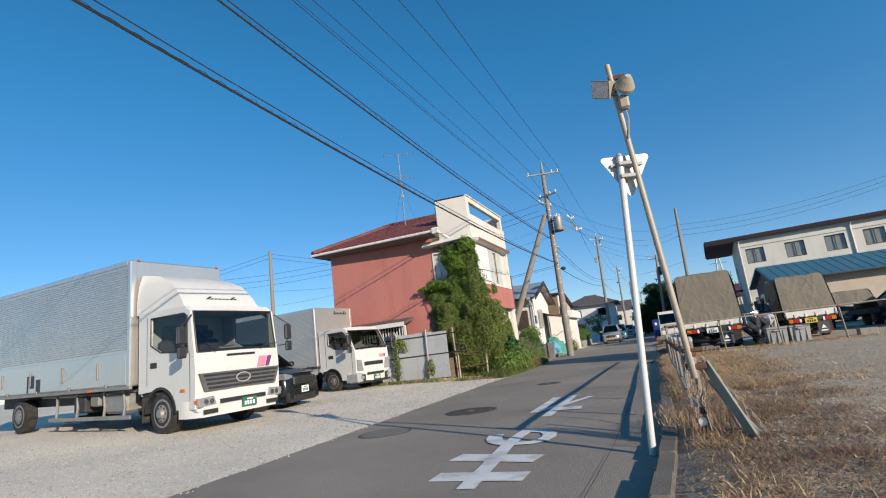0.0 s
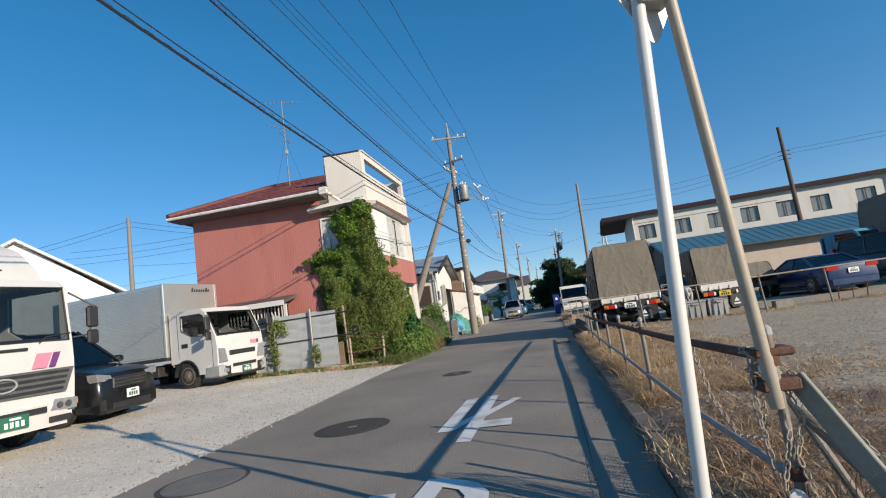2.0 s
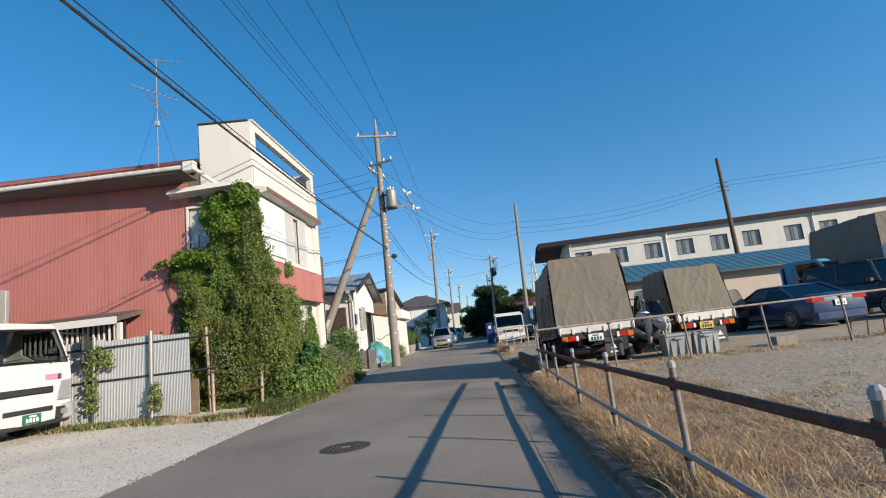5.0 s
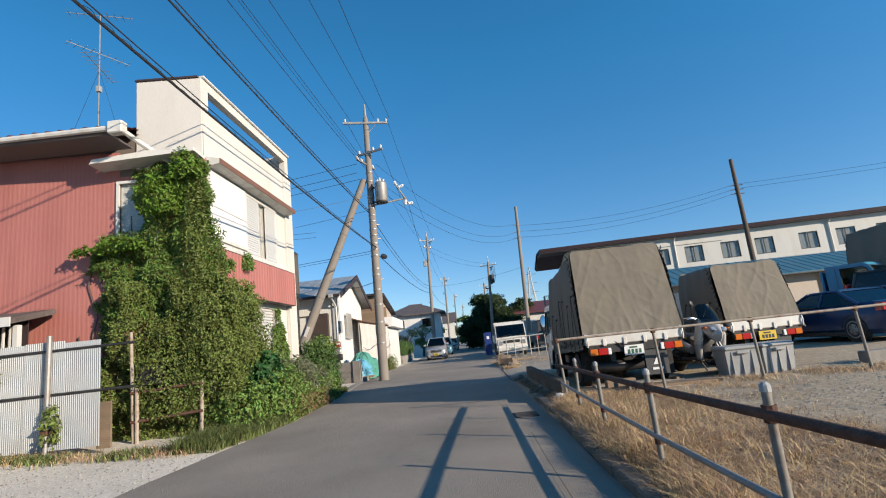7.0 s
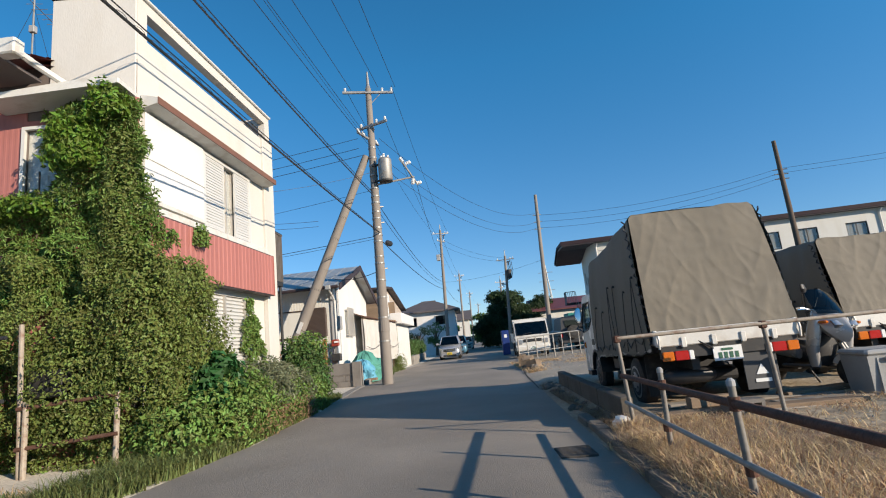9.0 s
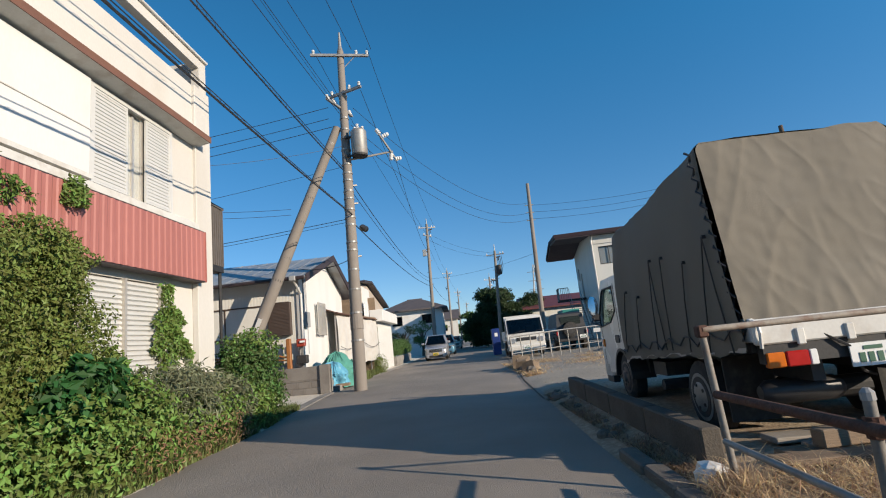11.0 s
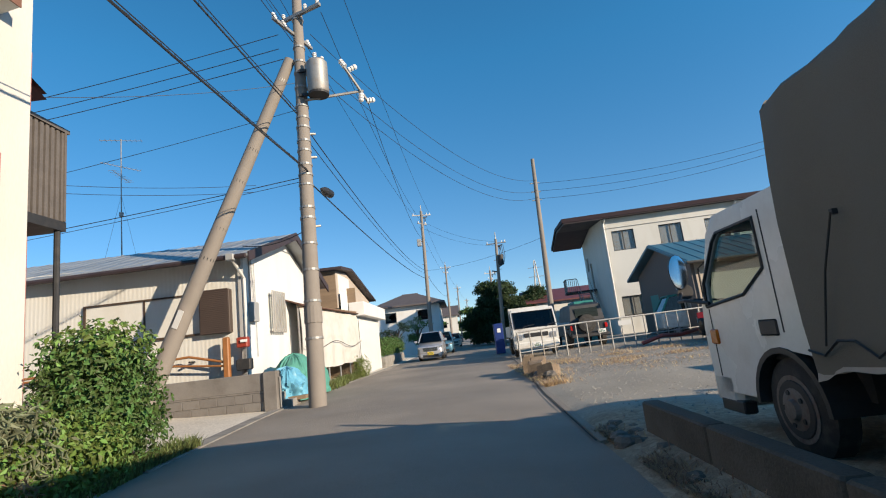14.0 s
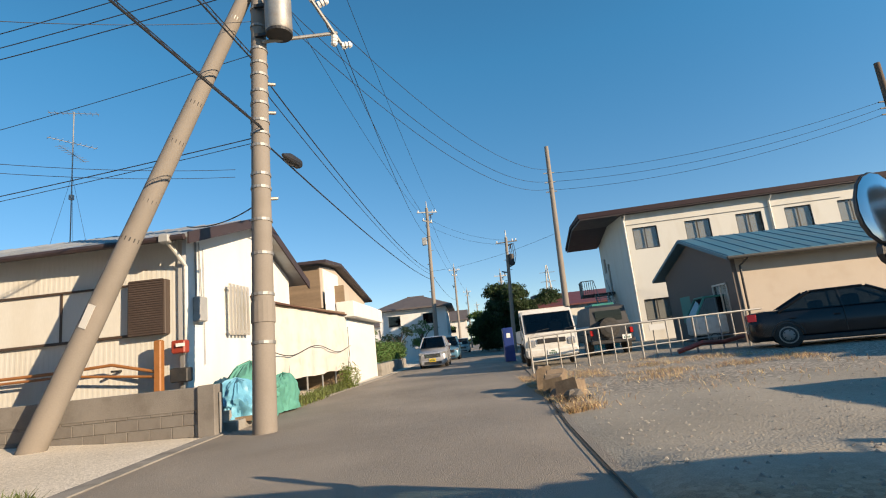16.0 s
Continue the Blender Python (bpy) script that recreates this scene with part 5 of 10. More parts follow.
def wing_truck():
    """The long white lorry with the polished van body."""
    t = thing("box_truck", "large white cab-over lorry with a polished ribbed aluminium body", "truck", pose(-7.32, 9.30, 0.12, 0, 1.2, -8.75))
    w, h = 2.06, 1.03
    cab(t, w, 0.42, 2.46, 1.82, 1.53, -1.08, 0.42, WHITE_PAINT, lean=0.14)
    b = part("front_bumper", Shape().loft([[(-0.25, -h - 0.01, 0.30), (0.03, -h * 0.85, 0.30), (0.07, 0, 0.30), (0.03, h * 0.85, 0.30), (-0.25, h + 0.01, 0.30), (-0.5, h, 0.3), (-0.5, -h, 0.3)], [(-0.2, -h - 0.02, 0.62), (0.06, -h * 0.85, 0.62), (0.10, 0, 0.62), (0.06, h * 0.85, 0.62), (-0.2, h + 0.02, 0.62), (-0.5, h, 0.62), (-0.5, -h, 0.62)]]), WHITE_PAINT, t, smooth=True)
    part("bumper_slot", Shape().box(0.075, 0.105, -0.55, 0.55, 0.52, 0.60).box(0.06, 0.085, -0.9, -0.6, 0.36, 0.44).box(0.06, 0.085, 0.6, 0.9, 0.36, 0.44), BLACK_PLASTIC, b)
    for sg in (1, -1):
        part("headlight", Shape().prism([(sg * 0.62, 0.52), (sg * 1.00, 0.50), (sg * 1.02, 0.66), (sg * 0.68, 0.68)], -0.12, 0.085, "x", 0.02), LENS, b)
        for k in (0.74, 0.86):
            part("lamp_bowl", Shape().tube([(0.07, sg * k, 0.585), (0.092, sg * k, 0.585)], [0.03, 0.05], 14), CHROME, b)
        part("indicator", Shape().box(-0.05, 0.06, sg * 0.98 - 0.05, sg * 0.98 + 0.05, 0.56, 0.63), AMBER_LAMP, b)
        part("marker_lamp", Shape().box(-0.45, -0.30, sg * (h + 0.0) - 0.015, sg * h + 0.015, 0.80, 0.86, 0.008), AMBER_LAMP, b)
    g = part("grille", Shape().prism([(-0.86, 0.78), (0.86, 0.78), (0.98, 1.12), (-0.98, 1.12)], 0.015, 0.075, "x", 0.012), material("grille_plastic", (0.088, 0.088, 0.09), 0.5, vary=0.15, scale=4, fine=60, bump=0.05), t, "dark grey trapezoid grille")
    for k in range(4):
        part("grille_bar", Shape().box(0.07, 0.088, -0.80 - k * 0.03, 0.80 + k * 0.03, 0.81 + k * 0.08, 0.85 + k * 0.08), BLACK_PLASTIC, g)
    part("emblem", Shape().tube([(0.095, 0.17 * math.cos(a * 0.3927), 0.97 + 0.09 * math.sin(a * 0.3927)) for a in range(17)], 0.014, 6), GREY_PLASTIC, g)
    part("air_slot", Shape().box(0.03, 0.06, -0.35, 0.35, 1.42, 1.46, 0.01), BLACK_PLASTIC, t)
    part("pink_stripe", Shape().prism([(0.40, 1.15), (0.60, 1.15), (0.68, 1.36), (0.48, 1.36)], 0.02, 0.052, "x"), PINK, t)
    part("purple_stripe", Shape().prism([(0.64, 1.15), (0.72, 1.15), (0.80, 1.36), (0.72, 1.36)], 0.015, 0.047, "x"), PURPLE, t)
    plate(t, 0.112, 0.12, 0.47, PLATE_GREEN, 0.36, 0.18, 1, PLATE_WHITE)
    # wind deflector
    f = part("wind_deflector", Shape().loft([[(-0.45, -h * 0.9, 2.44), (-0.45, h * 0.9, 2.44), (-1.9, h, 2.44), (-1.9, -h, 2.44)], [(-0.62, -h * 0.88, 2.70), (-0.62, h * 0.88, 2.70), (-1.9, h, 2.75), (-1.9, -h, 2.75)], [(-0.95, -h * 0.85, 3.02), (-0.95, h * 0.85, 3.02), (-1.88, h * 0.97, 3.08), (-1.88, -h * 0.97, 3.08)], [(-1.45, -h * 0.80, 3.24), (-1.45, h * 0.80, 3.24), (-1.85, h * 0.92, 3.30), (-1.85, -h * 0.92, 3.30)]]), WHITE_PAINT, t, "white roof wind deflector", True)
    name_bar(f, pose(-0.63, 0.03, 2.62, 0, 0, 90) @ pose(0, 0, 0, 62), 0.78, 0.11)
    # van body
    bx0, bx1, bz0, bz1 = -1.98, -9.4, 1.0, 3.66
    body = part("van_body", Shape().box(bx1, bx0, -1.10, 1.10, bz0, bz1, 0.03), POLISHED, t, "polished aluminium van body with ribbed side")
    rib = mesh_of("rib", Shape().prism([(0, 0), (-0.018, 0.012), (-0.018, 0.026), (0, 0.040)], bx1 + 0.12, bx0 - 0.16, "x"), POLISHED)
    for k in range(34):
        part("rib", rib, None, body, m=pose(0, -1.10, 1.76 + k * 0.052))
    part("lower_panel", Shape().box(bx1 + 0.1, bx0 - 0.14, -1.125, -1.101, 1.04, 1.70, 0.008), POLISHED, body)
    part("corner_post", Shape().box(bx0 - 0.12, bx0 + 0.012, -1.135, -1.0, bz0, bz1, 0.02), POLISHED, body)
    part("top_rail", Shape().box(bx1, bx0 - 0.13, -1.125, -1.06, bz1 - 0.10, bz1 + 0.005, 0.01), POLISHED, body)
    part("bottom_rail", Shape().box(bx1, bx0, -1.13, -1.06, bz0 - 0.06, bz0 + 0.02, 0.01), GALV, body)
    for k in range(4):
        part("latch", Shape().box(-3.2 - k * 1.5, -3.15 - k * 1.5, -1.15, -1.126, 1.2, 1.55, 0.008), GALV, body)
        part("hinge", Shape().box(-2.9 - k * 1.5, -2.82 - k * 1.5, -1.15, -1.125, 1.0, 1.08, 0.008), GALV, body)
    part("roof_lamp", Shape().box(bx0 - 0.02, bx0 + 0.05, -1.0, -0.94, bz1 - 0.02, bz1 + 0.02, 0.01), AMBER_LAMP, body)
    part("roof_lamp", Shape().box(bx0 - 0.02, bx0 + 0.05, 0.94, 1.0, bz1 - 0.02, bz1 + 0.02, 0.01), AMBER_LAMP, body)
    chassis(t, -8.3, -1.0, w, 0.78)
    part("wheel_well", Shape().box(-1.75, -0.48, -h + 0.26, h - 0.26, 0.5, 1.0), DARK_STEEL, t)
    # added block, no lorry part: keeps daylight from showing under the body
    part("under_tray", Shape().box(-8.6, -2.0, -0.72, 0.72, 0.66, 0.96, 0.02), DARK_STEEL, t)
    part("air_pipe", Shape().tube([(-2.2, -0.8, 0.9), (-3.4, -0.85, 0.86), (-5.2, -0.8, 0.88), (-6.4, -0.75, 0.9)], 0.035, 8), GALV, t)
    part("valve_block", Shape().box(-3.75, -3.4, -0.98, -0.7, 0.62, 0.86, 0.03), RIM_GREY, t)
    part("side_marker", Shape().box(-3.55, -3.4, -1.145, -1.13, 0.94, 1.0, 0.006), AMBER_LAMP, t)
    part("fuel_tank", Shape().box(-3.2, -2.3, -1.0, -0.5, 0.45, 0.85, 0.06), GALV, t)
    part("battery_box", Shape().box(-4.4, -3.9, -1.0, -0.5, 0.5, 0.85, 0.03), DARK_STEEL, t)
    sgd = part("side_guard", Shape().box(-5.4, -2.1, -1.06, -1.02, 0.34, 0.42), GALV, t)
    for x in (-5.1, -4.2, -3.1, -2.35):
        part("guard_post", Shape().tube([(x, -1.03, 0.36), (x + 0.05, -1.03, 0.6), (x - 0.15, -0.95, 1.0)], 0.03, 6), GALV, sgd)
    for x in (-1.08,):
        for sg in (1, -1):
            wheel(t, x, sg * (h - 0.16), 0.42, 0.24, GALV, sg, 8, 0.06)
    for sg in (1, -1):
        wheel(t, -7.0, sg * (h - 0.16), 0.42, 0.26, GALV, sg, 8, -0.05, 0.07)
        part("mud_flap", Shape().box(-1.70, -1.68, sg * (h - 0.3), sg * h, 0.25, 0.75), RUBBER, t)
        part("rear_fender", Shape().box(-7.5, -6.5, sg * (h - 0.3), sg * (h + 0.0), 0.88, 0.91), DARK_STEEL, t)
    part("side_text", Shape().box(-6.35, -6.28, -1.132, -1.126, 1.05, 1.45).box(-6.2, -6.0, -1.132, -1.126, 1.15, 1.45).box(-5.9, -5.7, -1.132, -1.126, 1.05, 1.35), INK, body)


def name_bar(parent, m, length, height):
    """A slanted company name, kept as plain bars."""
    s = Shape()
    n = 8
    for k in range(n):
        x = -length / 2 + length * k / n
        hh = height * (1.35 if k in (0, 6) else 0.8)
        s.prism([(x, 0), (x + length / n * 0.6, 0), (x + length / n * 0.6 + hh * 0.25, hh), (x + hh * 0.25, hh)], -0.004, 0.006, "y")
    part("name_bars", s, INK, parent, m=m)


RIM_OLD = material("rusting_rim", (0.16, 0.136, 0.12), 0.7, 0.3, vary=0.3, scale=9, fine=60, bump=0.2, dirt=(0.128, 0.064, 0.04), dirt_amount=0.6)


def box_truck_small():
    """The smaller white lorry with the ribbed box."""
    t = thing("box_truck", "small white cab-over lorry with a ribbed aluminium box", "truck", pose(-8.25, 16.75, 0.17, 0, 0, -10.4))
    w, h = 1.80, 0.90
    cab(t, w, 0.30, 2.12, 1.60, 1.34, -1.08, 0.36, WHITE_PAINT, lean=0.32)
    b = part("front_bumper", Shape().loft([[(-0.3, -h, 0.26), (0.02, -h * 0.85, 0.26), (0.06, 0, 0.26), (0.02, h * 0.85, 0.26), (-0.3, h, 0.26), (-0.45, h, 0.26), (-0.45, -h, 0.26)], [(-0.25, -h - 0.015, 0.60), (0.05, -h * 0.85, 0.60), (0.09, 0, 0.60), (0.05, h * 0.85, 0.60), (-0.25, h + 0.015, 0.60), (-0.45, h, 0.6), (-0.45, -h, 0.6)]]), WHITE_PAINT, t, smooth=True)
    part("bumper_lower", Shape().box(-0.3, 0.05, -h * 0.95, h * 0.95, 0.2, 0.30, 0.03), BLACK_PLASTIC, b)
    for sg in (1, -1):
        part("bumper_corner", Shape().box(-0.42, 0.07, sg * 0.62, sg * (h + 0.02), 0.24, 0.56, 0.04), GREY_PLASTIC, b)
        part("headlight", Shape().prism([(sg * 0.58, 0.62), (sg * 0.86, 0.62), (sg * 0.87, 1.0), (sg * 0.66, 0.98)], -0.08, 0.055, "x", 0.02), LENS, t)
        part("fog_lamp", Shape().disc((0.06, sg * 0.72, 0.40), (1, 0, 0), 0.06, 0.02, 12), LENS, b)
        wheel(t, -1.08, sg * (h - 0.14), 0.36, 0.2, RIM_OLD, sg, 5, 0.03)
        wheel(t, -3.6, sg * (h - 0.14), 0.36, 0.22, RIM_OLD, sg, 5, -0.03)
    part("grille", Shape().box(0.02, 0.06, -0.5, 0.5, 0.78, 0.90, 0.02), BLACK_PLASTIC, t)
    part("lower_grille", Shape().box(0.075, 0.10, -0.45, 0.45, 0.46, 0.54, 0.01), BLACK_PLASTIC, b)
    for sg in (1, -1):
        pod = part("bumper_end", Shape().loft([[(-0.26, sg * (h + 0.018), 0.28), (0.062, sg * h * 0.86, 0.28), (0.078, sg * h * 0.60, 0.28), (-0.1, sg * h * 0.60, 0.28)], [(-0.26, sg * (h + 0.02), 0.50), (0.066, sg * h * 0.86, 0.50), (0.086, sg * h * 0.60, 0.50), (-0.1, sg * h * 0.60, 0.50)]]), BLACK_PLASTIC, t, "black plastic bumper end")
        part("fog_lamp", Shape().disc((0.07, sg * h * 0.74, 0.40), (1, 0, 0), 0.055, 0.02, 14), LENS, pod)
    part("pink_stripe", Shape().box(0.02, 0.045, 0.35, 0.58, 1.02, 1.12), PINK, t)
    part("purple_stripe", Shape().box(0.02, 0.045, 0.60, 0.66, 1.02, 1.12), PURPLE, t)
    plate(t, 0.10, 0.05, 0.36, PLATE_GREEN, ink=PLATE_WHITE)
    bx0, bx1, bz0, bz1 = -1.66, -6.2, 0.92, 2.98
    body = part("van_body", Shape().box(bx1, bx0, -0.96, 0.96, bz0, bz1, 0.02), POLISHED, t, "ribbed aluminium cargo box")
    rib = mesh_of("rib", Shape().prism([(0, 0), (-0.012, 0.012), (-0.012, 0.026), (0, 0.038)], bx1 + 0.05, bx0 - 0.1, "x"), POLISHED)
    for k in range(43):
        part("rib", rib, None, body, m=pose(0, -0.96, bz0 + 0.05 + k * 0.045))
    for sg in (1, -1):
        part("corner_post", Shape().box(bx0 - 0.09, bx0 + 0.01, sg * 0.88, sg * 0.985, bz0, bz1, 0.02), POLISHED, body)
    part("bottom_rail", Shape().box(bx1, bx0, -0.985, 0.985, bz0 - 0.08, bz0, 0.01), DARK_STEEL, body)
    name_bar(body, pose(bx0 + 0.012, 0.35, 2.74, 0, 0, 90), 0.7, 0.09)
    chassis(t, -6.0, -0.9, w, 0.6)
    part("tool_box", Shape().box(-2.6, -2.1, -0.9, -0.5, 0.42, 0.7, 0.02), DARK_STEEL, t)
    part("wheel_well", Shape().box(-1.55, -0.5, -h + 0.22, h - 0.22, 0.4, 0.85), DARK_STEEL, t)


def canvas_cover(t, x0, x1, w, z0, z1, seed, slope=0.35, hem=0.2, fall=0.0, over=0.0):
    """A stretched tarpaulin hood over hoops, sagging between them."""
    rng = random.Random(seed)
    h = w / 2
    nx, prof = 30, []
    zc = z1 - z0
    base = [(-h - 0.01, z0 - 0.06), (-h - 0.015, z0 + zc * 0.12), (-h, z0 + zc * 0.3), (-h + 0.0, z0 + zc * 0.5), (-h + 0.01, z0 + zc * 0.7), (-h + 0.05, z0 + zc * 0.88), (-h + 0.07, z1 - 0.04), (-h + 0.11, z1), (-h * 0.5, z1 + 0.012), (0, z1 + 0.02), (h * 0.5, z1 + 0.012), (h - 0.11, z1), (h - 0.07, z1 - 0.04), (h - 0.05, z0 + zc * 0.88), (h - 0.01, z0 + zc * 0.7), (h, z0 + zc * 0.5), (h, z0 + zc * 0.3), (h + 0.015, z0 + zc * 0.12), (h + 0.01, z0 - 0.06)]
    rings = []
    for i in range(nx + 1):
        k = i / nx
        hoop = 0.5 - 0.5 * math.cos(k * 6.2832 * 4)
        ring = []
        for j, (y, z) in enumerate(base):
            up = (z - z0) / zc
            x = x0 + (x1 - x0) * k
            x = x + slope * max(0, up) * (1 - k) ** 3 * (1 if x1 > x0 else -1)
            x += over * max(0, up) * k ** 3
            nn = noise.noise((x * 2.3 + seed, y * 2 + up * 0.8, z * 1.2)) * 0.035 + noise.noise((x * 6 + seed, y * 3, z * 2.5)) * 0.014
            out_ = Vector((0, y, (z - z0 - zc * 0.4) * 0.7)).normalized()
            d = nn - 0.014 * hoop * (1 if 0.1 < up < 1.2 else 0.2)
            drop = 0.0
            if j in (0, len(base) - 1):
                drop = 0.06 * noise.noise((x * 3, seed, 1)) - 0.03
            ring.append((x, y + out_.y * d, z + out_.z * d + drop - fall * k * (0.8 + 0.2 * up)))
        rings.append(ring)
    s = Shape().loft(rings, closed=False, caps=False)
    c = part("canvas_hood", s, CANVAS, t, "sagging olive canvas hood", True)
    for xe, flip, rg in ((x0, 1, rings[0]), (x1, -1, rings[-1])):
        # end curtain, slightly inset, with folds
        e = Shape()
        n = 84
        grid = []
        for a in range(n + 1):
            row = []
            u = a / n
            for b in range(n + 1):
                v = b / n
                z = z0 + hem + (z1 + 0.015 - z0 - hem) * u
                half = h - 0.02 - 0.06 * u - 0.05 * max(0, (u - 0.94) / 0.06) ** 2
                y = -half + 2 * half * v
                x = xe + (slope * u if flip > 0 else over * u) * (1 if x1 > x0 else -1) + (0.01 if x1 > x0 else -0.01) * flip
                x += 0.025 * noise.noise((y * 1.1, z * 0.9, seed + 5)) - 0.008 * (1 - abs(noise.noise(((y + z * 0.45) * 2.6, (z - y * 0.4) * 0.7, seed)))) ** 8 - 0.005 * (1 - abs(noise.noise(((y - z * 0.7) * 3.6, (z + y) * 0.8, seed + 9)))) ** 9 - 0.008 * (1 - u) ** 2 * (1 - abs(noise.noise((y * 6, z * 1.2, seed + 3)))) ** 6 + 0.004 * noise.noise((y * 11, z * 9, seed)) - 0.05 * u * (1 - u)
                row.append((x, y, z + 0.03 * noise.noise((y * 3, u * 2, seed)) - (fall if flip < 0 else 0)))
            grid.append(row)
        e.loft(grid, closed=False, caps=False)
        part("end_curtain", e, CANVAS, c, smooth=True)
        # lacing along the edges
        for sg in (1, -1) if flip > 0 else ():
            pts = []
            for k in range(40):
                u = k / 39
                x = xe + (slope * u if flip > 0 else 0) * (1 if x1 > x0 else -1) + 0.03 * math.sin(k * 2.1) + 0.02 * (1 if x1 > x0 else -1)
                pts.append((x, sg * (h - 0.015 + 0.02 * math.cos(k * 2.1)) , z0 + (zc - 0.06) * u))
            part("lacing", Shape().tube(pts, 0.011, 5), BLACK_PLASTIC, c)
    # ropes and straps along the sides
    for sg in (1, -1):
        for k in range(6):
            x = x0 + (x1 - x0) * (0.12 + 0.145 * k + rng.uniform(-0.03, 0.03))
            zt = z0 + zc * rng.uniform(0.3, 0.55)
            dx = rng.uniform(0.05, 0.3)
            rp = Shape().tube([(x, sg * (h + 0.03), zt), (x + dx * 0.5, sg * (h + 0.035), (zt + z0) / 2), (x + dx, sg * (h + 0.03), z0 - 0.1)], 0.006, 5)
            if k % 3 == 0:
                rp.tube([(x, sg * (h + 0.03), zt), (x - dx * 0.3, sg * (h + 0.035), (zt + z0) / 2), (x - dx * 0.7, sg * (h + 0.03), z0 - 0.1)], 0.006, 5)
            rp.box(x - 0.012, x + 0.012, sg * h, sg * (h + 0.03), zt - 0.015, zt + 0.015)
            part("rope", rp, BLACK_PLASTIC, c)
        hang = [(x0 + (x1 - x0) * q / 24, sg * (h + 0.03), z0 - 0.02 - fall * 0.8 * q / 24 + 0.12 * abs(math.sin(q * 0.9 + seed))) for q in range(25)]
        part("hem_rope", Shape().tube(hang, 0.008, 5), BLACK_PLASTIC, c)
        rag = []
        for q in range(41):
            u = q / 40
            x = x0 + (x1 - x0) * u
            dz = max(0.004, 0.03 + 0.13 * noise.noise((x * 3, seed, 7)))
            zz = z0 - 0.05 - fall * 0.8 * u
            rag.append([(x, sg * (h + 0.005), zz), (x, sg * (h + 0.012 + 0.02 * noise.noise((x * 9, 1, seed))), zz - dz)])
        part("torn_lining", Shape().loft(rag, closed=False, caps=False), BEIGE, c, "torn pale lining along the hem")
    return c


GREY_FLAP = material("flap_rubber", (0.05, 0.052, 0.055), 0.7, vary=0.2, scale=5, fine=60, bump=0.1)


def canvas_truck(m, label, w, length, bed_z, top_z, cab_top, cab_d, r, seed, plate_mat, ink, cover_w, belt=0.575, rear_win=0.42, fall=0.0, over=0.0, axle=-0.68, paint=None, win=-0.22):
    t = thing("canvas_truck", label, "truck", m)
    h = w / 2
    cab(t, w, 0.28, cab_top, cab_d, cab_top * belt, axle, r, paint or OLD_WHITE, lean=0.36, out_=0.0, low=False, rear_win=rear_win, win=win, mirror=axle > -1, glass=DARK_GLASS if axle > -1 else TINTED)
    part("front_bumper", Shape().box(-0.35, 0.04, -h, h, 0.24, 0.52, 0.05), OLD_WHITE, t)
    for sg in (1, -1):
        part("headlight", Shape().box(-0.1, 0.035, sg * (h - 0.30), sg * (h - 0.06), 0.58, 0.78, 0.02), LENS, t)
        part("side_marker", Shape().box(-0.24, -0.12, sg * h - 0.01, sg * h + 0.02, 0.74, 0.86, 0.01), AMBER_LAMP, t)
        part("step", Shape().box(-0.42, -0.06, sg * (h - 0.1), sg * (h + 0.004), 0.2, 0.3, 0.01), BLACK_PLASTIC, t)
        wheel(t, axle, sg * (h - 0.12), r, 0.18, RIM_OLD, sg, 5, 0.03)
        wheel(t, -length + 1.15, sg * (h - 0.12), r, 0.2, GALV, sg, 5, -0.03)
        part("tail_lamp", Shape().box(-length - 0.02, -length + 0.03, sg * (h - 0.36), sg * (h - 0.2), bed_z - 0.31, bed_z - 0.20, 0.008), RED_LAMP, t)
        part("turn_lamp", Shape().box(-length - 0.02, -length + 0.03, sg * (h - 0.19), sg * (h - 0.06), bed_z - 0.31, bed_z - 0.20, 0.008), AMBER_LAMP, t)
        part("side_gate", Shape().box(-length + 0.02, -cab_d - 0.08, sg * (h - 0.05), sg * (h + 0.0), bed_z - 0.12, bed_z + 0.06, 0.01), OLD_WHITE, t)
        part("mud_flap", Shape().box(-length + 0.62, -length + 0.64, sg * (h - 0.42), sg * (h - 0.02), 0.18, bed_z - 0.25), RUBBER, t)
        part("under_rail", Shape().box(-length + 0.1, -cab_d - 0.1, sg * (h - 0.06), sg * (h - 0.02), bed_z - 0.2, bed_z - 0.12), DARK_STEEL, t)
    part("bed", Shape().box(-length + 0.02, -cab_d - 0.06, -h + 0.03, h - 0.03, bed_z - 0.10, bed_z), WOOD, t)
    tg = part("tailgate", Shape().box(-length - 0.02, -length + 0.025, -h, h, bed_z - 0.14, bed_z + 0.05, 0.012), OLD_WHITE, t, "white steel tailgate, scuffed")
    for y in (-0.62, -0.2, 0.2, 0.62):
        part("hinge", Shape().box(-length - 0.04, -length - 0.015, y * h - 0.03, y * h + 0.03, bed_z - 0.16, bed_z - 0.04, 0.008), OLD_WHITE, tg)
    part("rear_beam", Shape().box(-length + 0.0, -length + 0.08, -h + 0.05, h - 0.05, bed_z - 0.28, bed_z - 0.14), DARK_STEEL, t)
    plate(t, -length - 0.03, 0.05 * h, bed_z - 0.27, plate_mat, facing=-1, ink=ink)
    chassis(t, -length + 0.1, -0.6, w, bed_z - 0.34)
    for sg in (1, -1):
        part("reverse_lamp", Shape().box(-length - 0.02, -length + 0.03, sg * (h - 0.42), sg * (h - 0.365), bed_z - 0.31, bed_z - 0.20, 0.006), PLATE_WHITE, t)
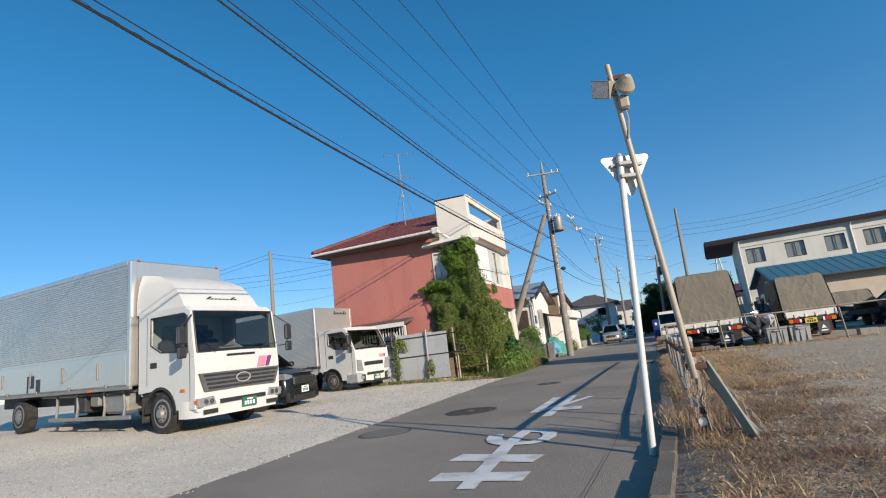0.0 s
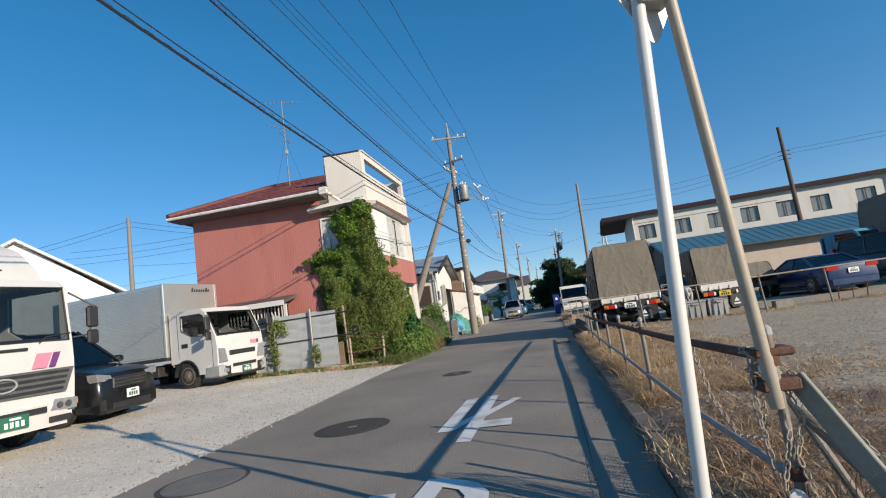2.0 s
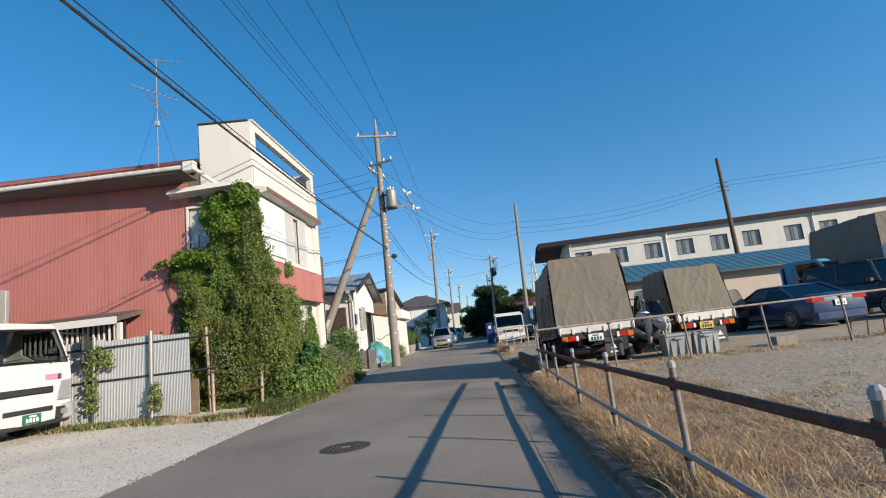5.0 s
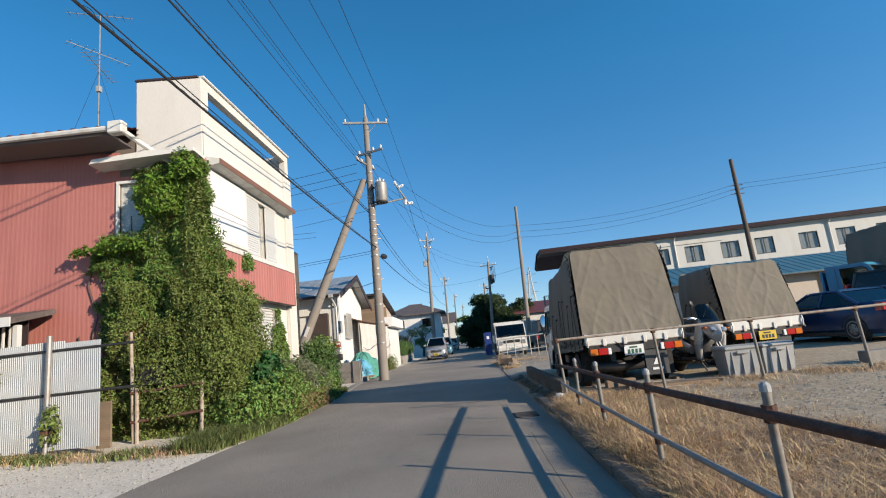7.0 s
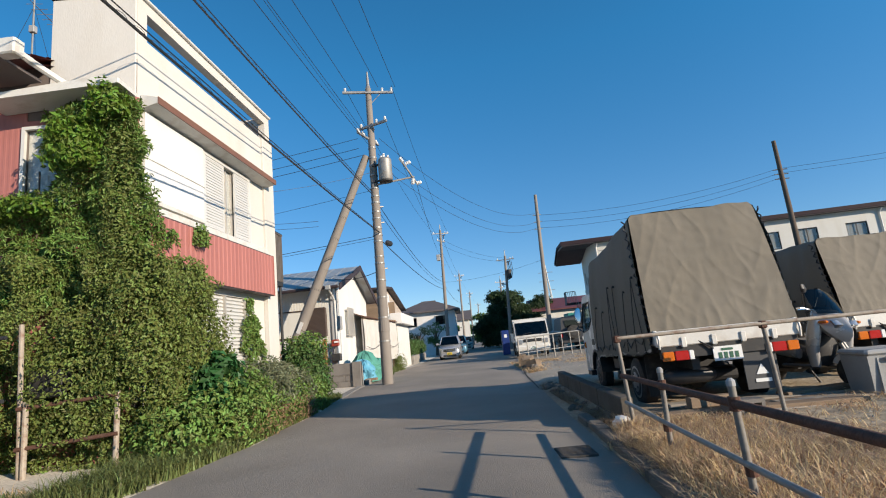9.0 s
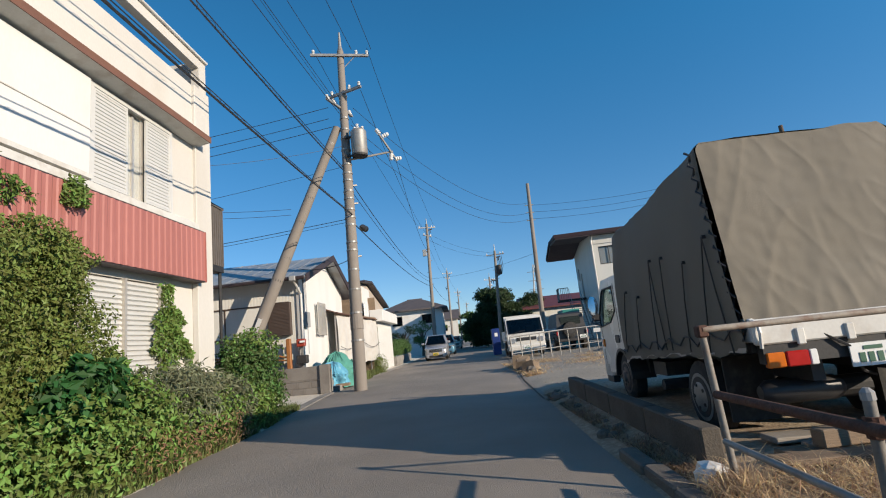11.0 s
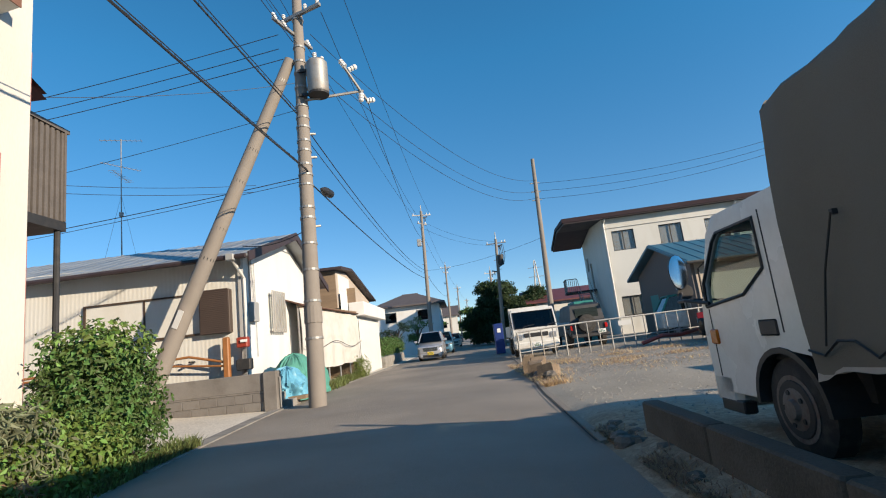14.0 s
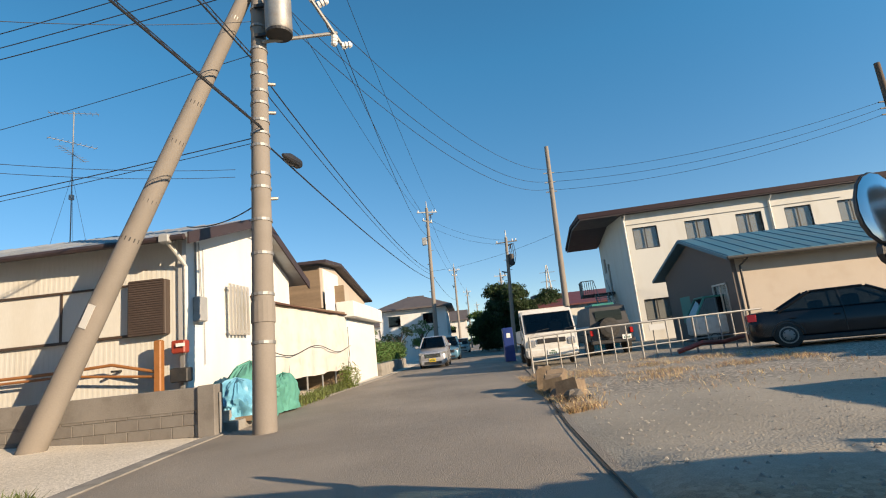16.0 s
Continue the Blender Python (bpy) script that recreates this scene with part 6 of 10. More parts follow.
        part("gate_latch", Shape().tube([(-length - 0.03, sg * (h - 0.03), bed_z - 0.16), (-length - 0.05, sg * (h - 0.03), bed_z - 0.05), (-length - 0.03, sg * (h - 0.03), bed_z + 0.04)], 0.014, 6), OLD_WHITE, t)
    fl_ = part("rear_flap", Shape().box(-length + 0.03, -length + 0.045, -0.62 * h, -0.16 * h, bed_z - 0.72, bed_z - 0.28, 0.004), GREY_FLAP, t, "dark rubber flap with a pale emblem")
    part("emblem", Shape().prism([(-0.39 * h - 0.07, bed_z - 0.55), (-0.39 * h + 0.07, bed_z - 0.55), (-0.39 * h, bed_z - 0.43)], -length + 0.022, -length + 0.028, "x"), PLATE_WHITE, fl_)
    part("lettering_bar", Shape().box(-length + 0.022, -length + 0.028, -0.39 * h - 0.09, -0.39 * h + 0.09, bed_z - 0.64, bed_z - 0.60), PLATE_WHITE, fl_)
    part("air_tank", Shape().tube([(-length + 0.3, 0.1, bed_z - 0.52), (-length + 0.3, 0.16, bed_z - 0.52), (-length + 0.3, 0.66, bed_z - 0.52), (-length + 0.3, 0.72, bed_z - 0.52)], [0.05, 0.095, 0.095, 0.05], 14), BLACK_PLASTIC, t, smooth=True)
    part("brake_hose", Shape().tube([(-length - 0.01, 0.35, bed_z - 0.1), (-length - 0.03, 0.2, bed_z - 0.2), (-length + 0.1, 0.05, bed_z - 0.4), (-length + 0.2, -0.1, bed_z - 0.45)], 0.012, 5), WIRE, t)
    part("axle_housing", Shape().tube([(-length + 1.15, -h + 0.2, r), (-length + 1.15, -0.16, r), (-length + 1.15, 0.0, r), (-length + 1.15, 0.16, r), (-length + 1.15, h - 0.2, r)], [0.06, 0.07, 0.17, 0.07, 0.06], 12), DARK_STEEL, t)
    part("silencer", Shape().tube([(-length + 0.55, -0.25, 0.40), (-length + 0.55, 0.45, 0.40)], 0.09, 12), DARK_STEEL, t)
    part("spare_bracket", Shape().box(-2.6, -2.2, h - 0.35, h - 0.05, 0.45, 0.6), DARK_STEEL, t)
    part("under_box", Shape().box(-length + 1.8, -cab_d - 0.3, -0.5 * w + 0.2, 0.2, 0.26, bed_z - 0.2), DARK_STEEL, t)
    part("wheel_well", Shape().box(axle - 0.45, axle + 0.45, -h + 0.22, h - 0.22, 0.4, 0.85), DARK_STEEL, t)
    canvas_cover(t, -length + 0.04, -cab_d - 0.04, cover_w, bed_z - 0.10, top_z, seed, hem=0.12, fall=fall, over=over)
    return t


def car(name, m, label, paint, length, w, h, hood, rear, r, front=(0.95, 0.70), back=0.85, roof=(0.62, 0.16), belt=0.92, rim=None, plate_mat=PLATE_WHITE, lights="sedan", clear=0.14, grp=""):
    """A car body lofted from side stations. hood, rear: lengths of the bonnet and of the boot; roof: rakes of the screens."""
    t = thing(name, label, "car", m, grp)
    hw = w / 2
    rf, rb = roof
    stations = []

    def sec(x, z, inset, low=clear + 0.06):
        q = hw - inset
        return [(x, -q + 0.10, low), (x, -q, low + 0.12), (x, -q, z * 0.62), (x, -q + 0.03, z * 0.9), (x, -q + 0.12, z), (x, 0, z + 0.02), (x, q - 0.12, z), (x, q - 0.03, z * 0.9), (x, q, z * 0.62), (x, q, low + 0.12), (x, q - 0.10, low)]
    body = [sec(0.0, front[1] * 0.8, 0.16, clear + 0.12), sec(-0.06, front[1] * 0.93, 0.08), sec(-0.22, front[1], 0.03), sec(-0.6, front[1] + 0.06, 0.0), sec(-hood, belt, 0.0), sec(-length * 0.5, belt + 0.02, 0.0), sec(-length + rear + 0.15, belt + 0.04, 0.0), sec(-length + 0.35, back + 0.04, 0.02), sec(-length + 0.10, back, 0.05), sec(-length + 0.02, back * 0.94, 0.10, clear + 0.12), sec(-length, back * 0.8, 0.16, clear + 0.16)]
    part("body", Shape().loft(body), paint, t, smooth=True)
    # cabin: pillars and roof in paint, panes between
    z0, z1 = belt + 0.01, h
    xa, xb, xc, xd = -hood + 0.12, -hood - rf, -length + rear + rb, -length + rear * 0.72
    qb, qt = hw - 0.06, hw - 0.22
    lo = [(xa, qb - 0.06, z0), (xd, qb - 0.06, z0)]
    hi = [(xb, qt, z1 - 0.05), (xc, qt, z1 - 0.05)]
    part("roof", Shape().loft([[(xb + 0.10, y, z1 - 0.06) for y in (-qt, 0, qt)] + [(xb + 0.02, y, z1 - 0.09) for y in (qt, 0, -qt)], [(xb - 0.25, -qt, z1 - 0.02), (xb - 0.25, 0, z1), (xb - 0.25, qt, z1 - 0.02), (xb - 0.25, qt, z1 - 0.07), (xb - 0.25, 0, z1 - 0.05), (xb - 0.25, -qt, z1 - 0.07)], [(xc + 0.25, -qt, z1 - 0.02), (xc + 0.25, 0, z1), (xc + 0.25, qt, z1 - 0.02), (xc + 0.25, qt, z1 - 0.07), (xc + 0.25, 0, z1 - 0.05), (xc + 0.25, -qt, z1 - 0.07)], [(xc - 0.06, y, z1 - 0.06) for y in (-qt, 0, qt)] + [(xc, y, z1 - 0.10) for y in (qt, 0, -qt)]]), paint, t, smooth=True)
    for sg in (1, -1):
        pil = Shape()
        pil.tube([(xa, sg * qb, z0), (xb + 0.06, sg * qt, z1 - 0.05)], 0.035, 6)
        pil.tube([(xd, sg * qb, z0), (xc - 0.02, sg * qt, z1 - 0.05)], 0.045, 6)
        xm = (xa + xd) / 2
        pil.tube([(xm, sg * qb, z0), ((xb + xc) / 2, sg * qt, z1 - 0.05)], 0.03, 6)
        pil.tube([(xb, sg * qt, z1 - 0.045), (xc, sg * qt, z1 - 0.045)], 0.03, 6)
        part("door_frame", pil, paint, t)
    g = DARK_GLASS
    part("windscreen", Shape().add([(xa, -qb, z0), (xa, qb, z0), (xb + 0.06, qt, z1 - 0.06), (xb + 0.06, -qt, z1 - 0.06)], [(0, 1, 2, 3)]), g, t)
    part("rear_screen", Shape().add([(xd, -qb, z0), (xd, qb, z0), (xc - 0.03, qt, z1 - 0.06), (xc - 0.03, -qt, z1 - 0.06)], [(0, 1, 2, 3)]), g, t)
    for sg in (1, -1):
        part("side_window", Shape().add([(xa, sg * qb, z0), (xd, sg * qb, z0), (xc, sg * qt, z1 - 0.06), (xb, sg * qt, z1 - 0.06)], [(0, 1, 2, 3)]), g, t)
        part("door_seam", Shape().box(xm - 0.006, xm + 0.006, sg * hw - 0.004, sg * hw + 0.003, 0.35, z0).box(xa - 0.05, xa - 0.04, sg * hw - 0.004, sg * hw + 0.003, 0.35, z0), BLACK_PLASTIC, t)
        for x in (xm - 0.02, xm - 0.95):
            part("door_handle", Shape().box(x - 0.2, x - 0.06, sg * hw - 0.01, sg * hw + 0.02, z0 - 0.2, z0 - 0.16, 0.008), paint, t)
        part("wing_mirror", Shape().box(xa - 0.25, xa - 0.08, sg * (hw + 0.02), sg * (hw + 0.2), z0 + 0.0, z0 + 0.14, 0.03), paint, t)
        part("sill", Shape().box(-length + 0.9, -1.1, sg * (hw - 0.06), sg * (hw + 0.004), clear + 0.02, clear + 0.14, 0.02), BLACK_PLASTIC, t)
        for x in (-0.85, -length + 0.85):
            wheel(t, x, sg * (hw - 0.10), r, 0.2, rim or GALV, sg, 5, 0.0)
            aw = Shape().loft([[(x + rr * math.cos(math.pi * q / 12), y, r + rr * math.sin(math.pi * q / 12)) for rr, y in ((r * 1.02, sg * (hw - 0.25)), (r * 1.12, sg * (hw - 0.25)), (r * 1.12, sg * (hw + 0.005)), (r * 1.02, sg * (hw + 0.005)))] for q in range(13)])
            part("wheel_arch", aw, BLACK_PLASTIC, t)
        part("headlight", Shape().prism([(sg * (hw - 0.42), front[1] * 0.78), (sg * (hw - 0.06), front[1] * 0.80), (sg * (hw - 0.04), front[1] * 0.96), (sg * (hw - 0.38), front[1] * 0.90)], -0.24, -0.012, "x", 0.02), LENS, t)
        if lights == "van":
            part("tail_lamp", Shape().box(-length + 0.0, -length + 0.14, sg * (hw - 0.2), sg * (hw - 0.02), belt * 0.78, belt * 1.35, 0.02), RED_LAMP, t)
        else:
            part("tail_lamp", Shape().prism([(sg * (hw - 0.48), back * 0.80), (sg * (hw - 0.05), back * 0.80), (sg * (hw - 0.07), back * 1.0), (sg * (hw - 0.42), back * 0.97)], -length - 0.004, -length + 0.22, "x", 0.02), RED_LAMP, t)
    part("cabin_trim", Shape().box(xb - 0.1, xb - 0.28, -qt + 0.05, -0.08, 0.4, z0 + 0.28, 0.05).box(xb - 0.1, xb - 0.28, 0.08, qt - 0.05, 0.4, z0 + 0.28, 0.05).box(xc + 0.05, xc + 0.25, -qt + 0.05, qt - 0.05, 0.4, z0 + 0.2, 0.05).box(xa - 0.1, xa - 0.45, -qt, qt, z0 - 0.1, z0 + 0.04, 0.03), SEAT, t)
    part("front_bumper", Shape().box(-0.28, 0.03, -hw + 0.10, hw - 0.10, clear, front[1] * 0.52, 0.07), paint, t)
    gr = part("grille", Shape().box(-0.05, 0.025, -hw * 0.55, hw * 0.55, front[1] * 0.62, front[1] * 0.86, 0.02), BLACK_PLASTIC, t)
    for k in range(3):
        part("grille_bar", Shape().box(0.02, 0.034, -hw * 0.52, hw * 0.52, front[1] * (0.65 + 0.07 * k), front[1] * (0.65 + 0.07 * k) + 0.018), CHROME if lights == "van" else BLACK_PLASTIC, gr)
    part("air_intake", Shape().box(0.015, 0.034, -hw * 0.6, hw * 0.6, clear + 0.06, clear + 0.18, 0.02), BLACK_PLASTIC, t)
    part("rear_bumper", Shape().box(-length - 0.03, -length + 0.25, -hw + 0.10, hw - 0.10, clear + 0.04, back * 0.55, 0.07), paint, t)
    plate(t, 0.042, 0, front[1] * 0.48, plate_mat, facing=1)
    plate(t, -length - 0.036, 0, back * (0.66 if lights == "van" else 0.74), plate_mat, facing=-1)
    return t


wing_truck()
box_truck_small()
car("minivan", pose(-8.05, 12.45, 0.14, 0, 0, 4), "black minivan with a wide chromed grille between two lorries", BLACK_CAR, 4.75, 1.72, 1.84, 0.95, 0.25, 0.33, front=(0.95, 0.92), back=1.0, roof=(0.75, 0.25), belt=1.05, lights="van")
lorry = canvas_truck(pose(2.90, 23.64, 0.05, 0, 0, 88.0), "white flatbed lorry with a sagging olive canvas hood", 1.68, 4.66, 0.96, 2.54, 1.76, 1.44, 0.33, 1, PLATE_WHITE, INK_GREEN, 1.76, 0.585, 0.36, 0.22, 0.12, -1.06, OLD_WHITE_LIT, -0.15)
ma_ = part("long_mirror_arm", Shape().tube([(-0.2, 0.85, 1.08), (0.1, 0.92, 1.13), (0.35, 0.88, 1.13), (0.47, 0.79, 1.22)], 0.016, 8), BLACK_PLASTIC, lorry)
MIRROR_AT = Matrix.Translation((0.47, 0.79, 1.42)) @ Matrix.Rotation(radians(-14), 4, "Z") @ Matrix.Rotation(radians(5), 4, "Y")
part("long_mirror", Shape().loft([[(d, 0.09 * k * math.cos(a * 0.3927), 0.18 * k * math.sin(a * 0.3927)) for a in range(16)] for d, k in ((-0.02, 0.96), (0.0, 1.0), (0.04, 0.85), (0.06, 0.5))]), BLACK_PLASTIC, ma_, "tall oval driving mirror", True, MIRROR_AT)
part("long_mirror_glass", Shape().loft([[(d, 0.08 * k * math.cos(a * 0.3927), 0.168 * k * math.sin(a * 0.3927)) for a in range(16)] for d, k in ((-0.022, 1.0), (-0.026, 0.85), (-0.0285, 0.65), (-0.030, 0.4), (-0.0305, 0.12))]), CHROME, ma_, "convex mirror glass", True, MIRROR_AT)
part("round_mirror", Shape().disc((0.45, 0.76, 1.22), (1, 0, 0), 0.075, 0.04, 14), BLACK_PLASTIC, ma_)
canvas_truck(pose(5.72, 23.25, 0.10, 0, 0, 90), "small white pickup truck under an olive canvas hood", 1.42, 3.1, 0.86, 2.05, 1.66, 1.2, 0.27, 7, PLATE_YELLOW, INK, 1.50)
car("coupe", pose(9.95, 26.2, 0.14, 0, 0, 95), "dark blue coupe with red tail lamps parked on gravel", NAVY, 4.2, 1.76, 1.33, 1.25, 0.85, 0.32, front=(0.95, 0.72), back=0.92, belt=0.90, roof=(0.72, 0.5))
car("sedan", pose(12.2, 34.6, 0.06, 0, 0, -26), "dark blue-black sedan parked beside the grey shed", BLACK_CAR, 4.7, 1.80, 1.42, 1.35, 1.0, 0.33, front=(0.95, 0.74), back=0.93, belt=0.92, roof=(0.75, 0.5))
car("hatchback", pose(-1.75, 47.6, 0.03, 0, 0, -91), "silver hatchback parked at the roadside", SILVER_CAR, 3.5, 1.46, 1.58, 0.75, 0.30, 0.28, front=(0.9, 0.80), back=0.95, roof=(0.6, 0.2), belt=0.98, plate_mat=PLATE_YELLOW, lights="van")
car("hatchback", pose(-1.35, 57.0, 0.03, 0, 0, -91), "pale blue small car parked at the roadside", BLUE_CAR, 3.6, 1.5, 1.62, 0.75, 0.30, 0.28, front=(0.9, 0.80), back=0.95, roof=(0.6, 0.2), belt=0.98, lights="van")
car("hatchback", pose(-0.7, 78, 0.03, 0, 0, -92), "white small car further along the lane", OLD_WHITE, 3.6, 1.5, 1.6, 0.75, 0.30, 0.28, front=(0.9, 0.80), back=0.95, roof=(0.6, 0.2), belt=0.98, lights="van")
car("off_roader", pose(13.7, 22.6, 0.14, 0, 0, -80), "dark grey off-roader parked on gravel", GREY_CAR, 4.1, 1.72, 1.86, 1.15, 0.25, 0.38, front=(1.0, 1.02), back=1.05, roof=(0.25, 0.1), belt=1.12, lights="van", clear=0.3)

# ---- east side: sign, lamp pole, guard fence, yard ----
t = thing("road_sign", "back of a triangular road sign on a white post", "road sign")
SB, ST = Vector((0.427, 5.72, 0.0)), Vector((0.632, 5.856, 2.80))
part("post", Shape().tube([SB, ST], 0.032, 16), WHITE_PAINT, t, smooth=True)
part("cap", Shape().tube([ST, ST + Vector((0, 0, 0.03))], [0.04, 0.02], 12), GREY_PLASTIC, t)
part("base", Shape().tube([SB - Vector((0, 0, 0.05)), SB + Vector((0, 0, 0.012))], 0.06, 12), CONCRETE, t)
tri = []
for cx, cz, a0 in ((-0.245, 0.0, 90), (0.0, -0.36, 210), (0.245, 0.0, 330)):
    for k in range(5):
        a = radians(a0 + 120 * k / 4)
        tri.append((cx * 0.86 - 0.03 * math.cos(a) * (1 if cx else 0) * 0 + 0.03 * math.cos(a), cz + 0.03 * math.sin(a)))
plate_ = part("sign_plate", Shape().prism(tri, 0.045, 0.052), WHITE_PAINT, t, "pale unpainted back of the sign", m=pose(0.693, 5.865, 2.785, 0, 0, 20))
for z in (-0.07, -0.2):
    part("clamp", Shape().box(-0.10, 0.08, -0.045, 0.045, z - 0.02, z + 0.02, 0.006), GREY_PLASTIC, plate_)
part("stiffener", Shape().box(-0.16, 0.16, 0.02, 0.045, -0.085, -0.055).box(-0.08, 0.08, 0.02, 0.045, -0.215, -0.185), GREY_PLASTIC, plate_)

LAMP_BEIGE = material("beige_lamp_paint", (0.32, 0.284, 0.228), 0.5, vary=0.1, scale=6, fine=50, bump=0.05, dirt=(0.264, 0.208, 0.152))
t = thing("lamp_pole", "leaning galvanised pole with two old floodlights", "lamp post", pose(0.05, 0.08, 0))
LB, LT = Vector((0.905, 5.97, 0.0)), Vector((0.632, 5.694, 3.75))
part("pole", Shape().tube([LB.lerp(LT, 0.16), LB.lerp(LT, 0.22), LB.lerp(LT, 0.23), LT], [0.034, 0.034, 0.030, 0.027], 14), LAMP_BEIGE, t, smooth=True)
part("clamp", Shape().box(-0.05, 0.12, -0.03, 0.09, -0.03, 0.03, 0.01), RUST, t, m=pose(0.855, 5.925, 0.70)), part("clamp", Shape().box(-0.05, 0.13, -0.03, 0.10, -0.02, 0.02, 0.01), RUST, t, m=pose(0.845, 5.915, 0.85))
part("bracket", Shape().box(-0.06, 0.10, -0.02, 0.02, -0.02, 0.02), RUST, t, m=pose(0.675, 5.71, 3.60))
fl = part("floodlight", Shape().loft([[(-0.11, -0.03, -0.09), (0.11, -0.03, -0.09), (0.11, -0.03, 0.09), (-0.11, -0.03, 0.09)], [(-0.08, 0.10, -0.06), (0.08, 0.10, -0.06), (0.08, 0.10, 0.06), (-0.08, 0.10, 0.06)]]), LAMP_BEIGE, t, "box floodlight tilted down", m=pose(0.545, 5.65, 3.49, 25, 28, -35))
part("lens", Shape().box(-0.10, 0.10, -0.036, -0.031, -0.08, 0.08), LENS, fl)
fl2 = part("floodlight", Shape().tube([(0, 0, 0), (0, 0, 0.03), (0, 0, 0.10), (0, 0, 0.14)], [0.10, 0.10, 0.06, 0.03], 18), LAMP_BEIGE, t, "round floodlight with a shallow hood", m=pose(0.745, 5.66, 3.45, 65, 0, 25))
part("lens", Shape().disc((0, 0, -0.006), (0, 0, 1), 0.09, 0.005, 18), LENS, fl2)
part("sensor_box", Shape().box(-0.05, 0.05, -0.05, 0.05, -0.08, 0.07, 0.02), LAMP_BEIGE, t, m=pose(0.72, 5.70, 3.32))
part("lamp_cable", Shape().tube([(0.72, 5.70, 3.27), (0.735, 5.72, 3.15), (0.70, 5.72, 2.95)], 0.008, 5), LAMP_BEIGE, t)

POST_GREY = material("dull_zinc", (0.192, 0.18, 0.16), 0.7, 0.2, vary=0.25, scale=5, fine=40, bump=0.15, dirt=(0.144, 0.08, 0.048), dirt_amount=0.5)
fence = thing("guard_fence", "rusty pipe fence along the lane with capped posts", "fence")
POSTS = [(6.0, 0.93), (7.55, 0.93), (9.11, 0.98), (10.80, 1.04), (12.5, 1.08), (14.1, 1.12), (15.8, 1.19), (17.2, 1.25), (18.45, 1.31)]
rng = random.Random(11)
tops, lows = [], []
for i, (y, x) in enumerate(POSTS):
    hgt = 0.93 - 0.033 * i + 0.0012 * i * i
    lx, ly = rng.uniform(-0.02, 0.02), rng.uniform(-0.02, 0.02)
    tops.append((x - 0.02, y, hgt - 0.10))
    lows.append((x - 0.02, y, 0.30 + 0.008 * i))
    if i == len(POSTS) - 1:
        continue
    p = part("post", Shape().tube([(x, y, -0.05), (x + lx, y + ly, hgt)], 0.022, 12), POST_GREY, fence, smooth=True)
    part("cap", Shape().tube([(x + lx, y + ly, hgt), (x + lx, y + ly, hgt + 0.03), (x + lx, y + ly, hgt + 0.045)], [0.026, 0.025, 0.012], 10), GREY_PLASTIC, p)
    part("collar", Shape().tube([(x, y, 0.28), (x, y, 0.34)], 0.034, 10), RUST, p)
    part("collar", Shape().tube([(x + lx, y + ly, hgt - 0.14), (x + lx, y + ly, hgt - 0.06)], 0.034, 10), RUST, p)
part("top_rail", Shape().tube(tops, 0.026, 10), RUST, fence, "flaking dark rusty top rail", True)
part("lower_rail", Shape().tube(lows, 0.020, 10), GALV, fence, "grey lower rail", True)
for y0, z in ((6.06, 0.78), (6.02, 0.22)):
    part("reflector", Shape().disc((0.90, y0 - 0.05, z), (-0.2, -1, 0), 0.036, 0.03, 14), PORCELAIN, fence, "round white reflector")


def chain(pts, label):
    t = thing("chain", label, "chain", pose(*pts[0]), "chains on the fence post")
    o = Vector(pts[0])
    path = [Vector(p) - o for p in pts]
    total = []
    for a, b in zip(path, path[1:]):
        n = max(1, int((b - a).length / 0.042))
        total += [a.lerp(b, k / n) for k in range(n)]
    link = Shape().tube([(0.013 * math.cos(k * 0.7854), 0, 0.024 * math.sin(k * 0.7854)) for k in range(9)], 0.0045, 5)
    me = mesh_of("link", link, PALE_RUST)
    for k, (a, b) in enumerate(zip(total, total[1:])):
        d = (b - a)
        q = d.to_track_quat("Z", "Y").to_matrix().to_4x4() @ Matrix.Rotation(radians(90 * (k % 2)), 4, "Z")
        part("link", me, None, t, m=Matrix.Translation((a + b) / 2) @ q)


chain([(0.86, 6.06, 0.84), (0.82, 6.0, 0.6), (0.84, 5.98, 0.3), (0.90, 5.95, 0.12)], "rusty chain hanging from the fence post")
chain([(0.90, 6.04, 0.82), (0.93, 5.98, 0.5), (0.86, 5.95, 0.3), (0.84, 5.97, 0.12)], "rusty chain hanging from the fence post")
chain([(0.95, 6.1, 0.82), (1.0, 6.0, 0.55), (0.93, 5.95, 0.4), (0.96, 5.9, 0.2), (1.05, 5.85, 0.1)], "rusty chain looped round the fence post")
chain([(0.92, 7.2, 0.78), (0.93, 7.0, 0.45), (0.95, 6.7, 0.3), (0.97, 6.4, 0.35), (0.95, 6.15, 0.8)], "rusty chain sagging below the rail")
chain([(1.0, 6.1, 0.78), (1.15, 5.95, 0.5), (1.3, 5.8, 0.25), (1.36, 5.72, 0.1)], "rusty chain trailing down a leaning board")
knot = Shape()
rng = random.Random(3)
for k in range(26):
    c = Vector((0.88 + rng.uniform(-0.05, 0.05), 6.05 + rng.uniform(-0.04, 0.04), 0.80 + rng.uniform(-0.07, 0.06)))
    u = Vector((rng.gauss(0, 1), rng.gauss(0, 1), rng.gauss(0, 1))).normalized()
    v = u.orthogonal().normalized()
    w = u.cross(v)
    knot.tube([c + (v * math.cos(a * 0.7854) * 0.013 + w * math.sin(a * 0.7854) * 0.024) for a in range(9)], 0.0045, 5)
single("chain_knot", knot, PALE_RUST, "tangled rusty chain wound round the fence post", "chain")
TRANSLUCENT = material("weathered_plastic", (0.2, 0.216, 0.188), 0.6, vary=0.2, scale=4, fine=40, bump=0.1, dirt=(0.24, 0.208, 0.16), dirt_amount=0.6)
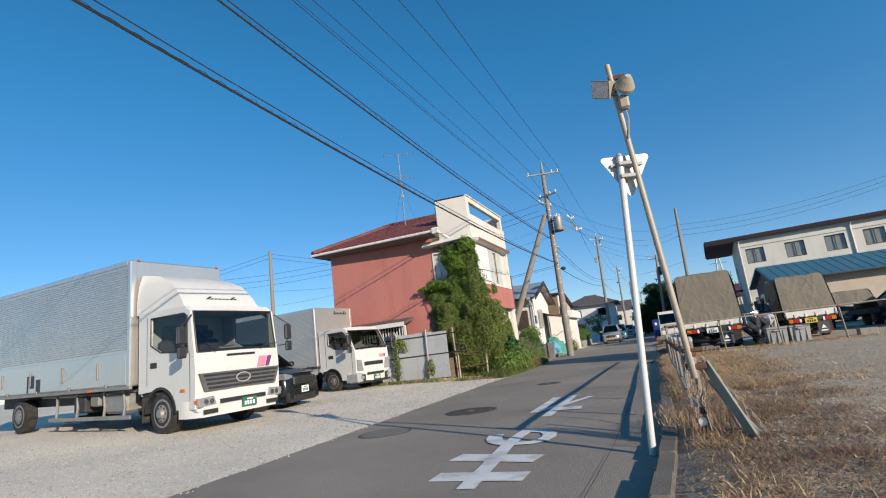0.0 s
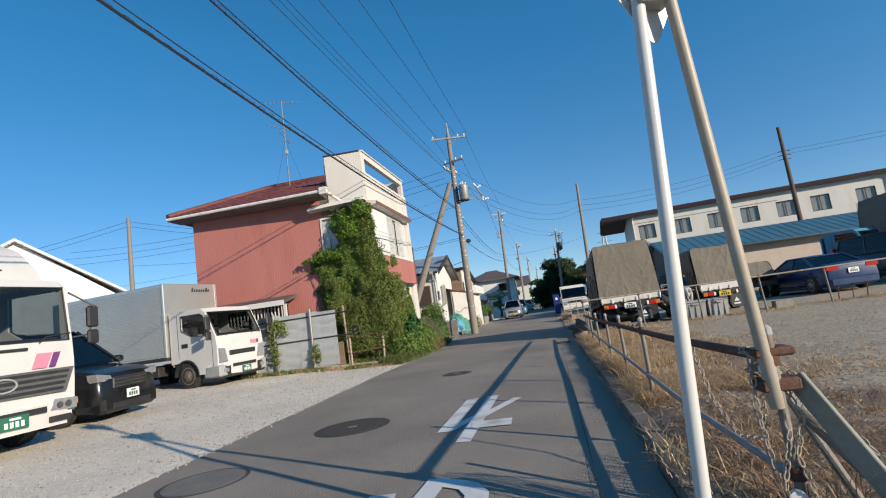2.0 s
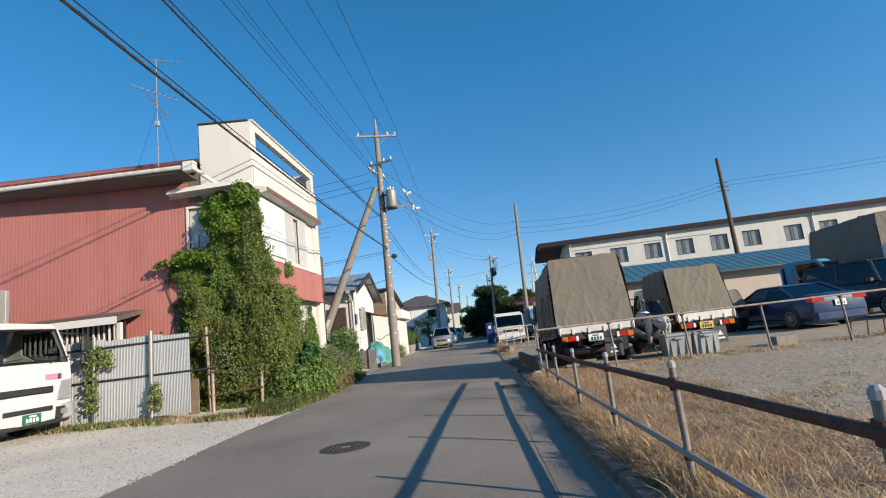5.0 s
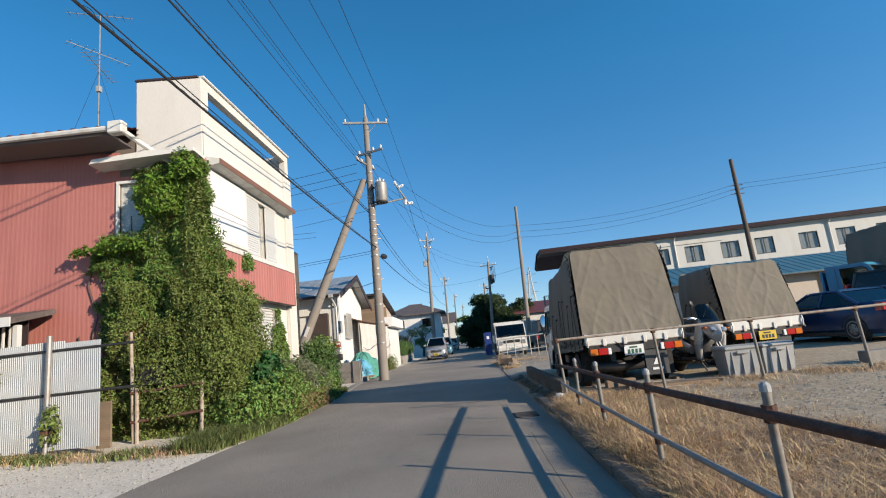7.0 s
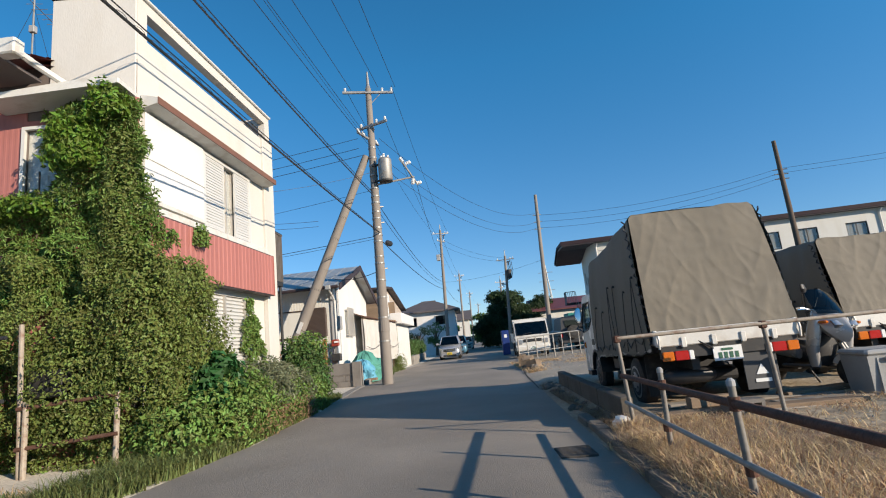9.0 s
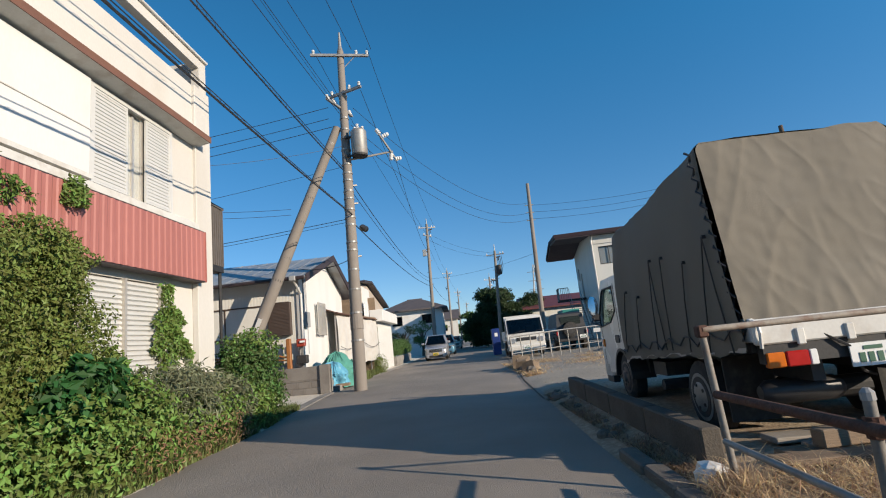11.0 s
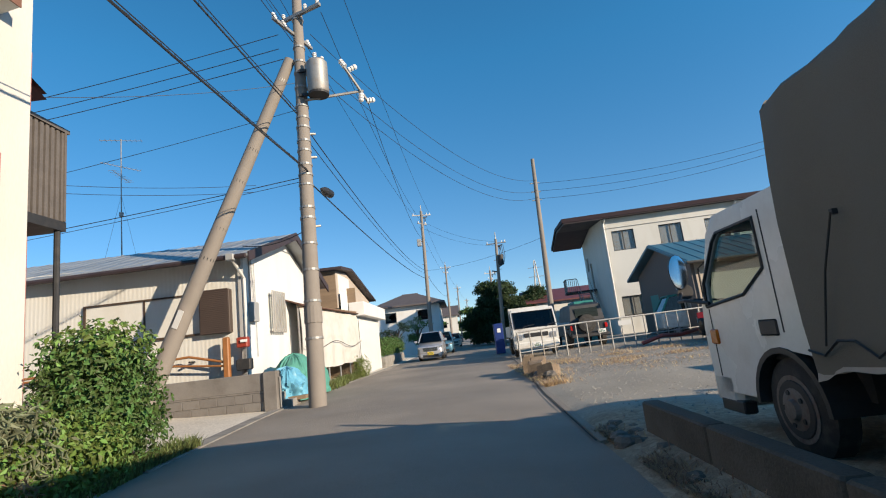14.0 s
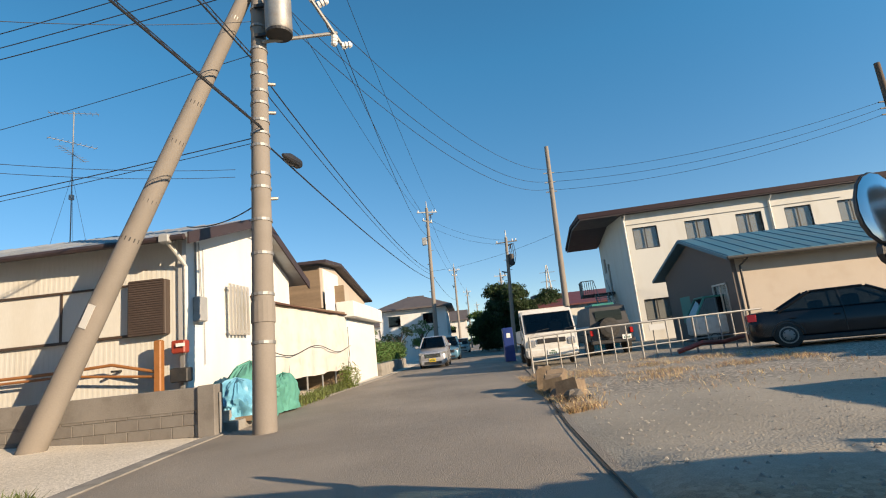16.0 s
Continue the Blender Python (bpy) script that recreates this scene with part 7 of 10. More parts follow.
single("leaning_board", Shape().box(0, 0.9, -0.012, 0.012, -0.05, 0.05, 0.004), TRANSLUCENT, "weathered translucent plastic strip leaning on the fence", "board", Matrix.Translation((1.02, 6.04, 0.72)) @ (Vector((0.26, -0.40, -0.72)).to_track_quat("X", "Z").to_matrix().to_4x4()))
net = Shape()


def net_at(u, v):
    return Vector((1.0 + 0.30 * v + 0.07 * u * (0.3 + v), 6.12 - 0.46 * v + 0.12 * u, 0.74 - 0.66 * v ** 0.8 - 0.05 * u + 0.03 * noise.noise((u * 3, v * 4, 2))))


for k in range(17):
    net.tube([net_at(k / 16, j / 12) for j in range(13)], 0.0022, 3, False)
for k in range(33):
    net.tube([net_at(j / 6, k / 32) for j in range(7)], 0.0022, 3, False)
single("plastic_net", net, TRANSLUCENT, "faded green plastic net hanging from the fence post", "net")
single("leaning_pipe", Shape().tube([(1.04, 6.12, 0.55), (1.28, 5.7, 0.1)], 0.024, 10), POST_GREY, "galvanised pipe leaning beside the fence post", "pipe")
single("leaning_pipe", Shape().tube([(1.04, 6.4, 0.75), (1.2, 6.05, 0.12)], 0.02, 10), POST_GREY, "galvanised pipe leaning beside the fence post", "pipe")

# inner fence of the yard
yard = thing("yard_fence", "thin pipe fence with peeling paint across the yard edge", "fence")
YP = [(1.33, 18.58), (2.85, 18.40), (4.32, 18.22), (5.85, 18.05), (7.35, 17.9), (8.85, 17.75), (10.35, 17.6), (11.85, 17.4), (13.35, 17.25), (14.8, 17.1)]
for i, (x, y) in enumerate(YP):
    part("post", Shape().tube([(x + 0.05, y, -0.02), (x, y, 1.04 + 0.008 * i)], 0.023, 10), POST_GREY, yard, smooth=True)
    part("clamp", Shape().box(x - 0.035, x + 0.035, y - 0.035, y + 0.035, 0.99 + 0.008 * i, 1.07 + 0.008 * i, 0.01), RUST, yard)
part("rail", Shape().tube([(x, y - 0.02, 1.04 + 0.008 * i) for i, (x, y) in enumerate(YP)], 0.021, 10), PALE_RUST, yard, "rust-stained pale rail", True)
for x in (7.9, 8.25, 8.6):
    single("steel_stake", Shape().tube([(x, 18.6, 0), (x + 0.06, 18.6, 0.55)], 0.014, 6), RUST, "short rusty steel stake standing in gravel", "stake", group="stakes")
single("concrete_block", Shape().box(6.4, 6.85, 18.7, 18.95, 0.08, 0.33, 0.015), CONCRETE, "grey concrete block lying in the yard", "concrete block")

# low concrete wall beside the parked lorry, cast in lengths
wall = thing("low_wall", "low stained concrete wall beside the lane, base colour darkened for shade", "wall")
WP = [(1.40, 18.95), (1.42, 20.15), (1.44, 21.35), (1.47, 22.6), (1.50, 23.85)]
for k, (a, b) in enumerate(zip(WP, WP[1:])):
    m_, ln = frame_to((*a, -0.05), b)
    # base colour lowered for the lorry's shade; the mottled stains are the wall's own
    part("wall_length", Shape().box(0.004, ln - 0.004, -0.11, 0.04, 0, 0.40, 0.014), material("stained_shaded_concrete", (0.076, 0.064, 0.05), 0.92, vary=0.35, scale=1.6, fine=60, bump=0.5, dirt=(0.136, 0.12, 0.1), dirt_amount=0.45), wall, m=m_)
rng = random.Random(21)


def rock(x, y, z, r, mat, label, cat="stone", grp="rubble stones", squash=0.7):
    s = Shape()
    n, m_ = 8, 5
    rings = []
    sd = rng.uniform(0, 99)
    for j in range(m_ + 1):
        ph = -math.pi / 2 + math.pi * j / m_
        ring = []
        for i in range(n):
            th = 6.2832 * i / n
            d = Vector((math.cos(th) * math.cos(ph), math.sin(th) * math.cos(ph), math.sin(ph)))
            k = r * (1 + 0.35 * noise.noise(d * 1.7 + Vector((sd, 0, 0))))
            ring.append((d.x * k, d.y * k, d.z * k * squash))
        rings.append(ring)
    s.loft(rings)
    return single("stone", s, mat, label, cat, pose(x, y, z + r * squash * 0.6, 0, 0, rng.uniform(0, 360)), grp)


for k in range(26):
    y = rng.uniform(20.5, 24.6)
    rock(1.22 + (y - 20) * 0.03 + rng.uniform(-0.16, 0.12), y, 0.0, rng.uniform(0.03, 0.11), KERB_STONE, "broken piece of concrete beside the low wall")
rock(1.30, 18.75, 0.05, 0.12, PORCELAIN, "pale rounded stone at the end of the wall")
for k in range(6):
    rock(1.60 + rng.uniform(-0.15, 0.4), rng.uniform(29.6, 32.2), 0.02, rng.uniform(0.06, 0.18), KERB_STONE, "broken concrete lump at the drive corner")
kb = thing("kerb_block", "broken concrete kerb block lying at the drive", "concrete block", pose(1.75, 32.2, 0.0, 0, 4, 82))
part("block", Shape().box(0, 1.7, -0.15, 0.15, 0, 0.30, 0.02), KERB_STONE, kb)

GREY_BOARD = material("silvered_wood", (0.26, 0.23, 0.19), 0.9, vary=0.3, scale=2, fine=45, bump=0.3, dirt=(0.12, 0.10, 0.08), dirt_amount=0.5, stretch=(0.25, 3, 3))
BROWN_BLOCK = material("earthy_concrete", (0.17, 0.125, 0.085), 0.95, vary=0.35, scale=3, fine=50, bump=0.6, dirt=(0.30, 0.24, 0.17), dirt_amount=0.5)
for x, y, z, l_, w_, h_, rx, ry, rz in ((1.62, 31.35, 0.0, 0.62, 0.34, 0.36, 4, -6, 74), (1.78, 30.55, -0.02, 0.46, 0.36, 0.30, -8, 10, 60), (1.55, 32.25, 0.0, 0.7, 0.28, 0.42, 3, 4, 84)):
    bb = Shape()
    bb.loft([[(l_ * (k / 4 - 0.5), (sy * w_ / 2) * (1 + 0.25 * noise.noise((k * 0.9 + x * 7, sy, sz))), (h_ if sz > 0 else 0) * (1 + 0.22 * noise.noise((k * 1.1 + y * 5, sy * 2, sz)))) for sy, sz in ((-1, 0), (1, 0), (1.02, 0.6), (0.8, 1), (-0.8, 1), (-1.02, 0.6))] for k in range(5)])
    single("kerb_rubble", bb, BROWN_BLOCK, "broken earth-stained concrete block at the drive corner", "concrete block", pose(x, y, z, rx, ry, rz), "broken blocks")
# planks and timber behind the lorry
for k, (x, y, l, a) in enumerate(((1.9, 18.95, 1.9, 3), (1.7, 18.72, 2.2, -2), (3.4, 19.3, 1.4, 12))):
    single("plank", Shape().box(0, l, -0.1, 0.1, 0, 0.05, 0.006), WOOD, "weathered timber plank lying on the ground", "plank", pose(x, y, 0.10 + 0.02 * k, 0, 0, a), "planks")
for k, (x, y, l, w, a) in enumerate(((2.35, 18.62, 1.7, 0.26, 4), (2.15, 18.98, 2.3, 0.30, 2), (3.05, 18.80, 1.5, 0.24, 7), (2.0, 19.28, 2.1, 0.22, 0))):
    single("plank", Shape().box(0, l, -w / 2, w / 2, 0, 0.045, 0.006), GREY_BOARD, "wide silvery weathered board lying behind the lorry", "plank", pose(x, y, 0.10 + 0.012 * k, 0, 1, a), "planks")
single("timber_block", Shape().box(0, 0.5, -0.06, 0.06, 0, 0.12, 0.008), WOOD, "weathered timber block behind a wheel", "timber", pose(2.1, 18.86, 0.17, 0, 0, 5))
hb = Shape().box(0, 0.39, 0, 0.19, 0, 0.04).box(0, 0.39, 0, 0.19, 0.15, 0.19)
for k in range(4):
    hb.box(k * 0.117, k * 0.117 + 0.035, 0, 0.19, 0.04, 0.15)
single("hollow_block", hb, BLOCK, "grey hollow concrete block on the ground", "concrete block", pose(2.35, 18.45, 0.08))


def bin_box(x, y, a, w, label):
    t = thing("storage_bin", label, "bin", pose(x, y, 0.10, 0, 0, a), "grey storage bins")
    b = part("body", Shape().loft([[(-w * 0.45, -0.2, 0), (w * 0.45, -0.2, 0), (w * 0.45, 0.2, 0), (-w * 0.45, 0.2, 0)], [(-w / 2, -0.24, 0.46), (w / 2, -0.24, 0.46), (w / 2, 0.24, 0.46), (-w / 2, 0.24, 0.46)]]), GREY_PLASTIC, t)
    part("lid", Shape().box(-w / 2 - 0.02, w / 2 + 0.02, -0.26, 0.26, 0.46, 0.53, 0.025), GREY_PLASTIC, t)
    for k in (-0.3, 0, 0.3):
        part("rib", Shape().box(k * w - 0.012, k * w + 0.012, -0.245, -0.215, 0.05, 0.44), GREY_PLASTIC, b)
    part("handle", Shape().box(-0.1, 0.1, -0.285, -0.255, 0.40, 0.45, 0.01), GREY_PLASTIC, b)


bin_box(4.40, 19.0, -3, 0.54, "grey lidded plastic storage bin on gravel")
bin_box(4.97, 18.98, 3, 0.54, "grey lidded plastic storage bin on gravel")

# scooter, parked with the bars locked over
SCOOT = material("pearl_scooter_paint", (0.42, 0.41, 0.40), 0.25, 0.3, vary=0.05, scale=3, fine=20, bump=0)


def oval(cx, cy, cz, rx, ry, n=16, axis="z", pinch=0.0):
    """A rounded ring across the axis; pinch draws its front to a nose."""
    out = []
    for i in range(n):
        a = 6.28318 * i / n
        u, v = rx * math.cos(a), ry * math.sin(a) * (1 - pinch * max(0, math.cos(a)))
        out.append({"z": (cx + u, cy + v, cz), "x": (cx, cy + v, cz + u), "y": (cx + u, cy, cz + v)}[axis])
    return out


def scooter(m):
    t = thing("scooter", "pale silver maxi scooter with a smoked windscreen", "motor scooter", m)
    steer = Matrix.Translation((-0.27, 0, 0)) @ Matrix.Rotation(radians(38), 4, "Z") @ Matrix.Translation((0.27, 0, 0))
    for nm, x, r, w, st in (("front_wheel", 0.0, 0.25, 0.055, steer), ("rear_wheel", -1.48, 0.26, 0.07, Matrix())):
        wl = part(nm, Shape().loft([[(x + (r - w + w * math.cos(b)) * math.cos(a), w * math.sin(b), r + (r - w + w * math.cos(b)) * math.sin(a)) for b in [6.28318 * j / 10 for j in range(10)]] for a in [6.28318 * i / 28 for i in range(29)]], caps=False), RUBBER, t, smooth=True, m=st)
        part("rim", Shape().tube([(x, -0.045, r), (x, 0.045, r)], r * 0.60, 22), DARK_STEEL, wl)
        for k in range(5):
            a = 6.28318 * k / 5
            part("spoke", Shape().tube([(x, 0, r), (x + r * 0.62 * math.cos(a), 0, r + r * 0.62 * math.sin(a))], 0.022, 6), GALV, wl)
        part("brake_disc", Shape().tube([(x, 0.062, r), (x, 0.067, r)], r * 0.52, 20), CHROME, wl)
        part("caliper", Shape().box(x - 0.14, x - 0.06, 0.055, 0.10, r + 0.02, r + 0.10, 0.015), BLACK_PLASTIC, wl)
    for sg in (1, -1):
        part("fork_leg", Shape().tube([(0.0, sg * 0.085, 0.25), (-0.16, sg * 0.085, 0.62)], [0.028, 0.024], 10), GALV, t, smooth=True, m=steer)
    part("front_mudguard", Shape().loft([[(0.0 + (0.285 + d) * math.cos(a), y, 0.25 + (0.285 + d) * math.sin(a)) for y, d in ((-0.085, -0.06), (-0.07, 0.0), (0, 0.02), (0.07, 0.0), (0.085, -0.06))] for a in [radians(5 + 13 * i) for i in range(13)]], closed=False, caps=False), SCOOT, t, smooth=True, m=steer)
    part("front_cowl", Shape().loft([oval(-0.02, 0, 0.62, 0.06, 0.05, pinch=0.7), oval(-0.07, 0, 0.69, 0.17, 0.12, pinch=0.85), oval(-0.13, 0, 0.78, 0.24, 0.19, pinch=0.8), oval(-0.20, 0, 0.90, 0.24, 0.23, pinch=0.7), oval(-0.27, 0, 1.00, 0.17, 0.22, pinch=0.5), oval(-0.32, 0, 1.05, 0.10, 0.17), oval(-0.34, 0, 1.07, 0.03, 0.08)]), SCOOT, t, "pearl silver front cowl", True)
    for sg in (1, -1):
        part("headlight", Shape().loft([oval(-0.02, sg * 0.09, 0.80, 0.03, 0.045, 10), oval(0.01, sg * 0.10, 0.84, 0.05, 0.065, 10), oval(-0.03, sg * 0.13, 0.90, 0.04, 0.05, 10)]), LENS, t, smooth=True)
        part("indicator", Shape().box(-0.16, -0.02, sg * 0.20, sg * 0.255, 0.86, 0.90, 0.012), AMBER_LAMP, t)
        part("leg_shield", Shape().loft([oval(-0.34, sg * 0.20, 0.28, 0.07, 0.06, 12), oval(-0.32, sg * 0.24, 0.50, 0.09, 0.07, 12), oval(-0.28, sg * 0.23, 0.75, 0.11, 0.08, 12), oval(-0.27, sg * 0.19, 0.95, 0.09, 0.07, 12)]), SCOOT, t, smooth=True)
        part("foot_board", Shape().box(-0.95, -0.34, sg * 0.12, sg * 0.27, 0.26, 0.31, 0.02), BLACK_PLASTIC, t)
        part("side_panel", Shape().loft([oval(-0.70, sg * 0.15, 0.46, 0.08, 0.06, 12, "x"), oval(-1.05, sg * 0.19, 0.56, 0.14, 0.07, 12, "x"), oval(-1.45, sg * 0.17, 0.66, 0.12, 0.06, 12, "x"), oval(-1.85, sg * 0.09, 0.78, 0.06, 0.04, 12, "x")]), SCOOT, t, smooth=True)
    part("inner_shield", Shape().loft([oval(-0.38, 0, 0.30, 0.06, 0.20, 14), oval(-0.38, 0, 0.60, 0.10, 0.24, 14), oval(-0.40, 0, 0.95, 0.08, 0.20, 14)]), BLACK_PLASTIC, t, smooth=True)
    part("tunnel", Shape().loft([oval(-0.38, 0, 0.40, 0.12, 0.10, 12, "x"), oval(-0.70, 0, 0.40, 0.14, 0.11, 12, "x"), oval(-1.10, 0, 0.48, 0.18, 0.15, 12, "x"), oval(-1.80, 0, 0.70, 0.10, 0.12, 12, "x")]), BLACK_PLASTIC, t, smooth=True)
    part("windscreen", Shape().loft([[(-0.10 - 0.10 * (y / 0.2) ** 2, y, 1.00) for y in (-0.2, -0.1, 0, 0.1, 0.2)], [(-0.22 - 0.10 * (y / 0.2) ** 2, y * 1.05, 1.16) for y in (-0.2, -0.1, 0, 0.1, 0.2)], [(-0.34 - 0.08 * (y / 0.2) ** 2, y * 0.9, 1.30) for y in (-0.2, -0.1, 0, 0.1, 0.2)], [(-0.40 - 0.05 * (y / 0.2) ** 2, y * 0.5, 1.36) for y in (-0.2, -0.1, 0, 0.1, 0.2)]], closed=False, caps=False), DARK_GLASS, t, "smoked curved windscreen", True)
    part("dash", Shape().loft([oval(-0.36, 0, 1.02, 0.10, 0.17, 12), oval(-0.38, 0, 1.10, 0.06, 0.13, 12)]), BLACK_PLASTIC, t, smooth=True)
    part("seat", Shape().loft([oval(-0.78, 0, 0.70, 0.05, 0.12, 12, "x"), oval(-1.0, 0, 0.74, 0.07, 0.17, 12, "x"), oval(-1.3, 0, 0.78, 0.06, 0.16, 12, "x"), oval(-1.45, 0, 0.86, 0.07, 0.15, 12, "x"), oval(-1.80, 0, 0.90, 0.05, 0.10, 12, "x")]), BLACK_PLASTIC, t, smooth=True)
    part("tail_lamp", Shape().box(-1.92, -1.84, -0.09, 0.09, 0.76, 0.84, 0.02), RED_LAMP, t)
    part("engine", Shape().box(-1.5, -0.9, -0.16, 0.15, 0.18, 0.44, 0.05), DARK_STEEL, t)
    part("silencer", Shape().tube([(-1.1, -0.2, 0.28), (-1.3, -0.22, 0.34), (-1.8, -0.22, 0.48)], [0.04, 0.075, 0.085], 12), DARK_STEEL, t, smooth=True)
    part("stand", Shape().tube([(-0.9, 0.12, 0.25), (-0.85, 0.27, 0.0)], 0.015, 6), DARK_STEEL, t)
    bars = part("handlebar", Shape().tube([(-0.60, -0.38, 1.06), (-0.50, -0.26, 1.08), (-0.40, -0.12, 1.05), (-0.40, 0.12, 1.05), (-0.50, 0.26, 1.08), (-0.60, 0.38, 1.06)], 0.014, 8), CHROME, t, smooth=True, m=steer)
    for sg in (1, -1):
        part("grip", Shape().tube([(-0.61, sg * 0.395, 1.058), (-0.52, sg * 0.285, 1.077)], 0.021, 8), BLACK_PLASTIC, bars)
        part("lever", Shape().tube([(-0.46, sg * 0.22, 1.07), (-0.52, sg * 0.40, 1.05)], 0.008, 6), CHROME, bars)
        part("mirror_stalk", Shape().tube([(-0.48, sg * 0.24, 1.08), (-0.46, sg * 0.34, 1.20), (-0.44, sg * 0.38, 1.30)], 0.009, 6), BLACK_PLASTIC, bars)
        part("mirror", Shape().loft([oval(-0.43, sg * 0.39, 1.28, 0.03, 0.04, 12), oval(-0.42, sg * 0.40, 1.33, 0.035, 0.075, 12), oval(-0.43, sg * 0.41, 1.39, 0.025, 0.06, 12)]), BLACK_PLASTIC, bars, smooth=True)


scooter(pose(4.30, 19.36, 0.12, -6, 0, -84) @ Matrix.Scale(0.94, 4))

# sky-blue lorry and the tall canvas lorry further back
t = thing("recovery_truck", "sky-blue cab-over lorry parked behind the cars", "truck", pose(14.6, 27.4, 0.12, 0, 0, -52))
cab(t, 1.9, 0.4, 2.25, 1.6, 1.3, -0.8, 0.38, SKY_PAINT, lean=0.36, mirror=False)
part("front_bumper", Shape().box(-0.3, 0.05, -0.95, 0.95, 0.3, 0.6, 0.04), SKY_PAINT, t)
for sg in (1, -1):
    part("headlight", Shape().box(-0.05, 0.06, sg * 0.6, sg * 0.85, 0.62, 0.8, 0.02), LENS, t)
    wheel(t, -0.8, sg * 0.82, 0.38, 0.22, GALV, sg, 6)
    wheel(t, -3.9, sg * 0.82, 0.38, 0.22, GALV, sg, 6)
part("flat_bed", Shape().box(-5.6, -1.7, -0.98, 0.98, 0.85, 1.0, 0.02), SKY_PAINT, t)
part("headboard", Shape().box(-1.78, -1.7, -0.95, 0.95, 1.0, 2.1, 0.02), SKY_PAINT, t)
chassis(t, -5.5, -0.6, 1.9, 0.7)
t2 = canvas_truck(pose(16.9, 25.2, 0.12, 0, 0, -95), "large lorry under a tall dark canvas hood", 2.2, 6.4, 1.2, 3.75, 2.5, 1.7, 0.42, 13, PLATE_WHITE, INK_GREEN, 2.2)
tl = thing("canvas_trailer", "low trailer under a faded canvas cover", "trailer", pose(8.3, 26.7, 0.1, 0, 0, 90))
canvas_cover(tl, -2.6, -0.2, 1.3, 0.7, 1.42, 17)
part("bed", Shape().box(-2.6, -0.2, -0.66, 0.66, 0.5, 0.7, 0.02), DARK_STEEL, tl)
for sg in (1, -1):
    wheel(tl, -1.4, sg * 0.6, 0.27, 0.16, GALV, sg, 4)

# ---- west side: sheet fence, lean-to, white house, garage ----
fz = 0.20
tin = thing("sheet_fence", "corrugated pale sheet-metal fence on rusty pipes", "fence")
x = -8.95
k = 0
rng = random.Random(8)
while x < -6.0:
    w_ = min(0.62, -5.96 - x)
    part("sheet", corrugated(w_ + 0.02, fz, 1.83 + 0.05 * (-6 - x) / 3 + rng.uniform(-0.02, 0.02), 0.032, 0.008), TIN, tin, m=pose(x, 18.12 - 0.003 * (k % 2), 0))
    x += 0.6
    k += 1
for x in (-8.6, -7.92, -6.72):
    part("post", Shape().tube([(x, 18.04, 0), (x, 18.06, 1.95)], 0.04, 10), GALV, tin)
for z in (1.02, 1.70):
    part("rail", Shape().tube([(-9.0, 18.08, z), (-5.4, 18.12, z + 0.02)], 0.022, 8), DARK_STEEL, tin)
for x in (-7.92, -6.72):
    part("clamp", Shape().box(x - 0.06, x + 0.06, 17.98, 18.1, 0.44, 0.52, 0.01), RUST, tin)
part("prop_board", Shape().box(-6.02, -5.80, 18.16, 18.2, 0.15, 0.85), WOOD, tin)

rr = thing("rusty_rail", "short rusty pipe railing beside the vines", "railing")
part("post", Shape().tube([(-5.95, 18.98, 0), (-6.0, 18.98, 1.95)], 0.03, 10), PALE_RUST, rr)
part("post", Shape().tube([(-5.88, 18.96, 0), (-5.88, 18.96, 0.98)], 0.034, 10), PALE_RUST, rr)
part("post", Shape().tube([(-4.88, 19.18, 0), (-4.86, 19.18, 1.0)], 0.034, 10), PALE_RUST, rr)
for z in (0.42, 0.90):
    part("rail", Shape().tube([(-5.98, 18.94, z), (-4.84, 19.16, z + 0.06)], 0.026, 10), RUST, rr)
part("mesh_basket", Shape().box(-6.0, -5.55, 19.1, 19.3, 1.0, 1.35, 0.02), DARK_STEEL, rr, "dark meter box behind the railing")

lean = thing("lean_to", "low lean-to roof with a barred window against the red wall", "lean-to")
part("roof", Shape().prism([(18.45, 2.26), (18.45, 2.36), (19.45, 2.58), (19.45, 2.48)], -10.9, -7.72, "x"), TILE_GREY, lean)
part("fascia", Shape().box(-10.9, -7.70, 18.42, 18.448, 2.22, 2.38), WHITE_PAINT, lean)
part("wall", Shape().box(-10.8, -7.80, 18.75, 18.85, 0.1, 1.75), OLD_WHITE, lean)
part("corner_post", Shape().box(-7.86, -7.78, 18.68, 18.78, 0.1, 2.26), WHITE_PAINT, lean)
part("glass", Shape().box(-10.8, -7.86, 18.82, 18.826, 1.75, 2.26), PANE, lean)
part("backing", Shape().box(-10.8, -7.86, 19.0, 19.02, 1.6, 2.4), ROOF_DARK, lean)
for i in range(24):
    part("bar", Shape().box(-10.7 + i * 0.12, -10.67 + i * 0.12, 18.70, 18.73, 1.72, 2.24), OLD_WHITE, lean)

# white single-storey house
WH = thing("white_house", "single-storey house with cream sheet walls and a white gable", "house")
wy, wx = 31.35, -5.22           # street corner of the south and east walls
ge = 36.9                       # north end of the gable wall
sw = frame_to((-14.5, wy - 0.15), (wx, wy))
gm = frame_to((wx, wy), (wx + 0.15, ge))
win_s = (5.5, 8.35, 1.90, 2.82)
part("south_wall", holed(sw[1], 0.0, 3.75, 0.12, [win_s]), WALL_CREAM, WH, m=sw[0])
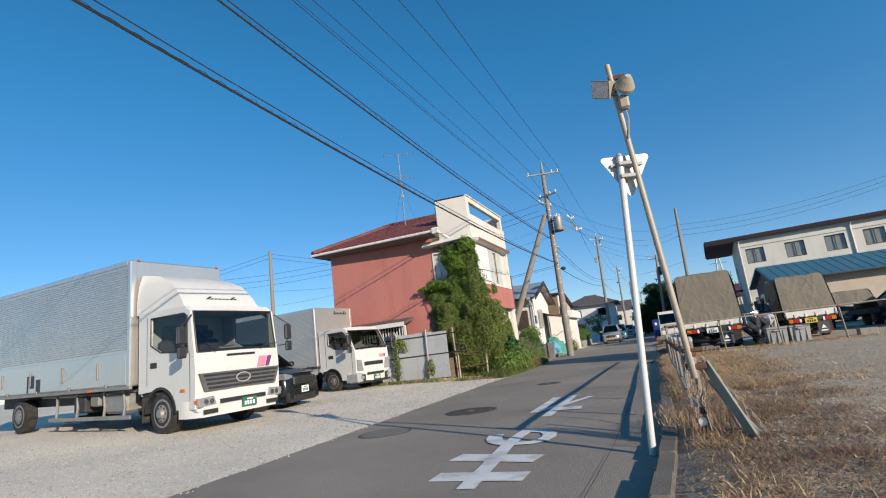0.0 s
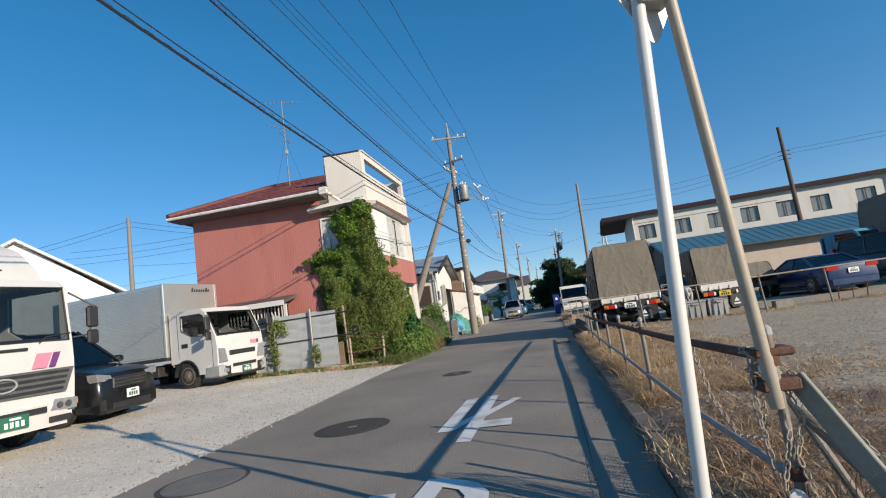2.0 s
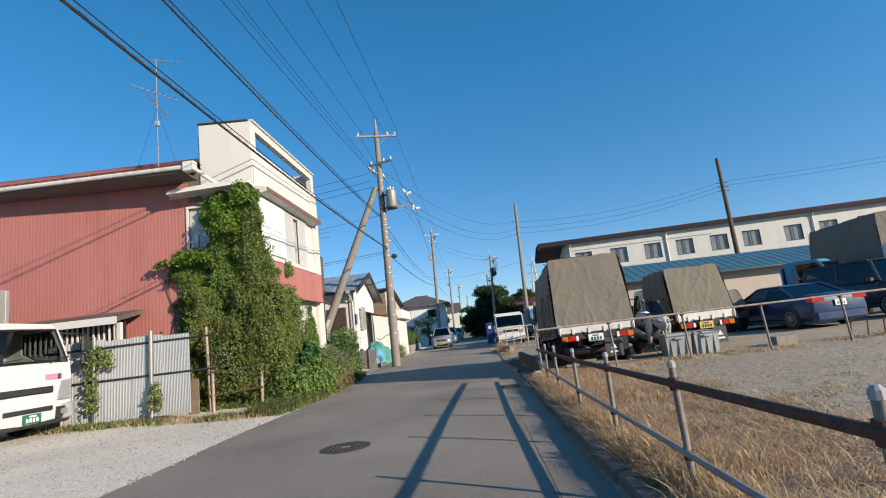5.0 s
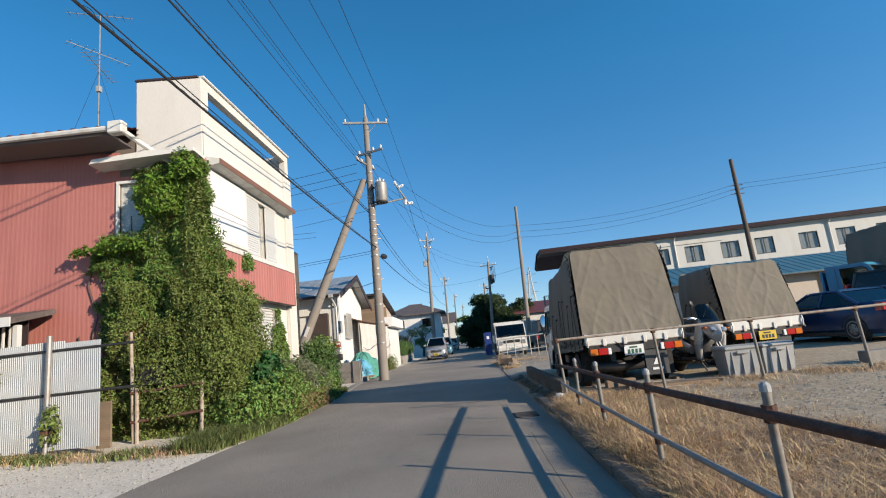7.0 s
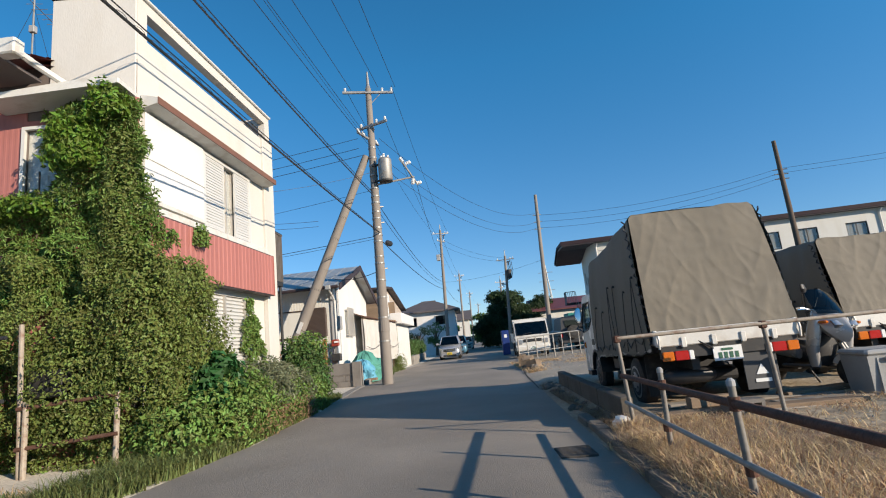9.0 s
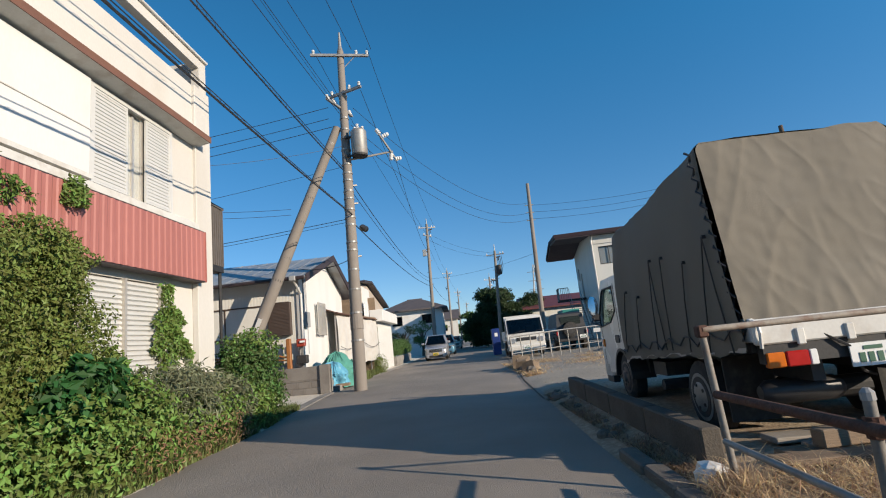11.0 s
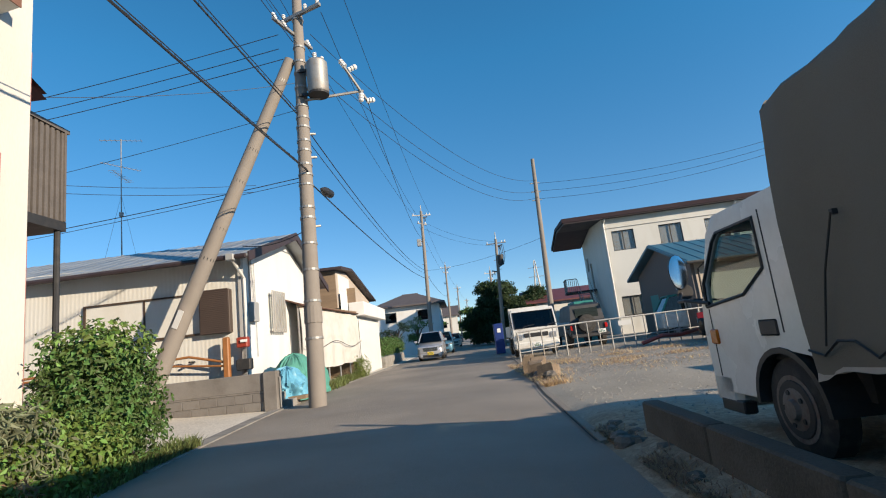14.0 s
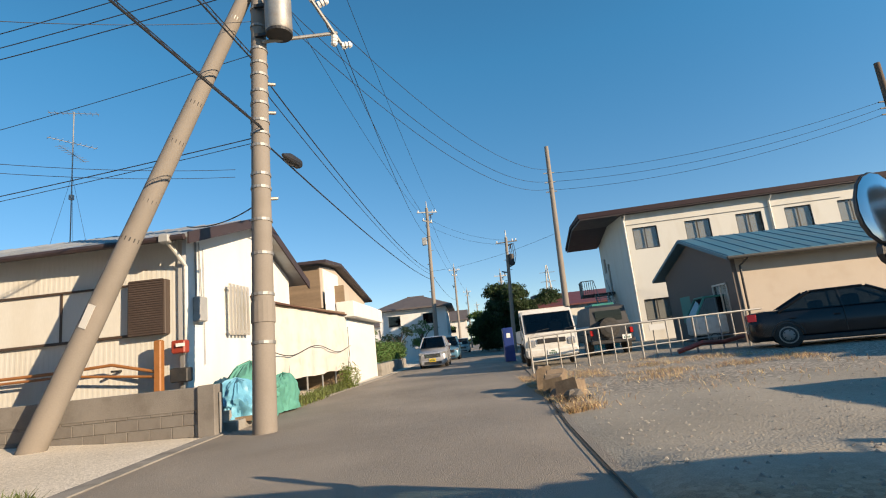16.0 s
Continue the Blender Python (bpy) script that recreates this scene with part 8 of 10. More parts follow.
for a, b, c, d in ((0, win_s[0], 0.3, 3.7), (win_s[1], sw[1], 0.3, 3.7), (win_s[0], win_s[1], 0.3, win_s[2]), (win_s[0], win_s[1], win_s[3], 3.7)):
    part("siding", corrugated(b - a, c, d, 0.10, 0.002, x0=a), WALL_CREAM, WH, m=sw[0] @ pose(0, -0.005, 0))
wnd = part("south_window", Shape().box(win_s[0] - 0.05, win_s[1] + 0.05, -0.07, 0.0, win_s[2] - 0.05, win_s[2]).box(win_s[0] - 0.05, win_s[1] + 0.05, -0.07, 0.0, win_s[3], win_s[3] + 0.04).box(win_s[0] - 0.05, win_s[0], -0.07, 0, win_s[2], win_s[3]).box(6.9, 6.94, -0.05, 0.01, win_s[2], win_s[3]), material("brown_sash", (0.056, 0.036, 0.024), 0.5, vary=0.2), WH, m=sw[0])
part("screen", Shape().box(win_s[0], 8.35, -0.03, 0.0, win_s[2], win_s[3]), WALL_CREAM, wnd, "pale blind behind the sash")
part("shutter_box", Shape().box(8.32, 9.05, -0.20, -0.02, 1.84, 2.88, 0.01), material("brown_shutter", (0.06, 0.042, 0.034), 0.6, vary=0.15), WH, "brown slatted shutter box", m=sw[0])
for i in range(24):
    part("shutter_slat", Shape().box(8.35, 9.02, -0.215, -0.202, 1.85 + i * 0.044, 1.88 + i * 0.044), MATS["brown_shutter"], WH, m=sw[0])
part("east_wall", Shape().prism([(0, 0), (gm[1], 0), (gm[1], 3.55), (2.95, 4.62), (0, 3.7)], 0.0, 0.12), WHITE_WALL, WH, m=gm[0])
part("corner_trim", Shape().box(-0.07, 0.08, -0.03, 0.05, 0.3, 3.75), material("grey_trim", (0.36, 0.36, 0.352), 0.6, vary=0.1), WH, m=gm[0])
roofm = gm[0] @ pose(0, 0, 0)
# two roof slopes with standing seams
for y0, z0_, y1, z1_, nm in ((-0.55, 3.62, 2.95, 4.78, "south_roof"), (2.95, 4.78, gm[1] + 0.55, 3.45, "north_roof")):
    rf_ = part(nm, Shape().add([(y0, -0.45, z0_), (y1, -0.45, z1_), (y1, 10.5, z1_), (y0, 10.5, z0_), (y0, -0.45, z0_ - 0.07), (y1, -0.45, z1_ - 0.07), (y1, 10.5, z1_ - 0.07), (y0, 10.5, z0_ - 0.07)], [(0, 1, 2, 3), (7, 6, 5, 4), (0, 4, 5, 1), (1, 5, 6, 2), (2, 6, 7, 3), (3, 7, 4, 0)]), ROOF_PALE, WH, m=roofm)
    for i in range(22):
        x_ = -0.3 + i * 0.48
        part("seam", Shape().add([(y0, x_, z0_ + 0.003), (y1, x_, z1_ + 0.003), (y1, x_ + 0.05, z1_ + 0.003), (y0, x_ + 0.05, z0_ + 0.003), (y0, x_ + 0.025, z0_ + 0.018), (y1, x_ + 0.025, z1_ + 0.018)], [(0, 1, 5, 4), (2, 3, 4, 5), (0, 4, 3), (1, 2, 5)]), ROOF_PALE, rf_)
    part("barge_board", Shape().add([(y0, -0.47, z0_ + 0.03), (y1, -0.47, z1_ + 0.03), (y1, -0.47, z1_ - 0.20), (y0, -0.47, z0_ - 0.20), (y0, -0.43, z0_ + 0.03), (y1, -0.43, z1_ + 0.03), (y1, -0.43, z1_ - 0.20), (y0, -0.43, z0_ - 0.20)], [(0, 1, 2, 3), (7, 6, 5, 4), (0, 4, 5, 1), (2, 6, 7, 3), (1, 5, 6, 2), (3, 7, 4, 0)]), ROOF_DARK, WH, m=roofm)
part("gutter", Shape().tube([(-0.60, -0.4, 3.55), (-0.60, 10.5, 3.5)], 0.06, 8), ROOF_DARK, WH, m=roofm)
part("downpipe", Shape().tube([(-0.58, -0.05, 3.5), (-0.3, -0.08, 3.3), (-0.06, -0.10, 3.1), (-0.06, -0.10, 0.7)], 0.04, 8), OLD_WHITE, WH, m=gm[0])
part("hopper", Shape().box(-0.70, -0.5, -0.15, 0.05, 3.46, 3.62, 0.02), GREY_PLASTIC, WH, m=gm[0])
part("meter_box", Shape().box(0.32, 0.62, -0.16, -0.005, 2.05, 2.55, 0.02), GREY_PLASTIC, WH, "grey electric meter on the wall", m=gm[0])
part("conduit", Shape().tube([(0.42, -0.03, 3.9), (0.42, -0.03, 2.55)], 0.02, 6).tube([(0.54, -0.03, 3.7), (0.58, -0.05, 2.55)], 0.012, 6).tube([(0.7, -0.03, 3.6), (0.72, -0.03, 1.2)], 0.008, 6), GREY_PLASTIC, WH, m=gm[0])
gr = part("window_grille", Shape().box(1.55, 2.55, -0.14, -0.11, 1.85, 1.89).box(1.55, 2.55, -0.14, -0.11, 2.85, 2.89), ALUMINIUM, WH, m=gm[0])
for i in range(6):
    part("bar", Shape().box(1.58 + i * 0.17, 1.67 + i * 0.17, -0.15, -0.12, 1.8, 2.95), ALUMINIUM, gr)
part("window_glass", Shape().box(1.6, 2.5, -0.02, -0.004, 1.9, 2.85), PANE, gr)
part("rear_wall", Shape().box(-14.5, wx, ge - 0.1, ge, 0, 3.4), WALL_CREAM, WH)
hr = thing("hand_rail", "brown wooden handrail along the ramp", "handrail")
part("rail", Shape().tube([(-12, 31.05, 1.28), (-7.3, 31.05, 1.32), (-6.4, 31.05, 1.36), (-5.55, 31.05, 1.15)], 0.03, 10), RAIL_WOOD, hr)
part("rail", Shape().tube([(-12, 31.05, 1.20), (-7.3, 31.05, 1.24), (-5.6, 31.05, 1.07)], 0.025, 10), RAIL_WOOD, hr)
part("end_post", Shape().box(-5.58, -5.44, 30.98, 31.12, 0.6, 1.72, 0.02), RAIL_WOOD, hr)
for x in (-10.5, -9.0, -7.6, -6.4):
    part("bracket", Shape().box(x - 0.02, x + 0.02, 31.05, 31.3, 1.22, 1.26), DARK_STEEL, hr)
mb = thing("mailbox", "red and grey mailboxes on the corner of the wall", "mailbox", pose(-5.12, 31.12, 0))
part("red_box", Shape().box(-0.14, 0.12, -0.12, 0.06, 1.44, 1.68, 0.02), MAILBOX_RED, mb)
part("slot", Shape().box(-0.02, 0.14, -0.165, -0.155, 1.56, 1.62), PLATE_WHITE, mb)
part("grey_box", Shape().box(-0.15, 0.18, -0.15, 0.06, 0.92, 1.18, 0.02), DARK_STEEL, mb)
part("post", Shape().box(-0.03, 0.03, 0.0, 0.06, 0.5, 1.42), GALV, mb)
antenna(-11.25, 36.0, 4.2, 9.4, "tall television antenna on the pale roof", 9, 0.9)

# garden wall of concrete blocks
gw = thing("block_wall", "low wall of stained concrete blocks with a corner pillar", "wall")
bmesh_ = mesh_of("block", Shape().box(0.004, 0.386, -0.06, 0.06, 0.004, 0.186, 0.006), BLOCK)
wf_, wl_ = frame_to((-12.3, 30.62, 0.02), (-4.35, 30.45))
for j in range(4):
    n_ = int(wl_ / 0.39)
    for i in range(n_):
        part("block", bmesh_, None, gw, m=wf_ @ pose(i * 0.39 + (0.195 if j % 2 else 0), 0, j * 0.19 + 0.0))
part("mortar", Shape().box(0, wl_ + 0.1, -0.045, 0.045, 0, 0.76), CONCRETE, gw, m=wf_)
part("coping", Shape().box(0, wl_ + 0.2, -0.068, 0.068, 0.42, 0.80, 0.012), BLOCK, gw, "smooth stained concrete upper course", m=wf_)
part("pillar", Shape().box(-4.42, -4.12, 30.32, 30.62, 0, 0.84, 0.015), BLOCK, gw)
part("pillar_pipe", Shape().tube([(-4.09, 30.45, 0.05), (-4.09, 30.45, 0.70)], 0.022, 8), GALV, gw)
st = thing("steps", "two concrete doorsteps beside the block wall", "steps")
for i in range(3):
    part("step", Shape().box(-4.9 + 0.0 * i, -3.95 - 0.24 * i, 30.75, 31.35, 0, 0.17 * (i + 1), 0.012), CONCRETE, st)

# tarpaulined heap
def drape(name, cx, cy, rx, ry, h, mat, label, seed, z=0.0):
    s = Shape()
    n = 64
    rows_ = []
    for j in range(19):
        v = j / 18
        row = []
        for i in range(n):
            th = 6.2832 * i / n
            c, q = math.cos(th), math.sin(th)
            fold = 1 + 0.10 * math.sin(th * 7 + seed + 2 * noise.noise((c, q, v * 3 + seed))) * (1 - v) + 0.30 * noise.noise((c * 2 + seed, q * 2, v * 2.5)) + 0.22 * (abs(noise.noise((c * 5 + seed, q * 5, v * 4))) - 0.3) + 0.10 * noise.noise((c * 11, q * 11, v * 7 + seed))
            rad = math.sqrt(max(0.0, 1 - v ** 3.2)) * fold
            row.append((rx * rad * c, ry * rad * q, h * v * (1 + 0.28 * noise.noise((c * 1.6 * (1 - v) + seed, q * 1.6 * (1 - v), seed))) + 0.05 * noise.noise((c * 8, q * 8, v * 6 + seed)) * (1 if 0 < v else 0)))
        rows_.append(row)
    s.loft(rows_)
    return single(name, s, mat, label, "tarpaulin", pose(cx, cy, z), smooth=True)


drape("tarpaulin", -4.35, 32.3, 0.52, 0.85, 1.12, TARP_GREEN, "green net draped over a heap beside the house", 2.0, 0.05)
drape("tarpaulin", -4.3, 31.55, 0.42, 0.55, 0.72, TARP_BLUE, "crumpled blue tarpaulin over a heap beside the steps", 5.0, 0.15)
drape("tarpaulin", -4.1, 33.4, 0.30, 0.55, 0.8, TARP_GREEN, "green net draped over a heap beside the house", 9.0, 0.05)
single("board", Shape().box(-4.5, -3.75, 31.1, 31.4, 0.12, 0.2), WOOD, "dark board under the blue tarpaulin", "board")

# sheeted lean-to along the street
sl_ = thing("sheet_shelter", "lean-to shelter hung with white weathered sheets", "shelter")
sm, slen = frame_to((-4.75, 34.3, 0), (-4.15, 39.9))
grid = []
for i in range(40):
    u = i / 39
    row = []
    for j in range(9):
        v = j / 8
        row.append((slen * u, 0.03 * math.sin(u * 40) * (1 - v) + 0.05 * noise.noise((u * 9, v * 2, 4)) - 0.12 * math.sin(v * 3.1) * (0.4 + 0.3 * noise.noise((u * 4, 1, 1))), 0.62 + 0.06 * noise.noise((u * 5, 0, 2)) * (1 - v) + (1.95 - 0.1 * u) * v - 0.25 * u * 0))
    grid.append(row)
part("sheet", Shape().loft(grid, closed=False, caps=False), CLOTH_WHITE, sl_, "wrinkled white sheet", True, sm)
part("top_beam", Shape().box(-0.05, slen, -0.05, 0.05, 2.52, 2.60), WOOD, sl_, m=sm)
part("lean_roof", Shape().add([(-0.1, -0.12, 2.60), (slen, -0.12, 2.52), (slen, 1.0, 2.75), (-0.1, 0.5, 2.85), (-0.1, -0.12, 2.56), (slen, -0.12, 2.48), (slen, 1.0, 2.71), (-0.1, 0.5, 2.81)], [(0, 1, 2, 3), (7, 6, 5, 4), (0, 4, 5, 1), (1, 5, 6, 2), (2, 6, 7, 3), (3, 7, 4, 0)]), RUST, sl_, m=sm)
for i in range(6):
    part("post", Shape().tube([(i * slen / 5, 0.04, 0), (i * slen / 5, 0.04, 2.55)], 0.03, 8), GALV, sl_, m=sm)
part("cord", Shape().tube([(slen * k / 20, -0.13, 1.35 - 0.12 * math.sin(k * 0.5)) for k in range(21)], 0.012, 5), WIRE, sl_, m=sm)

# garage with a balcony parapet
ga = thing("garage", "small weathered garage with a white shutter and parapet", "garage")
gx_, gy0, gy1 = -4.12, 40.0, 45.4
part("shutter", corrugated(gy1 - gy0 - 0.3, 0.05, 2.35, 0.10, 0.02), WHITE_PAINT, ga, "white ribbed garage shutter", m=pose(gx_, gy0 + 0.15, 0, 0, 0, 90))
part("front_wall", holed(gy1 - gy0, 0, 3.0, 0.15, [(0.12, gy1 - gy0 - 0.12, 0.02, 2.38)]), WHITE_WALL, ga, m=pose(gx_ - 0.02, gy0, 0, 0, 0, 90))
part("parapet", Shape().box(gx_ - 0.3, gx_ + 0.35, gy0 - 0.2, gy1 + 0.25, 2.42, 2.98, 0.02), WHITE_WALL, ga)
part("south_wall", Shape().box(-8, gx_ - 0.03, gy0 + 0.0, gy0 + 0.12, 0, 3.6), WOOD, ga)
part("upper_wall", Shape().prism([(gy0 - 1.6, 2.7), (gy1 + 0.1, 2.95), (gy1 + 0.1, 3.45), (gy0 + 0.2, 4.25), (gy0 - 1.6, 4.1)], gx_ - 0.55, gx_ - 0.4, "x"), BEIGE, ga)
part("upper_south_wall", Shape().prism([(-7.5, 2.7), (gx_ - 0.42, 2.7), (gx_ - 0.42, 4.1), (-7.5, 4.4)], gy0 - 1.62, gy0 - 1.55), WOOD, ga)
part("white_panel", Shape().box(gx_ - 0.42, gx_ - 0.36, gy0 - 1.3, gy0 + 0.6, 2.9, 4.05, 0.01), WHITE_WALL, ga)
part("roof", Shape().prism([(gy0 - 1.9, 4.15), (gy0 + 0.2, 4.33), (gy1 + 0.5, 3.45), (gy1 + 0.5, 3.53), (gy0 + 0.2, 4.43), (gy0 - 1.9, 4.25)], -8.0, gx_ - 0.1, "x"), ROOF_DARK, ga)
part("tin_strip", corrugated(1.2, 2.6, 3.3, 0.08, 0.015), TIN, ga, m=pose(gx_ - 0.30, gy0 - 1.5, 0, 0, 0, 90))

# far white gabled house behind the lorries
def plain_house(name, x0, x1, y0, y1, eave, ridge, wallm, roofm_, label, along_x=True, windows=()):
    t = thing(name, label, "house")
    part("wall_block", Shape().box(x0, x1, y0, y1, 0, eave), wallm, t)
    if along_x:
        ym = (y0 + y1) / 2
        part("roof", Shape().prism([(y0 - 0.5, eave - 0.05), (ym, ridge), (y1 + 0.5, eave - 0.05), (y1 + 0.5, eave + 0.08), (ym, ridge + 0.15), (y0 - 0.5, eave + 0.08)], x0 - 0.4, x1 + 0.4, "x"), roofm_, t)
        for xx in (x0 + 0.02, x1 - 0.14):
            part("gable", Shape().prism([(y0 + 0.05, eave), (y1 - 0.05, eave), (ym, ridge)], xx, xx + 0.12, "x"), wallm, t)
    else:
        xm_ = (x0 + x1) / 2
        part("roof", Shape().prism([(x0 - 0.5, eave - 0.05), (xm_, ridge), (x1 + 0.5, eave - 0.05), (x1 + 0.5, eave + 0.08), (xm_, ridge + 0.15), (x0 - 0.5, eave + 0.08)], y0 - 0.4, y1 + 0.4, "y"), roofm_, t)
        part("gable", Shape().prism([(x0 + 0.05, eave), (x1 - 0.05, eave), (xm_, ridge)], y0 + 0.02, y0 + 0.14), wallm, t)
        part("gable", Shape().prism([(x0 + 0.05, eave), (x1 - 0.05, eave), (xm_, ridge)], y1 - 0.14, y1 - 0.02), wallm, t)
    for a, b, c, d in windows:
        wq = part("window", Shape().box(a - 0.06, b + 0.06, y0 - 0.05, y0 - 0.004, c - 0.06, d + 0.06), ALUMINIUM, t)
        part("pane", Shape().box(a, b, y0 - 0.06, y0 - 0.052, c, d), DARK_GLASS, wq)
    return t


hs = plain_house("far_house", -4.6, 4.6, 0, 9, 4.9, 8.1, WHITE_WALL, OLD_WHITE, "white house with a wide gable beyond the gravel yard", False)
hs.matrix_world = pose(-26.3, 26.0, 0, 0, 0, 47)
plain_house("far_house", -20, -12, 40, 48, 4.6, 6.2, WHITE_WALL, ROOF_BLUE, "low house with a dark blue roof behind the red house", True)
hip_house = thing("far_house", "pale two-storey house with a hipped grey tiled roof along the lane", "house")
part("wall_block", Shape().box(-7.4, -1.6, 66, 74, 0, 4.45), WHITE_WALL, hip_house)
part("roof", Shape().loft([[(-8.0, 65.4, 4.4), (-1.0, 65.4, 4.4), (-1.0, 74.6, 4.4), (-8.0, 74.6, 4.4)], [(-8.0, 65.4, 4.52), (-1.0, 65.4, 4.52), (-1.0, 74.6, 4.52), (-8.0, 74.6, 4.52)], [(-5.3, 69.0, 5.75), (-3.7, 69.0, 5.75), (-3.7, 71.0, 5.75), (-5.3, 71.0, 5.75)]]), TILE_GREY, hip_house)
part("ridge_cap", Shape().tube([(-5.3, 70, 5.8), (-3.7, 70, 5.8)], 0.12, 8), TILE_GREY, hip_house)
for a in (-6.6, -3.6):
    wq = part("window", Shape().box(a - 0.06, a + 1.06, 65.95, 65.996, 3.0, 4.0), ALUMINIUM, hip_house)
    part("pane", Shape().box(a, a + 1.0, 65.94, 65.948, 3.06, 3.94), DARK_GLASS, wq)
plain_house("far_house", 7.5, 18, 72, 80, 3.6, 5.0, WALL_CREAM, ROOF_RED, "house with a rust-red tiled roof behind the trees", True)
plain_house("far_house", -4, 0, 110, 118, 5.0, 6.8, WALL_CREAM, TILE_GREY, "distant two-storey house beside the lane", True, ((-3, -2, 3, 4),))
plain_house("far_house", -14, -7, 92, 100, 4.5, 6.0, WHITE_WALL, TILE_GREY, "distant pale house behind the hedge", True, ((-12, -10.6, 3, 4),))
plain_house("far_house", 6.5, 13, 120, 128, 5.0, 6.6, BEIGE, TILE_GREY, "distant beige house beside the lane", True)

# ---- the cream building and the drive to the north-east ----
cb = thing("cream_building", "long two-storey cream building with a dark overhanging roof", "building")
bm_, bl_ = frame_to((10.2, 52.5, 0), (10.2 + 44 * math.cos(radians(-7)), 52.5 + 44 * math.sin(radians(-7))))
WU = [0.5, 3.5, 6.35, 9.0, 11.8, 14.4, 17.7, 20.45, 23.4, 26.4, 29.4, 32.4, 35.4, 38.4]
WW = 1.42
BLIND_GREY = material("grey_blind", (0.208, 0.208, 0.2), 0.8, vary=0.15, scale=2, fine=60, bump=0.1)
holes = [(u, u + WW, 5.45, 6.78) for u in WU] + [(0.45, 1.9, 1.2, 2.45), (4.0, 5.4, 1.2, 2.45)]
part("front_wall", holed(44, 0, 7.7, 0.2, holes), WALL_CREAM, cb, m=bm_)
for a, b, c, d in holes:
    w = part("window", Shape().box(a, b, 0.06, 0.10, c, c + 0.05).box(a, b, 0.06, 0.10, d - 0.05, d).box(a, a + 0.05, 0.06, 0.10, c + 0.05, d - 0.05).box(b - 0.05, b, 0.06, 0.10, c + 0.05, d - 0.05).box((a + b) / 2 - 0.03, (a + b) / 2 + 0.03, 0.06, 0.10, c + 0.05, d - 0.05), DARK_STEEL, cb, m=bm_)
    part("pane", Shape().box(a + 0.05, b - 0.05, 0.08, 0.086, c + 0.05, d - 0.05), PANE, w)
    part("blind", Shape().box(a + 0.05, b - 0.05, 0.16, 0.17, c + 0.05, d - 0.05), BLIND_GREY, w)
for u in (0.06, 8.25, 20.0, 32.0):
    part("downpipe", Shape().tube([(u, -0.08, 0), (u, -0.08, 7.3), (u + 0.1, -0.3, 7.6)], 0.06, 8), OLD_WHITE, cb, m=bm_)
part("cable_trunking", Shape().tube([(0.2, -0.03, 7.0), (12, -0.03, 6.95)], 0.02, 5), GREY_PLASTIC, cb, m=bm_)
part("west_wall", holed(11, 0, 7.7, 0.2, [(1.2, 2.2, 5.2, 6.3), (2.8, 3.7, 3.6, 5.7)]), WALL_CREAM, cb, m=bm_ @ pose(0.0, 11, 0, 0, 0, -90) @ pose(0, 0, 0))
part("west_door", Shape().box(0.13, 0.16, 7.3, 8.2, 3.6, 5.7), DARK_STEEL, cb, m=bm_)
part("west_window", Shape().box(0.13, 0.16, 8.8, 9.8, 5.2, 6.3), DARK_GLASS, cb, m=bm_)
part("rear_wall", Shape().box(0, 44, 10.8, 11, 0, 7.7), WALL_CREAM, cb, m=bm_)
part("roof", Shape().prism([(-0.5, 7.70), (-0.5, 7.98), (5.5, 8.5), (12, 7.98), (12, 7.72), (5.5, 8.28)], -2.6, 44.5, "x"), material("maroon_roof", (0.022, 0.010, 0.015), 0.85, 0.0, vary=0.15, scale=1), cb, m=bm_)
part("soffit", Shape().box(-2.5, 44.4, -0.46, 0.0, 7.64, 7.695), ROOF_DARK, cb, m=bm_)
part("gable_soffit", Shape().prism([(-0.45, 7.68), (5.5, 8.22), (11.9, 7.66), (11.9, 7.60), (5.5, 8.14), (-0.45, 7.60)], -2.5, -0.02, "x"), ROOF_DARK, cb, m=bm_)
part("gable_wall", Shape().prism([(0.1, 7.7), (10.9, 7.7), (5.5, 8.2)], 0.02, 0.2, "x"), WALL_CREAM, cb, m=bm_)
# outside stair with a railed landing on the west side
sr = part("landing", Shape().box(-2.3, -0.01, 6.6, 8.4, 3.4, 3.55), DARK_STEEL, cb, "steel landing with blue-grey railings", m=bm_)
for i in range(12):
    part("baluster", Shape().box(-2.3, -2.26, 6.65 + i * 0.155, 6.69 + i * 0.155, 3.55, 4.5), GALV, sr)
part("hand_rail", Shape().box(-2.32, -2.24, 6.6, 8.4, 4.5, 4.56).box(-2.3, -1.45, 6.6, 6.66, 4.5, 4.56), GALV, sr)
for i in range(6):
    part("baluster", Shape().box(-2.25 + i * 0.15, -2.21 + i * 0.15, 6.6, 6.64, 3.55, 4.5), GALV, sr)
stair = part("stair", Shape().prism([(6.6, 3.5), (6.6, 3.2), (2.0, 0.0), (1.6, 0.0)], -1.45, -1.40, "x").prism([(6.6, 3.5), (6.6, 3.2), (2.0, 0.0), (1.6, 0.0)], -0.55, -0.50, "x"), GALV, cb, "steel outside stair", m=bm_)
for i in range(18):
    part("tread", Shape().box(-1.4, -0.55, 1.75 + i * 0.27, 2.0 + i * 0.27, 0.16 + i * 0.188, 0.19 + i * 0.188), GALV, stair)
part("stair_rail", Shape().tube([(-1.42, 1.7, 1.0), (-1.42, 6.6, 4.5)], 0.025, 8).tube([(-0.52, 1.7, 1.0), (-0.52, 6.6, 4.5)], 0.025, 8), GALV, stair)

